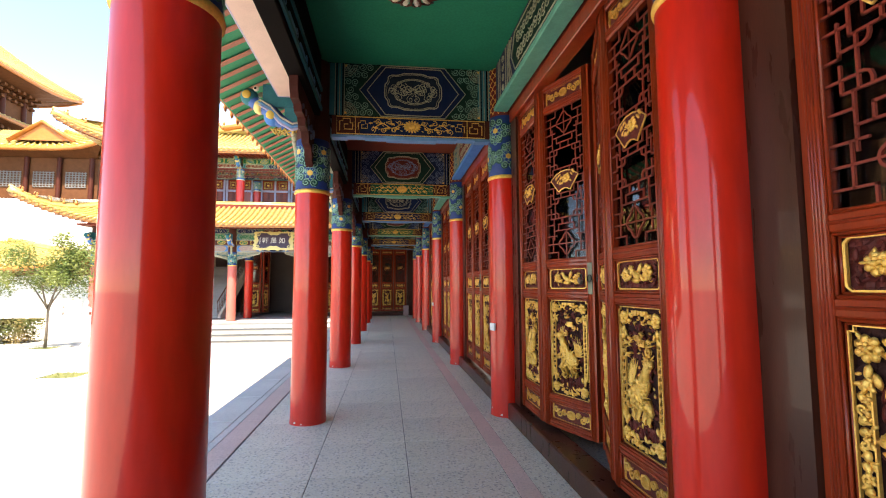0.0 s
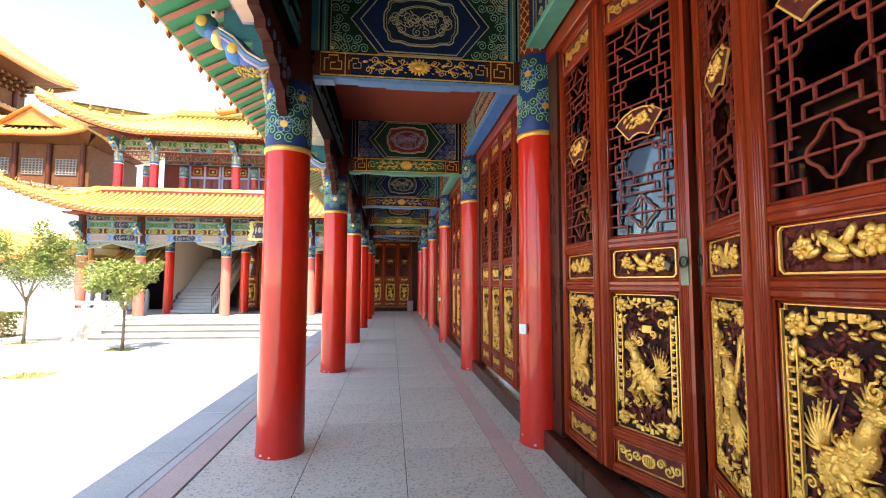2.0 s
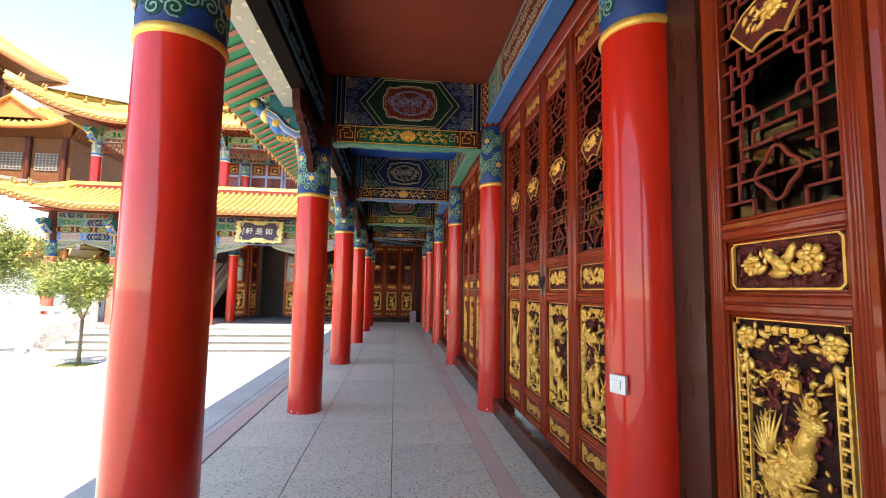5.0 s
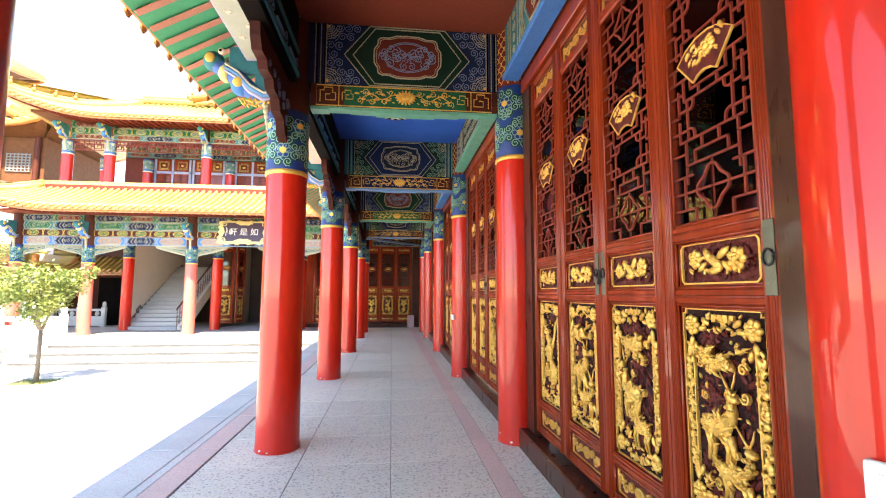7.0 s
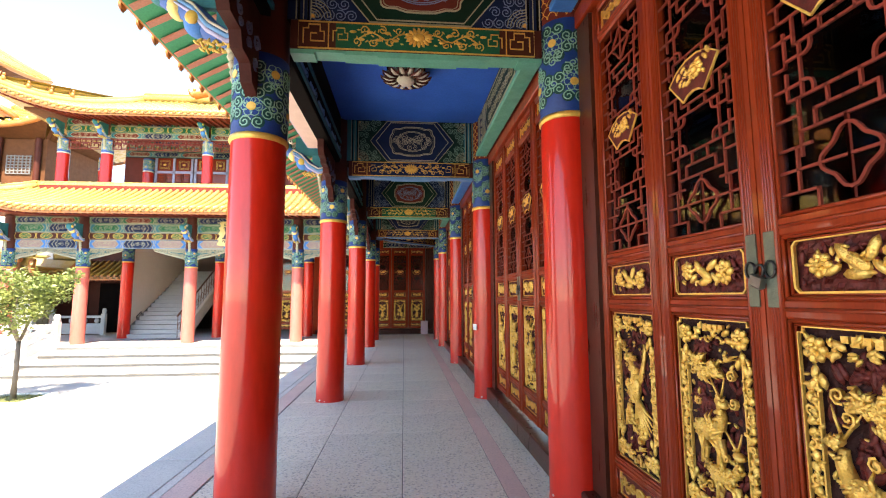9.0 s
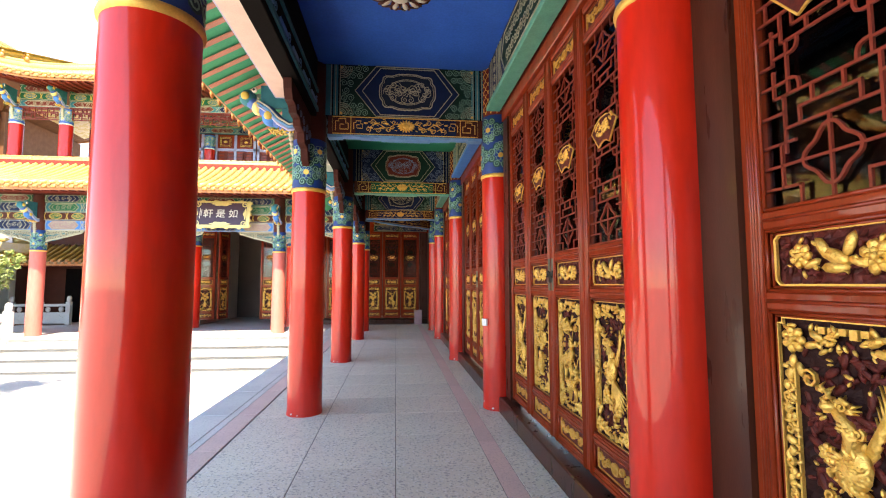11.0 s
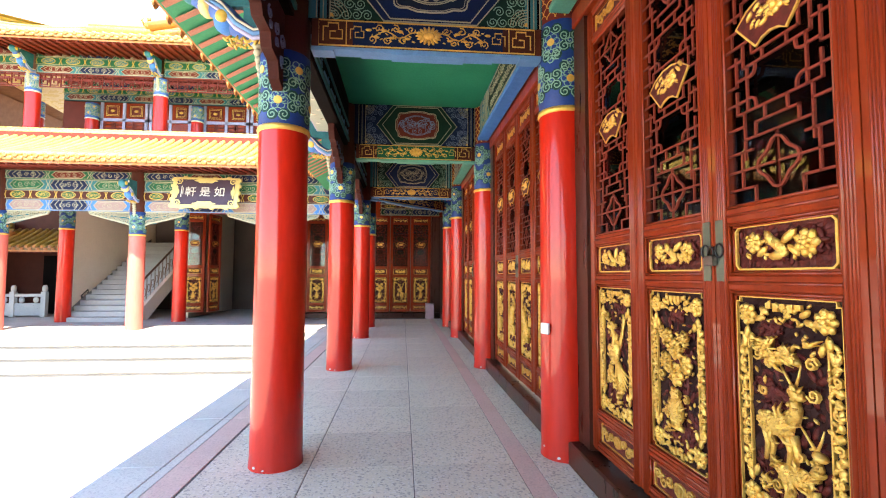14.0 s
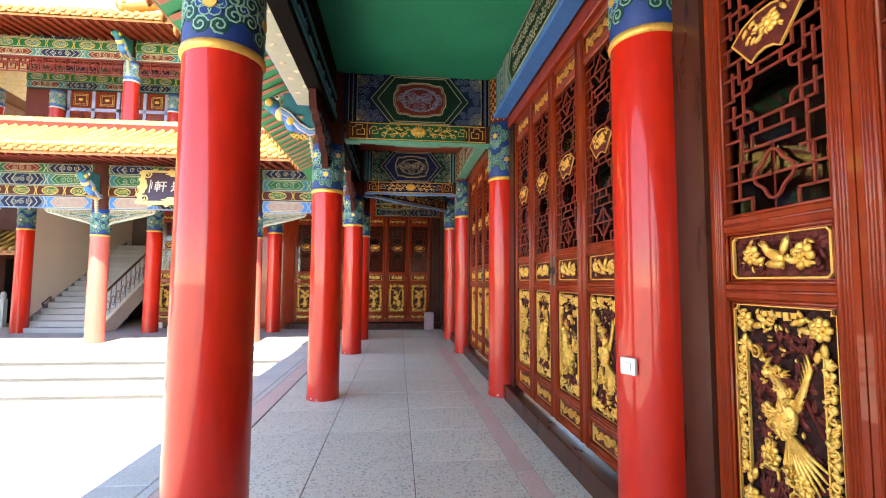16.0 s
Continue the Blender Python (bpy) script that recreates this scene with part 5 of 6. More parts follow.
    ya, yb, zt = 21.65 - 0.75 * (i + 1), 21.65 - 0.75 * i - 0.002, FLOOR_Z - 0.17 * (i + 1)
    # riser colour carries the shade that sets it off from the tread
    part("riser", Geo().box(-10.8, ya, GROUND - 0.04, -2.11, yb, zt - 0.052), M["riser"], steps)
    part("tread", Geo().box(-10.8, ya - 0.045, zt - 0.05, -2.11, yb, zt, 0, 0.010), M["step"], steps)
part("terrace_edge", Geo().box(-10.8, 21.60, FLOOR_Z - 0.052, -2.11, 21.648, FLOOR_Z - 0.001, 0, 0.010), M["step"], steps)
slab("hall_floor", -2.105, FLOOR_END, -0.3, 7, 30, FLOOR_Z - 0.004, M["granite"], "grey stone floor of the end hall", "floor")


def balustrade():
    """White marble balustrade on the terrace edge and down beside the steps, ending in a carved drum stone."""
    root = thing("balustrade", "white marble balustrade with carved drum stone beside the steps", "balustrade")
    part("facing", Geo().box(-14.0, 21.55, GROUND - 0.02, -10.82, 21.64, 0.03, 0, 0.01), M["marble"], root)
    posts = [(-13.9, 21.75, 0.0), (-12.9, 21.75, 0.0), (-11.9, 21.75, 0.0), (-10.92, 21.75, 0.0), (-10.92, 20.45, -0.28), (-10.92, 19.45, -0.50)]
    for px, py, z0 in posts:
        p = Geo().box(px - 0.085, py - 0.085, z0 - 0.1, px + 0.085, py + 0.085, z0 + 0.80, 0, 0.012)
        p.lathe([(0.06, z0 + 0.80), (0.085, z0 + 0.84), (0.09, z0 + 0.95), (0.06, z0 + 1.02), (0.01, z0 + 1.03)], 10, c=(px, py))
        part("post", p, M["marble"], root)
    for (ax, ay, az), (bx, by, bz) in zip(posts, posts[1:]):
        for z0, z1, nm in ((0.05, 0.40, "carved_panel"), (0.55, 0.70, "rail")):
            v = []
            if ax != bx:
                for y in (ay - 0.05, ay + 0.05):
                    v += [(ax + 0.09, y, az + z0), (bx - 0.09, y, bz + z0), (bx - 0.09, y, bz + z1), (ax + 0.09, y, az + z1)]
            else:
                for x in (ax - 0.05, ax + 0.05):
                    v += [(x, ay - 0.09, az + z0), (x, by + 0.09, bz + z0), (x, by + 0.09, bz + z1), (x, ay - 0.09, az + z1)]
            part(nm, Geo().add(v, [(0, 1, 2, 3), (7, 6, 5, 4), (0, 4, 5, 1), (1, 5, 6, 2), (2, 6, 7, 3), (3, 7, 4, 0)]), M["marble"], root)
        mx, my, mz = (ax + bx) / 2, (ay + by) / 2, (az + bz) / 2
        part("cloud_block", Geo().blob((mx, my, mz + 0.475), (0.12, 0.06, 0.085) if ax != bx else (0.06, 0.12, 0.085), 8, 5), M["marble"], root)
    dr = Geo()
    prof = [(y - 0.82, z) for y, z in ((20.16, -0.65), (20.16, 0.10), (20.0, 0.06), (19.85, -0.08), (19.7, -0.12), (19.5, -0.30), (19.35, -0.36), (19.15, -0.55), (19.1, -0.65))]
    m = len(prof)
    dr.add([(x, y, z) for x in (-11.02, -10.82) for y, z in prof], [tuple(range(m)), tuple(range(2 * m - 1, m - 1, -1))] + [(i, (i + 1) % m, m + (i + 1) % m, m + i) for i in range(m)])
    ds = part("drum_stone", dr, M["marble"], root)
    cv = Geo()
    for i, (y, z, r) in enumerate(((20.0, -0.18, 0.16), (19.72, -0.32, 0.14), (19.45, -0.47, 0.10), (19.95, -0.45, 0.11), (19.3, -0.55, 0.07))):
        for X, S in ((-10.82, 1), (-11.02, -1)):
            cv.ribbon(spiral(y - 0.82, z, r, 1.6, i, (-1) ** i, 14), 0.03, lambda u, w, h, X=X, S=S: (X + S * h, u, w), 0.018)
    part("carved_scroll", cv, M["step"], ds)
    part("base_slab", Geo().box(-11.1, 18.2, GROUND - 0.02, -10.75, 21.54, GROUND + 0.06, 0, 0.01), M["marble"], root)


balustrade()

# ---- end hall, ground storey ----
# sun glare on these shafts is partly in the paler paint
hall_col = build_column(COL_R, 2.55, 3.20, 4.30, "hall_column", "faded red column of the end hall, paled for sun glare, with blue collar", "red_faded_sunlit", group="columns of the end hall")
hall_col.matrix_world = pose(HX[1], ROW_Y, 0)
for x in HX[2:]:
    copy_thing(hall_col, pose(x, ROW_Y, 0))
for x in (-3.60, -7.00, -10.45):
    copy_thing(inner, pose(x, IN_Y, 0, 0, 0, 0))


def end_wall(x0, x1, z0=0.0, z1=4.3, mat="wood", name="wall_end"):
    return slab(name, x0, WALL_Y + 0.02, z0, x1, WALL_Y + 0.20, z1, M[mat], "red-brown timber wall of the end hall", "wall")


end_wall(-3.9, 1.48, 3.60, 5.4)
# added, unseen: blocks daylight from the open side behind the end doors
slab("wall_hall_side", 1.43, WALL_Y + 0.21, 0.0, 1.58, 29.8, 4.3, M["room"], "unseen side wall added to keep light out of the end hall", "wall")
slab("plinth_end", -3.45, WALL_Y - 0.08, -0.004, 1.423, WALL_Y + 0.2, 0.20, M["plinth"], "dark brown timber sill of the end hall", "plinth", 0.012)
for i, v in enumerate((5, 4, 5, 5, 4, 5)):
    x = 1.10 - 0.72 * (i + 1)
    door_leaf(pose(x, WALL_Y + 0.03, 0), v)
slab("door_post", 1.112, WALL_Y, 0.20, 1.42, WALL_Y + 0.15, 3.6, M["plinth"], "dark brown boarded end post of the hall", "post", 0.01)
end_wall(-4.26, -3.24, 0.0, 3.6)
end_wall(-7.35, -3.9, 3.60, 5.4)
# open doorway with one folded leaf, dark room behind
door_leaf(pose(-6.55, WALL_Y + 0.1, 0, 0, 0, 80), 5, "", "folded open")
door_leaf(pose(-4.98, WALL_Y + 0.03, 0), 5, "", "closed")
door_leaf(pose(-7.33, WALL_Y + 0.03, 0), 5, "", "closed")
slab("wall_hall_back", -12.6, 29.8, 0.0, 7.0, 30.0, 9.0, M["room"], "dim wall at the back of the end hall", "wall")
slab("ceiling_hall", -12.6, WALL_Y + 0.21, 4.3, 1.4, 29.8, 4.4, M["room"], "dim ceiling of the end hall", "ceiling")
slab("wall_passage", -15.4, 27.62, 0.0, -10.63, 27.77, 4.3, M["brown"], "dark brown timber wall of the passage", "wall")
slab("ceiling_veranda", -13.4, 21.6, 4.31, -0.81, WALL_Y, 4.39, M["ceil_red"], "red-brown veranda ceiling of the end hall", "ceiling")
slab("wall_stair", -10.62, STAIR_Y + 0.1, 0.0, -10.46, 29.7, 4.3, M["plaster"], "cream plaster wall beside the staircase", "wall")
slab("wall_stair_right", -7.33, WALL_Y + 0.25, 0.0, -7.22, 29.7, 4.3, M["plaster"], "cream plaster wall of the stair hall", "wall")


def staircase():
    root = thing("staircase", "grey stone staircase with a rust-brown ornamental rail", "staircase")
    for i in range(17):
        part("tread", Geo().box(-10.44, STAIR_Y - 0.2 + 0.27 * i, 0.165 * i + 0.002, -8.42, STAIR_Y + 0.40 + 0.27 * i, 0.165 * (i + 1), 0, 0.008), M["step"], root)
    part("landing", Geo().box(-10.44, STAIR_Y + 0.402 + 0.27 * 16, 2.55, -8.42, 29.78, 2.80, 0, 0.008), M["step"], root)
    v = [(xx, STAIR_Y + 0.12 + dy, dz) for xx in (-10.456, -10.43) for dy, dz in ((-0.3, 0.0), (0.0, 0.0), (4.6, 2.70), (4.6, 2.98), (-0.3, 0.2))]
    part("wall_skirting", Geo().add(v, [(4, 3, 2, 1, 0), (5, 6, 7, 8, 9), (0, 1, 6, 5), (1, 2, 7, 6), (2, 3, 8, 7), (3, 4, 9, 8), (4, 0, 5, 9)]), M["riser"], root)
    part("hand_rail", Geo().tube([(-8.40, STAIR_Y - 0.35, 0.85), (-8.40, STAIR_Y - 0.1, 1.0), (-8.40, STAIR_Y + 5.0, 4.1)], 0.035, 8), M["rail"], root)
    bar = Geo().tube([(0, 0, 0), (0, 0, 0.9)], 0.012, 5).tube([(0, 0.12 + 0.08 * math.cos(t * 0.7), 0.45 + 0.14 * math.sin(t * 0.7)) for t in range(10)], 0.010, 5).mesh("baluster", M["rail"])
    for i in range(22):
        part("baluster", bar, None, root, at=Matrix.Translation((-8.40, STAIR_Y - 0.3 + 0.24 * i, 0.02 + 0.147 * i)))
    sg = Geo()
    v = []
    for xx in (-8.41, -8.28):
        v += [(xx, STAIR_Y - 0.2, -0.0), (xx, STAIR_Y + 0.5, 0.0), (xx, STAIR_Y + 5.2, 2.9), (xx, STAIR_Y + 5.2, 3.4), (xx, STAIR_Y - 0.2, 0.17)]
    sg.add(v, [(0, 1, 2, 3, 4), (9, 8, 7, 6, 5), (0, 5, 6, 1), (1, 6, 7, 2), (2, 7, 8, 3), (3, 8, 9, 4), (4, 9, 5, 0)])
    part("string", sg, M["plaster"], root)


staircase()


def frieze(x0, x1, y, z0, z1, label, seed, storey=1):
    """Painted frieze between two columns: stacked boards with hexagon fields, cartouches and line work."""
    R = random.Random(seed)
    root = thing("painted_frieze", label, "frieze", "painted friezes of the end hall")
    H = z1 - z0
    if storey == 3:
        rows = ((0.0, 0.36, "deep_green", "deep_blue"), (0.37, 0.58, "brown", "deep_green"), (0.59, 1.0, "deep_blue", "deep_green"))
    else:
        rows = ((0.0, 0.27, "edge_blue", "dusty_pink"), (0.28, 0.50, "brown", "mid_green"), (0.51, 0.78, "teal", "mid_green"), (0.79, 1.0, "mid_green", "rust")) if storey == 1 else ((0.0, 0.30, "teal", "rust"), (0.31, 0.62, "mid_green", "teal"), (0.63, 1.0, "mid_green", "rust"))
    for j, (a, b, tone, field) in enumerate(rows):
        za, zb = z0 + H * a, z0 + H * b
        yy = y - 0.02 * (j % 2) - 0.012 * j
        part("board", Geo().box(x0, yy - 0.06, za, x1, y + 0.06, zb, 0, 0.006), M[tone], root)
        on = flat_y(yy - 0.06)
        zc, h = (za + zb) / 2, (zb - za) / 2 - 0.02
        w = x1 - x0
        n = max(1, int(w / 0.95)) if j != 1 else max(2, int(w / 0.6))
        for i in range(n):
            c = x0 + w * (i + 0.5) / n
            q = w / n * 0.30
            ln, fd = Geo(), Geo()
            tone2 = field
            if j == 1:
                fd.plate(ring(c, zc, q * 0.9, h * 0.9, 10), on, 0.006)
                ln.ribbon(ring(c, zc, q * 0.95, h * 0.95, 12), 0.014, on, 0.010, closed=True)
            elif (i + j) % 2 == 0:
                pts = [(c - q, zc - h), (c + q, zc - h), (c + q * 1.35, zc), (c + q, zc + h), (c - q, zc + h), (c - q * 1.35, zc)]
                fd.plate(pts, on, 0.006), ln.ribbon(pts, 0.014, on, 0.011, closed=True)
                ln.ribbon([(c + (x - c) * 0.8, zc + (z - zc) * 0.7) for x, z in pts], 0.009, on, 0.011, closed=True)
            else:
                tone2 = "deep_blue"
                fd.plate([(c - q * 1.3, zc - h), (c + q * 1.3, zc - h), (c + q * 1.55, zc), (c + q * 1.3, zc + h), (c - q * 1.3, zc + h), (c - q * 1.55, zc)], on, 0.006)
                for s in (-1, 1):
                    for d in (0.45, 0.8, 1.2):
                        ln.ribbon([(c + s * q * d, zc - h), (c + s * q * (d + 0.3), zc), (c + s * q * d, zc + h)], 0.013, on, 0.011)
            for e in (-0.5, 0, 0.5):
                ln.ribbon(spiral(c + e * q, zc, min(h * 0.7, 0.075), 1.5, i + e, 1 if e >= 0 else -1, 10), 0.009, on, 0.012)
            for s in (-1, 1):
                ln.ribbon([(c + s * q * 1.50, zc - h), (c + s * q * 1.64, zc), (c + s * q * 1.50, zc + h)], 0.014, on, 0.009)
            f = part("painted_field", fd, M[tone2], root)
            tagged(part("line_work", ln, M["line" if j != 1 else "yellow"], f), kind="stuff")
        ed = Geo()
        for z in (za + 0.012, zb - 0.012):
            ed.ribbon([(x0, z), (x1, z)], 0.010, on, 0.006)
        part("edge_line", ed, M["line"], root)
    return root


def spandrel(x, y, z, s, root_label="carved pale spandrel under the frieze"):
    root = thing("spandrel", root_label, "spandrel", "carved spandrels")
    g = Geo()
    under = lambda u: -0.36 + 0.33 * (u / 1.05) ** 1.25
    edge = [(x + s * u, z + under(u)) for u in (0.0, 0.15, 0.3, 0.5, 0.7, 0.9, 1.05)]
    bk = Geo()
    for (ua, ub) in zip((0.0, 0.15, 0.3, 0.5, 0.7, 0.9), (0.15, 0.3, 0.5, 0.7, 0.9, 1.05)):
        bk.plate([(x + s * ua, z + under(ua)), (x + s * ub, z + under(ub)), (x + s * ub, z), (x + s * ua, z)], flat_y(y + 0.03), 0.02)
    part("backing", bk, M["teal"], root)
    for i in range(13):
        u = 0.06 + 0.078 * i
        d = -under(u)
        k = 2 if d > 0.2 else 1
        for q in range(k):
            g.ribbon(spiral(x + s * u, z - d * (q + 0.5) / k, min(0.075, d / k * 0.52), 1.6, i + q, s * (-1) ** (i + q), 11), 0.018, flat_y(y), 0.045)
    g.ribbon([(x, z - 0.012), (x + s * 1.05, z - 0.012)], 0.024, flat_y(y), 0.05)
    g.ribbon([(x, z - 0.36), (x + s * 0.14, z - 0.30), (x + s * 0.5, z - 0.22), (x + s * 1.0, z - 0.08), (x + s * 1.05, z)], 0.035, flat_y(y), 0.05)
    part("carving", g, M["line"], root)


for i in range(4):
    b, a = HX[i], HX[i + 1]
    frieze(a + 0.17, b - 0.17, ROW_Y, 3.22, 4.28, "bright painted frieze boards in blue, green and gold", i)
    spandrel(a + 0.2, ROW_Y, 3.21, 1), spandrel(b - 0.2, ROW_Y, 3.21, -1)
frieze(-0.70, 1.38, WALL_Y - 0.10, 3.62, 4.28, "dark painted beam over the lattice doors at the gallery end", 9, 3)
for x in HX[1:]:
    copy_thing(br0, Matrix.Translation((x, ROW_Y, 0)) @ pose(0, 0, 0, 0, 0, 90) @ Matrix.Translation((0.9, 0, 0)))

# name board over the doorway, read from the right
board = thing("name_board", "dark plaque with gilt edge and three gilt characters", "plaque", at=pose(-5.17, 21.80, 3.70, -12, 0, 0))
gb = Geo()
for i in range(18):
    t = math.tau * i / 18
    gb.blob((0.84 * max(-1, min(1, 1.35 * math.cos(t))), 0, 0.42 * max(-1, min(1, 1.35 * math.sin(t)))), (0.075, 0.028, 0.06), 8, 5)
gb.box(-0.85, -0.03, -0.43, 0.85, 0.03, 0.43, 0, 0.01)
part("gilt_frame", gb, M["plaque_gold"], board)
part("dark_field", Geo().box(-0.745, -0.042, -0.35, 0.745, -0.031, 0.36), M["plaque"], board)
for i, ch in enumerate("\u5982\u662f\u8ed2"):
    cu = bpy.data.curves.new("character", "FONT")
    cu.body, cu.size, cu.align_x, cu.align_y, cu.extrude = ch, 0.29, "CENTER", "CENTER", 0.006
    tmp = bpy.data.objects.new("tmp", cu)
    scene.collection.objects.link(tmp)
    bpy.context.view_layer.update()
    me = bpy.data.meshes.new_from_object(tmp.evaluated_get(bpy.context.evaluated_depsgraph_get()))
    bpy.data.objects.remove(tmp)
    me.materials.clear(), me.materials.append(M["cream"])
    ob = new("character", me)
    ob.parent = board
    ob.matrix_local = pose(0.37 - 0.37 * i, -0.050, -0.01, 90, 0, 0)
for s in (-1, 1):
    for q in (-1, 1):
        part("corner_cloud", Geo().ribbon(spiral(s * 0.70, q * 0.30, 0.10, 1.3, q, s * q, 9), 0.03, flat_y(-0.043), 0.012), M["plaque_gold"], board)
    part("edge_cloud", Geo().plate(lobed(0.0, s * 0.325, 0.27, 0.065, 6, 0.14), flat_y(-0.043), 0.014), M["plaque_gold"], board)
    part("side_cloud", Geo().plate(lobed(s * 0.72, 0.0, 0.05, 0.15, 4, 0.2), flat_y(-0.043), 0.012), M["plaque_gold"], board)
part("small_inscription", Geo().box(-0.615, -0.049, -0.15, -0.595, -0.043, 0.17).box(-0.575, -0.049, -0.06, -0.56, -0.043, 0.12), M["cream"], board)
part("hanger", Geo().tube([(-0.5, 0.0, 0.42), (-0.5, 0.30, 0.40)], 0.015, 6).tube([(0.5, 0.0, 0.42), (0.5, 0.30, 0.40)], 0.015, 6).tube([(-0.5, 0.0, -0.42), (-0.5, 0.44, -0.30)], 0.015, 6).tube([(0.5, 0.0, -0.42), (0.5, 0.44, -0.30)], 0.015, 6), M["metal"], board)


# ---- glazed roofs ----
def roof_plane(name, label, x_l, x_r, y_e, z_e, y_t, z_t, lift, hip, right_cut=0.0, pitch=0.235):
    """A front slope of glazed tile: sagging courses of barrel tiles from eave to top, hipped and turned up at the west corner."""
    root = thing(name, label, "roof")
    run, rise = y_t - y_e, z_t - z_e

    def surf(x, s):
        q = max(0.0, min(1.0, (x_l + 4.2 - x) / 4.2))
        up = lift * q * q * (1 - s) ** 1.5
        return Vector((x, y_e + run * s - 0.55 * q * q * (1 - s), z_e + rise * (0.72 * s + 0.28 * s * s) + up))

    def smax(x):
        a = max(0.02, min(1.0, (x - x_l) / hip)) if hip else 1.0
        if right_cut and x > x_r - right_cut:
            a = max(0.02, min(a, (x_r - x) / right_cut))
        return a
    n = int((x_r - x_l) / pitch)
    bed = Geo()
    xs = [x_l + (x_r - x_l) * i / n for i in range(n + 1)]
    for a, b in zip(xs, xs[1:]):
        va = [surf(a, smax(a) * j / 6) for j in range(7)]
        vb = [surf(b, smax(b) * j / 6) for j in range(7)]
        dn = Vector((0, 0, -0.10))
        bed.add(va + vb + [va[0] + dn, vb[0] + dn, va[6] + dn, vb[6] + dn], [(j, 7 + j, 8 + j, 1 + j) for j in range(6)] + [(14, 15, 7, 0), (14, 16, 17, 15)])
    part("tile_bed", bed, M["tile_bed"], root)
    disc = Geo().lathe([(0.055, -0.02), (0.06, 0.0), (0.048, 0.010)], 10).mesh("eave_disc", M["tile_end"])
    drop = Geo().blob((0, 0, 0), (0.07, 0.016, 0.055), 8, 5).mesh("drip_tile", M["tile_end"])
    for i in range(n):
        x = x_l + (i + 0.5) * (x_r - x_l) / n
        sm = smax(x)
        pts = [surf(x, sm * j / 6) + Vector((0, 0, 0.025)) for j in range(7)]
        part("tile_row", Geo().tube(pts, 0.068, 7), M["tile"], root)
        e = pts[0]
        part("eave_disc", disc, None, root, at=Matrix.Translation(e + Vector((0, -0.01, 0))) @ pose(0, 0, 0, 90))
        part("drip_tile", drop, None, root, at=Matrix.Translation(surf(x + pitch / 2, 0) + Vector((0, -0.02, -0.06))))
    # eave board and rafters
    under, sof = Geo(), Geo()
    for a, b in zip(xs, xs[1:]):
        p, q = surf(a, 0), surf(b, 0)
        under.add([p + Vector((0, 0.03, -0.16)), q + Vector((0, 0.03, -0.16)), q + Vector((0, 0.03, -0.10)), p + Vector((0, 0.03, -0.10)), p + Vector((0, 1.2, -0.02)), q + Vector((0, 1.2, -0.02))],
                  [(0, 1, 2, 3)])
        sof.add([p + Vector((0, 0.03, -0.158)), q + Vector((0, 0.03, -0.158)), p + Vector((0, 1.2, -0.02)), q + Vector((0, 1.2, -0.02))], [(0, 2, 3, 1)])
    part("eave_board", under, M["tile_end"], root)
    part("soffit", sof, M["rust"], root)
    raf = Geo()
    for i in range(n):
        p = surf(x_l + (i + 0.5) * (x_r - x_l) / n, 0)
        raf.tube([p + Vector((0, 0.06, -0.18)), p + Vector((0, 1.2, -0.05))], 0.035, 6)
    part("rafter_ends", raf, M["rust"], root)
    return root, surf, smax


low_roof, lsurf, lmax = roof_plane("lower_roof", "sunlit yellow glazed tile roof with upturned corner", -15.2, -1.3, 20.85, 4.35, 23.05, 5.45, 1.15, 2.3, 1.0)
up_roof, usurf, umax = roof_plane("upper_roof", "yellow glazed tile roof of the upper storey", -14.5, 2.0, 21.9, 7.95, 26.0, 10.0, 1.2, 3.4)


def ridge(root, pts, r, name="ridge"):
    part(name, Geo().tube([Vector(p) + Vector((0, 0, 0.10)) for p in pts], r, 8).tube([Vector(p) + Vector((0, 0, 0.10 + r * 1.1)) for p in pts], r * 0.45, 6), M["tile"], root)


ridge(low_roof, [lsurf(-15.2 + 2.3 * j / 8, j / 8) for j in range(9)], 0.13, "hip_ridge")
ridge(up_roof, [usurf(-14.5 + 3.4 * j / 8, j / 8) for j in range(9)], 0.15, "hip_ridge")
ridge(low_roof, [(-12.9, 23.1, 5.48), (-1.3, 23.1, 5.48)], 0.10)
ridge(up_roof, [(-11.1, 26.0, 10.05), (2, 26.0, 10.05)], 0.18)


def ridge_figure(root, p, s=1.0):
    g = Geo()
    p = Vector(p)
    g.blob(p + Vector((0, 0, 0.12 * s)), (0.10 * s, 0.07 * s, 0.12 * s), 8, 5).blob(p + Vector((0.03 * s, 0, 0.28 * s)), (0.06 * s, 0.05 * s, 0.07 * s), 8, 5)
    g.tube([p + Vector((-0.08 * s, 0, 0.1 * s)), p + Vector((-0.16 * s, 0, 0.25 * s)), p + Vector((-0.08 * s, 0, 0.4 * s))], [0.04 * s, 0.03 * s, 0.01], 6)
    part("ridge_figure", g, M["tile_end"], root)


for j in range(5):
    ridge_figure(low_roof, lsurf(-15.2 + 0.25 + 0.30 * j, 0.10 + 0.12 * j) + Vector((0, 0, 0.2)), 0.75)
    ridge_figure(up_roof, usurf(-14.5 + 0.3 + 0.40 * j, 0.08 + 0.11 * j) + Vector((0, 0, 0.25)), 0.85)
ridge_figure(up_roof, (-8.9, 25.6, 10.1), 1.3)
part("end_ridge", Geo().tube([(-8.8, 25.5, 10.15), (-7.7, 25.6, 10.45), (-5.5, 26, 10.8), (-2, 26, 11.0)], 0.16, 8), M["tile_end"], up_roof)

# return slopes on the west side
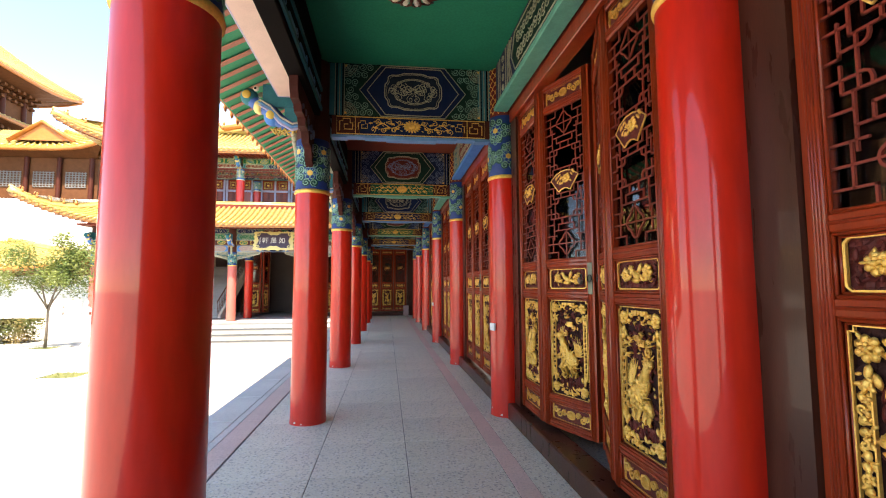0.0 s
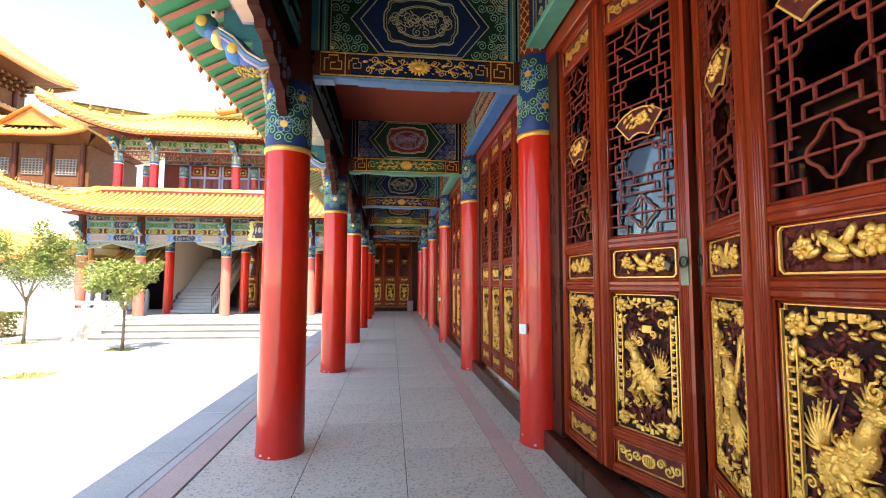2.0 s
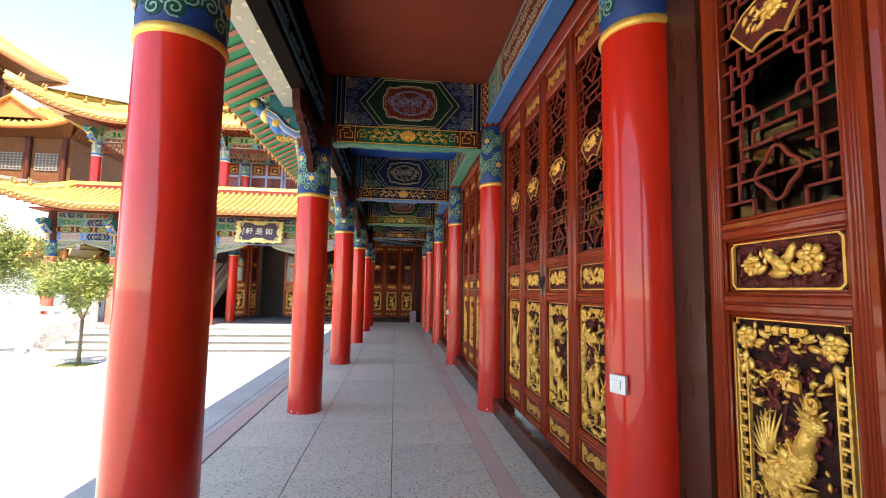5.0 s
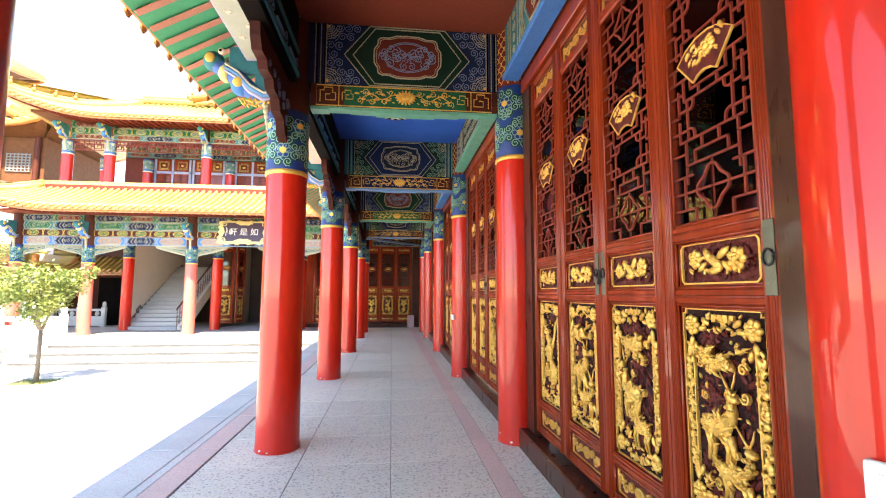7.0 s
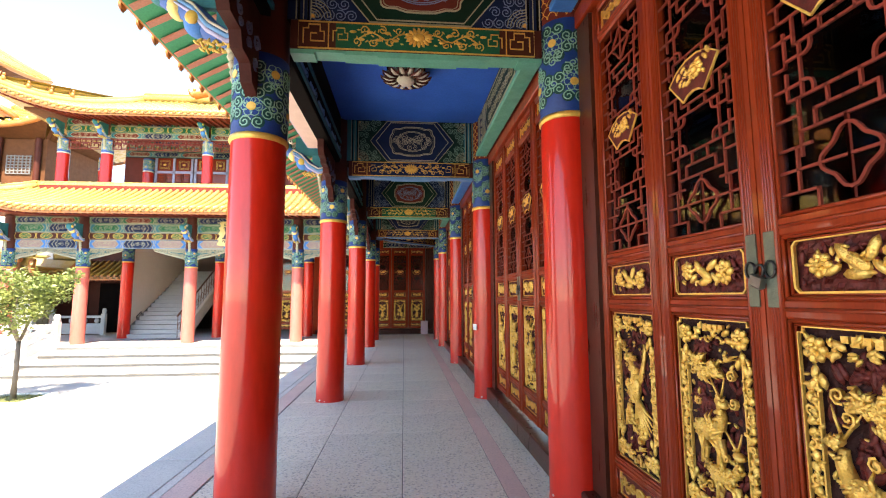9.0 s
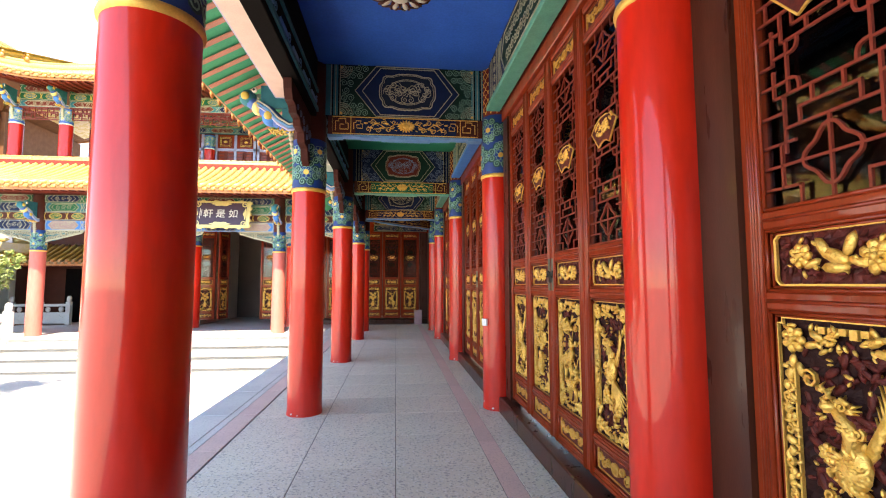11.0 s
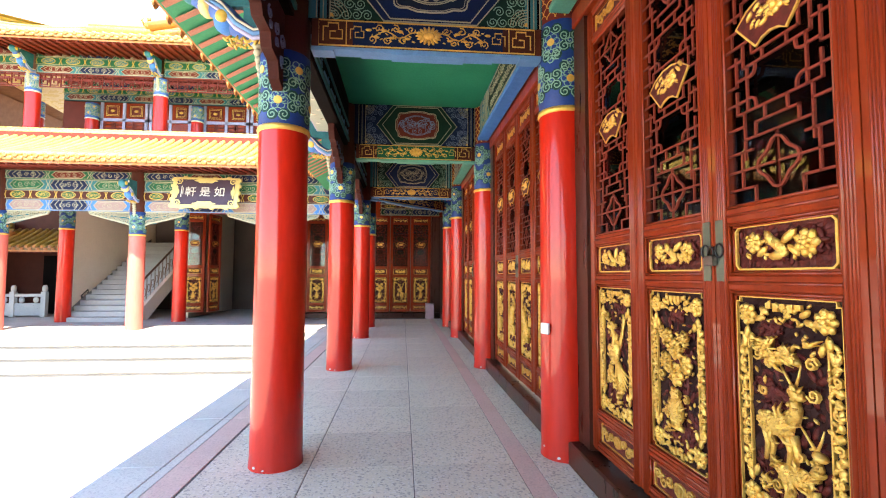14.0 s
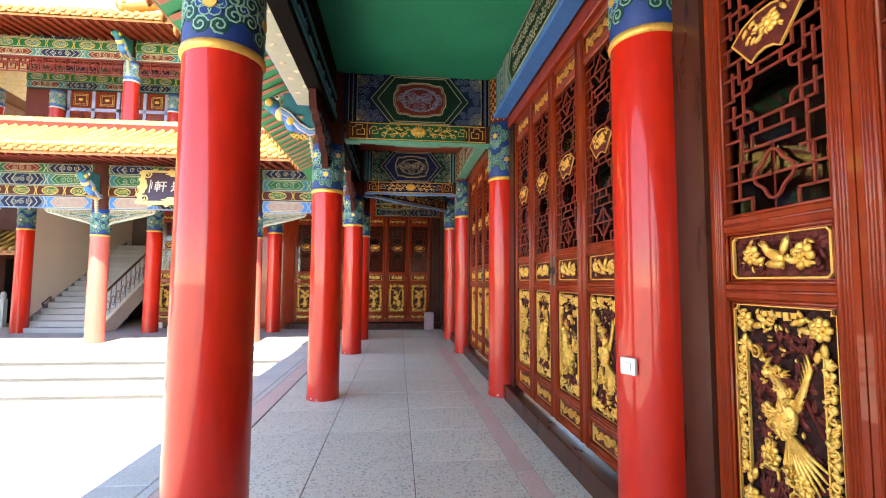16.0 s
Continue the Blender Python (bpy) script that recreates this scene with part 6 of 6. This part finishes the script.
for nm, xl, xt, ye, yb, z0, z1, yt in (("lower_roof_west", -15.2, -12.9, 20.3, 30, 5.5, 5.45, 23.05), ("upper_roof_west", -14.5, -11.1, 21.4, 30, 9.1, 10.0, 26.0)):
    g = Geo().add([(xl, ye, z0), (xl, yb, z0 - 0.6), (xt, yb, z1), (xt, yt, z1)], [(0, 1, 2, 3)])
    g.add([(xl, ye, z0 - 0.1), (xl, yb, z0 - 0.7), (xt, yb, z1 - 0.1), (xt, yt, z1 - 0.1)], [(3, 2, 1, 0)])
    tagged(part(nm, g, M["tile"]), "yellow tiled west slope of the hall roof", "roof", kind="structure")

# ---- end hall, upper storey ----
slab("upper_floor", -12.7, 22.9, 5.35, 2, 30, 5.55, M["rust"], "red-brown floor edge of the upper storey", "floor")
UY, UIY, UX = 23.30, 25.0, [-12.27, -10.75, -7.18, -3.60, 0.0]


def dress_collar(root, r, z0, z1):
    """Small painted collar: blue ground, green discs, pale scrolls and gilt flower centres."""
    cap = part("collar", capital_mesh(r, z0, z1), M["mid_blue"], root, "blue collar painted with pale scrolls")
    gr, li, bl, go = capital_scrolls(r, z0, z1)
    part("scroll_ground", gr, M["teal"], cap), part("scroll_line", li, M["line"], cap)
    part("petals", bl, M["sky_blue"], cap), part("flower_centre", go, M["gilt"], cap)


def upper_column(x, y, z0, z1, r=0.19):
    root = thing("upper_column", "red lacquered column of the upper storey with blue collar", "column", "upper storey columns", at=pose(x, y, 0))
    part("shaft", Geo().lathe([(r, z0), (r, z1 - 0.5)], 24), M["red"], root)
    dress_collar(root, r, z1 - 0.5, z1)
    part("gold_ring", Geo().lathe([(r, z1 - 0.54), (r + 0.015, z1 - 0.52), (r, z1 - 0.49)], 24), M["cream"], root)


for x in UX:
    upper_column(x, UY, 5.5, 7.35)
    copy_thing(br0, Matrix.Translation((x, UY, 3.92)) @ pose(0, 0, 0, 0, 0, 90) @ Matrix.Translation((0.9, 0, 0)))
for x in (-11.9, -10.2, -6.85, -3.4):
    upper_column(x, UIY, 5.5, 7.15)
for i in range(4):
    a, b = UX[i], UX[i + 1]
    frieze(a + 0.1, b - 0.1, UY, 7.42, 8.15, "bright painted frieze of the upper storey", 20 + i, 2)
    ft = Geo()
    w = b - a - 0.4
    n = max(3, int(w / 0.28))
    on = flat_y(UY - 0.02)
    for j in range(n):
        u = a + 0.2 + w * (j + 0.5) / n
        q = w / n * 0.5
        ft.ribbon([(u - q, 7.06), (u + q * 0.4, 7.06), (u + q * 0.4, 7.20), (u - q * 0.4, 7.20), (u - q * 0.4, 7.13)], 0.022, on, 0.04)
        ft.ribbon([(u + q, 7.34), (u - q * 0.7, 7.34), (u - q * 0.7, 7.26), (u + q * 0.7, 7.26), (u + q * 0.7, 7.12)], 0.022, on, 0.04)
        ft.ribbon([(u, 7.20), (u, 7.385)], 0.020, on, 0.04)
        ft.ribbon([(u - q, 7.00), (u + q, 7.00)], 0.022, on, 0.04)
        ft.ribbon([(u - q, 7.00), (u - q, 7.385)], 0.018, on, 0.04)
        ft.ribbon([(u - q, 7.23), (u + q, 7.23)], 0.016, on, 0.038)
    ft.box(a + 0.1, UY - 0.05, 7.385, b - 0.1, UY + 0.03, 7.42)
    tagged(part("fretwork", ft, M["lattice"]), "red fretwork hanging between the upper columns", "fretwork", "upper storey fretwork")
frieze(-11.1, -3.8, UIY + 0.06, 7.27, 7.98, "dim painted beam along the upper wall", 31, 2)
slab("wall_upper", -11.2, UIY + 0.15, 5.5, 2, UIY + 0.3, 8.6, M["rust"], "dark red-brown wall of the upper storey", "wall")
slab("ceiling_upper_veranda", -13.2, 22.6, 8.2, 2, UIY + 0.14, 8.28, M["old_wood"], "brown boarded ceiling of the upper veranda", "ceiling")


def upper_window(x0, x1, open_leaf):
    root = thing("upper_window", "blue-grey framed lattice window of the upper storey", "window", "upper storey windows")
    y = UIY + 0.14
    part("window_frame", Geo().box(x0, y - 0.06, 5.55, x0 + 0.09, y, 7.25).box(x1 - 0.09, y - 0.06, 5.55, x1, y, 7.25).box(x0, y - 0.06, 6.62, x1, y, 6.72).box((x0 + x1) / 2 - 0.045, y - 0.06, 5.55, (x0 + x1) / 2 + 0.045, y, 7.25), M["lilac"], root)
    part("window_void", Geo().box(x0 + 0.09, y - 0.02, 5.55, x1 - 0.09, y - 0.008, 7.25), M["wood"], root)
    lt, gd = Geo(), Geo()
    n = 4
    for j in range(n):
        if open_leaf and j >= 2:
            continue
        a = x0 + 0.10 + (x1 - x0 - 0.2) * j / n
        b = a + (x1 - x0 - 0.2) / n - 0.02
        lt.box(a, y - 0.045, 5.6, a + 0.05, y - 0.022, 6.6).box(b - 0.05, y - 0.045, 5.6, b, y - 0.022, 6.6)
        for q in range(8):
            lt.box(a, y - 0.04, 5.62 + 0.125 * q, b, y - 0.022, 5.66 + 0.125 * q)
    for j in range(2):
        a = x0 + 0.16 + j * (x1 - x0) / 2
        lt.box(a, y - 0.045, 6.78, a + (x1 - x0) / 2 - 0.3, y - 0.022, 7.18)
        e = a + (x1 - x0) / 2 - 0.3
        for d in (0.03, 0.07):
            gd.ribbon([(a + d, 6.78 + d), (e - d, 6.78 + d), (e - d, 7.18 - d), (a + d, 7.18 - d)], 0.012, flat_y(y - 0.045), 0.008, closed=True)
        gd.blob((a + (x1 - x0) / 4 - 0.15, y - 0.05, 6.98), (0.07, 0.02, 0.045), 8, 5)
    part("lattice", lt, M["rust"], root), part("gilt_boss", gd, M["gold"], root)


# small roofed doorway at the back of the passage
passage_roof, _, _ = roof_plane("passage_roof", "small yellow tiled roof over the passage doorway", -15.3, -10.75, 26.45, 2.45, 27.60, 3.15, 0.0, 0)
# no opening here: a near-black sheet stands in for the doorway's darkness
slab("passage_door", -13.3, 27.54, 0.0, -11.9, 27.60, 2.2, M["black"], "black sheet standing in for the dark doorway under the small roof", "door")

# stair hall: small sign on the wall and a wooden armchair under the flight
sign = thing("stair_sign", "small dark sign on the plaster stair wall", "sign", at=pose(-10.452, 25.45, 0.86, 31, 0, 0))
part("board", Geo().box(-0.005, -0.20, -0.06, 0.012, 0.20, 0.06, 0, 0.003), M["metal"], sign)
part("letter_bars", Geo().box(0.012, -0.15, 0.0, 0.015, 0.15, 0.025).box(0.012, -0.13, -0.035, 0.015, 0.1, -0.015), M["cream"], sign)


def armchair(x, y, turn):
    root = thing("armchair", "dark wooden armchair standing under the stairs", "chair", "chairs under the stairs", at=pose(x, y, FLOOR_Z, 0, 0, turn))
    part("seat", Geo().box(-0.29, -0.24, 0.42, 0.29, 0.24, 0.47, 0, 0.012), M["old_wood"], root)
    part("backrest", Geo().box(-0.27, 0.20, 0.60, 0.27, 0.235, 0.90, 0, 0.01).box(-0.08, 0.20, 0.47, 0.08, 0.23, 0.60, 0, 0.005), M["old_wood"], root)
    for sx in (-1, 1):
        part("armrest", Geo().box(sx * 0.28 - 0.03, -0.24, 0.67, sx * 0.28 + 0.03, 0.22, 0.705, 0, 0.01), M["old_wood"], root)
        for yy, h in ((-0.22, 0.67), (0.22, 0.92)):
            part("leg", Geo().box(sx * 0.28 - 0.022, yy - 0.022, 0.001, sx * 0.28 + 0.022, yy + 0.022, h, 0, 0.006), M["old_wood"], root)




def stone_railing(x0, x1, y):
    root = thing("stone_railing", "grey carved stone railing across the passage", "railing", at=pose(0, 0, FLOOR_Z))
    n = 3
    for i in range(n):
        x = x0 + (x1 - x0) * i / (n - 1)
        p = Geo().box(x - 0.075, y - 0.075, 0.0, x + 0.075, y + 0.075, 0.88, 0, 0.012)
        p.lathe([(0.05, 0.88), (0.075, 0.92), (0.078, 1.02), (0.05, 1.09), (0.01, 1.10)], 10, c=(x, y))
        part("post", p, M["step"], root)
        if i < n - 1:
            e = x + (x1 - x0) / (n - 1)
            part("rail", Geo().box(x + 0.08, y - 0.05, 0.70, e - 0.08, y + 0.05, 0.80, 0, 0.015), M["step"], root)
            part("carved_panel", Geo().box(x + 0.08, y - 0.04, 0.06, e - 0.08, y + 0.04, 0.48, 0, 0.01), M["step"], root)
            for q in (0.27, 0.73):
                c = x + (e - x) * q
                part("cloud_block", Geo().blob((c, y, 0.59), (0.10, 0.045, 0.11), 8, 5), M["step"], root)
            part("panel_carving", Geo().ribbon(lobed((x + e) / 2, 0.27, 0.30, 0.13, 6, 0.15), 0.025, flat_y(y - 0.04), 0.012, closed=True), M["step"], root)


stone_railing(-14.2, -12.2, 26.15)
armchair(-7.75, 26.9, 20)
armchair(-7.75, 28.0, 20)

for i, (a, b) in enumerate(((-10.0, -8.5), (-8.45, -7.1), (-6.7, -5.2), (-5.15, -3.6), (-3.0, -1.2))):
    upper_window(a, b, i == 1)

# ---- trees, hedge, far buildings ----


def tree(x, y, h, r, seed, label):
    R = random.Random(seed)
    root = thing("tree", label, "tree", "small courtyard trees", at=pose(x, y, GROUND))
    tr = Geo()
    tops = []
    for i in range(5 if r > 1 else 4):
        a = R.uniform(0, 6.28)
        top = Vector((math.cos(a) * r * 0.55, math.sin(a) * r * 0.55, h * R.uniform(0.66, 0.86)))
        fork = Vector((0.03 * math.cos(a), 0.03 * math.sin(a), h * R.uniform(0.34, 0.45)))
        tr.tube([fork, (fork + top) / 2 + Vector((R.uniform(-0.1, 0.1), R.uniform(-0.1, 0.1), 0.05)), top], [0.035, 0.022, 0.01], 6)
        tops.append(top)
    tr.tube([(0, 0, -0.02), (0.02, -0.01, h * 0.2), (0.0, 0.02, h * 0.42)], [0.06, 0.048, 0.04], 8)
    part("trunk", tr, M["bark"], root)
    cr = Geo()
    clumps = [(t + Vector((R.gauss(0, r * 0.30), R.gauss(0, r * 0.30), R.gauss(0, h * 0.06))), r * R.uniform(0.22, 0.42)) for t in tops for _ in range(6)]
    clumps += [(Vector((R.gauss(0, r * 0.3), R.gauss(0, r * 0.3), h * R.uniform(0.6, 0.92))), r * R.uniform(0.25, 0.4)) for _ in range(8)]
    for c, cr_ in clumps:
        for _ in range(int(290 * min(1.5, cr_ / 0.3))):
            d = Vector((R.gauss(0, 1), R.gauss(0, 1), R.gauss(0, 0.8))).normalized() * cr_ * R.uniform(0.45, 1.08)
            p = c + d
            s = R.uniform(0.024, 0.046)
            u = Vector((R.gauss(0, 1), R.gauss(0, 1), R.gauss(0, 0.5))).normalized()
            w = u.cross(Vector((R.gauss(0, 1), R.gauss(0, 1), R.gauss(0, 1)))).normalized()
            cr.add([p - u * s * 1.3, p + w * s * 0.5, p + u * s * 1.3, p - w * s * 0.5], [(0, 1, 2, 3)])
    part("crown", cr, M["leaf"], root)


tree(-8.25, 16.85, 3.0, 0.95, 1, "young tree with a rounded yellow-green crown and thin trunk")
tree(-12.4, 18.7, 3.9, 1.35, 2, "small tree with yellow-green leaves and thin grey trunk")
tree(-16.4, 19.4, 3.6, 1.35, 4, "bushy tree with yellow-green leaves")


def bed(x, y, s):
    root = thing("tree_bed", "square tree bed with low stone edging and dry grass", "tree bed", "tree beds", at=pose(x, y, GROUND))
    part("soil", Geo().box(-s + 0.08, -s + 0.08, -0.02, s - 0.08, s - 0.08, 0.012), M["grass"], root)
    for a in range(4):
        part("edging", Geo().box(-s, -s, -0.02, s - 0.09, -s + 0.08, 0.05, 0, 0.01), M["kerb"], root, at=None).matrix_local = pose(0, 0, 0, 0, 0, 90 * a)
    gr = Geo()
    R = random.Random(int(x * 10))
    for _ in range(260):
        px, py = R.uniform(-s + 0.1, s - 0.1), R.uniform(-s + 0.1, s - 0.1)
        a = R.uniform(0, 6.28)
        gr.add([(px - 0.008, py, 0), (px + 0.008, py, 0), (px + 0.05 * math.cos(a), py + 0.05 * math.sin(a), R.uniform(0.04, 0.12))], [(0, 1, 2)])
    tagged(part("grass_blades", gr, M["grass"], root), kind="stuff")


for x, y in ((-8.25, 16.85), (-12.4, 18.7), (-8.0, 12.9)):
    bed(x, y, 0.55)


def hedge(x0, x1, y0, y1, h):
    R = random.Random(8)
    root = thing("hedge", "clipped hedge of green and russet leaves", "hedge", at=pose(0, 0, GROUND))
    g = Geo()
    for _ in range(17000):
        p = Vector((R.uniform(x0, x1), R.uniform(y0, y1), h * (1 - R.random() ** 2.2)))
        s = R.uniform(0.03, 0.07)
        u = Vector((R.gauss(0, 1), R.gauss(0, 1), R.gauss(0, 0.6))).normalized()
        w = u.cross(Vector((R.gauss(0, 1), R.gauss(0, 1), R.gauss(0, 1)))).normalized()
        g.add([p - u * s, p + w * s * 0.5, p + u * s, p - w * s * 0.5], [(0, 1, 2, 3)])
    part("foliage", g, M["hedge"], root)
    st = Geo()
    for i in range(26):
        px, py = R.uniform(x0, x1), R.uniform(y0, y1)
        st.tube([(px, py, 0), (px + 0.05, py, h * 0.7)], 0.012, 5)
    part("stems", st, M["bark"], root)


hedge(-21, -14.35, 20.3, 21.6, 0.95)
slab("wall_garden", -40, 27.0, GROUND, -15.0, 27.3, 6.4, M["white"], "white garden wall beyond the hedge", "wall")
slab("low_wall", -40, 25.4, GROUND, -14.4, 25.6, 2.4, M["kerb"], "grey stone kerb wall behind the hedge", "wall")


def hip_roof(root, cx, cy, z, hx, hy, over, rise, mat, name="roof"):
    """A sagging four-sided roof with upturned corners and tile ribs."""
    g = Geo()
    n = 18
    for side in range(4):
        R = Matrix.Rotation(math.pi / 2 * side, 3, "Z")
        a, b = (hx, hy) if side % 2 == 0 else (hy, hx)

        def P(u, s):
            e = abs(2 * u - 1)
            wx = (a + over) * (1 - s) + a * 0.45 * s
            yy = -(b + over) * (1 - s) - b * 0.45 * s - 0.25 * e ** 6 * (1 - s)
            zz = rise * (0.6 * s + 0.4 * s * s) + 0.55 * e ** 5 * (1 - s)
            return R @ Vector(((2 * u - 1) * wx, yy, zz)) + Vector((cx, cy, z))
        g.grid(P, n, 6)
        for i in range(int(2 * a / 0.32)):
            u = (i + 0.5) / int(2 * a / 0.32)
            g.tube([P(u, j / 5) + Vector((0, 0, 0.03)) for j in range(6)], 0.08, 6)
        g.tube([P(0.0, j / 6) + Vector((0, 0, 0.12)) for j in range(7)], 0.15, 6)
        ev = [P(i / n, 0) for i in range(n + 1)]
        part("eave_edge", Geo().tube([p + Vector((0, 0, -0.12)) for p in ev], 0.12, 6), M["tile_end"], root)
        un = Geo()
        ctr = [R @ Vector(((2 * i / n - 1) * a, -b, 0.1)) + Vector((cx, cy, z - 0.5)) for i in range(n + 1)]
        un.add([p + Vector((0, 0, -0.15)) for p in ev] + ctr, [(i, n + 1 + i, n + 2 + i, i + 1) for i in range(n)])
        part("eave_underside", un, M["old_wood"], root)
    part(name, g, mat, root)
    if hx > 4 and hx < 4.6:
        gb = Geo()
        gb.add([(cx + 0.4, cy - hy - 0.5, z + 0.5), (cx + 3.4, cy - hy - 0.5, z + 0.5), (cx + 1.9, cy - hy - 0.5, z + 1.5), (cx + 0.4, cy, z + 0.9), (cx + 3.4, cy, z + 0.9), (cx + 1.9, cy, z + 1.6)], [(0, 1, 2), (0, 2, 5, 3), (1, 4, 5, 2)])
        gb.tube([(cx + 0.2, cy - hy - 0.55, z + 0.45), (cx + 1.9, cy - hy - 0.55, z + 1.6), (cx + 3.6, cy - hy - 0.55, z + 0.45)], 0.12, 6)
        part("gable", gb, M["tile_end"], root)


def tower(cx, cy, w):
    root = thing("pagoda_tower", "tall brown timber hall with stacked yellow tiled roofs", "tower", at=None)
    for i, (z0, z1, hw) in enumerate(((GROUND, 11.9, w * 0.98), (11.9, 14.6, w))):
        part("storey", Geo().box(cx - hw, cy - hw, z0, cx + hw, cy + hw, z1), M["old_wood"], root)
        for j in range(7):
            u = cx - hw + 2 * hw * (j + 0.5) / 7
            part("post", Geo().lathe([(0.16, max(z0, z1 - 4)), (0.16, z1)], 10, c=(u, cy - hw - 0.05)), M["brown"], root)
            part("post", Geo().lathe([(0.16, max(z0, z1 - 4)), (0.16, z1)], 10, c=(cx + hw + 0.05, cy - hw + 2 * hw * (j + 0.5) / 7)), M["brown"], root)
        for row in range(3):
            bk = Geo()
            for j in range(int(hw * 2 / 0.5)):
                u = cx - hw + 0.5 * j
                d = 0.25 + 0.25 * row
                bk.box(u + 0.1, cy - hw - d, z1 - 0.9 + 0.28 * row, u + 0.32, cy - hw, z1 - 0.72 + 0.28 * row)
                v = cy - hw + 0.5 * j
                bk.box(cx + hw, v + 0.1, z1 - 0.9 + 0.28 * row, cx + hw + d, v + 0.32, z1 - 0.72 + 0.28 * row)
            part("bracket_tier", bk, M["old_wood"], root)
        hip_roof(root, cx, cy, z1 + 0.3, hw, hw, (1.1, 1.8)[i], (0.7, 4.6)[i], M["tile"])
    return root


tower(-30.5, 28.2, 6.0)
# side wing in front of the tower
wing = thing("side_wing", "brown timber wing with a yellow gabled roof", "building")
part("wall", Geo().box(-26, 28.3, GROUND, -16.6, 33, 9.0), M["old_wood"], wing)
hip_roof(wing, -21.3, 30.6, 9.4, 4.5, 2.2, 1.0, 1.5, M["tile"])
for i in range(6):
    part("post", Geo().lathe([(0.13, 4.5), (0.13, 9.0)], 10, c=(-25.4 + 1.7 * i, 28.2)), M["brown"], wing)
for i in range(5):
    lt = Geo()
    x0 = -25.1 + 1.7 * i
    for j in range(7):
        lt.box(x0, 28.25, 7.3 + 0.14 * j, x0 + 1.1, 28.29, 7.34 + 0.14 * j).box(x0 + 0.17 * j, 28.25, 7.3, x0 + 0.17 * j + 0.04, 28.29, 8.2)
    part("lattice", lt, M["riser"], wing)
gate = thing("garden_gate_roof", "yellow tiled coping of the garden wall", "roof")
hip_roof(gate, -22.3, 25.9, 2.6, 7.4, 0.6, 0.6, 1.3, M["tile"])

# ---- small things of the gallery ----
bx = thing("pink_box", "small pink metal box standing at the end wall", "box", at=pose(1.03, 25.0, FLOOR_Z))
part("body", Geo().box(-0.14, -0.12, 0, 0.14, 0.12, 0.50, 0, 0.012), M["box"], bx)
part("lid", Geo().box(-0.15, -0.13, 0.50, 0.15, 0.13, 0.53, 0, 0.008), M["box"], bx)
for k in (1, 3):
    sw = thing("wall_switch", "white switch box on the red column", "switch", "switches", at=pose(INNER_X - 0.19, COL_Y0 + BAY * k - 0.09, 1.085, 0, 0, 25))
    part("plate", Geo().box(-0.02, -0.045, -0.045, 0.0, 0.045, 0.045, 0, 0.004), M["switch"], sw)
    part("rocker", Geo().box(-0.026, -0.02, -0.02, -0.0205, 0.02, 0.02), M["switch"], sw)

# ---- floor pieces ----
TW = 0.803
tile = Geo().box(0.003, 0.003, -0.03, TW - 0.003, TW - 0.003, 0.0, 0, 0.003)
tme = tile.mesh("tile", M["granite"])
xs = [0.186 + TW * i for i in (-2, -1, 0)]
y = SOUTH
j = 0
y_start = 13.67 - TW * 26
for j in range(40):
    y = y_start + TW * j
    if y + TW > FLOOR_END - 0.05:
        break
    for i, x in enumerate(xs):
        ob = part("tile", tme, None, floor, at=Matrix.Translation((x, y, FLOOR_Z)))
n = int((FLOOR_END - SOUTH) / 1.2)
for (a, b, mt, nm) in ((-1.66, -1.436, "granite_pink", "border_slab"), (0.990, 1.155, "granite_pink", "border_slab"), (1.157, 1.424, "granite", "edge_slab"), (-1.745, -1.662, "kerb", "edge_slab"), (-2.13, -1.747, "kerb", "kerb_stone")):
    me = Geo().box(a + 0.001, 0.0015, -0.03 if nm != "kerb_stone" else -0.22, b - 0.001, 1.1985, 0.001 if nm == "kerb_stone" else 0.0, 0, 0.003 if nm != "kerb_stone" else 0.008).mesh(nm, M[mt])
    for i in range(n):
        part(nm, me, None, floor, at=Matrix.Translation((0, SOUTH + 1.2 * i, FLOOR_Z)))
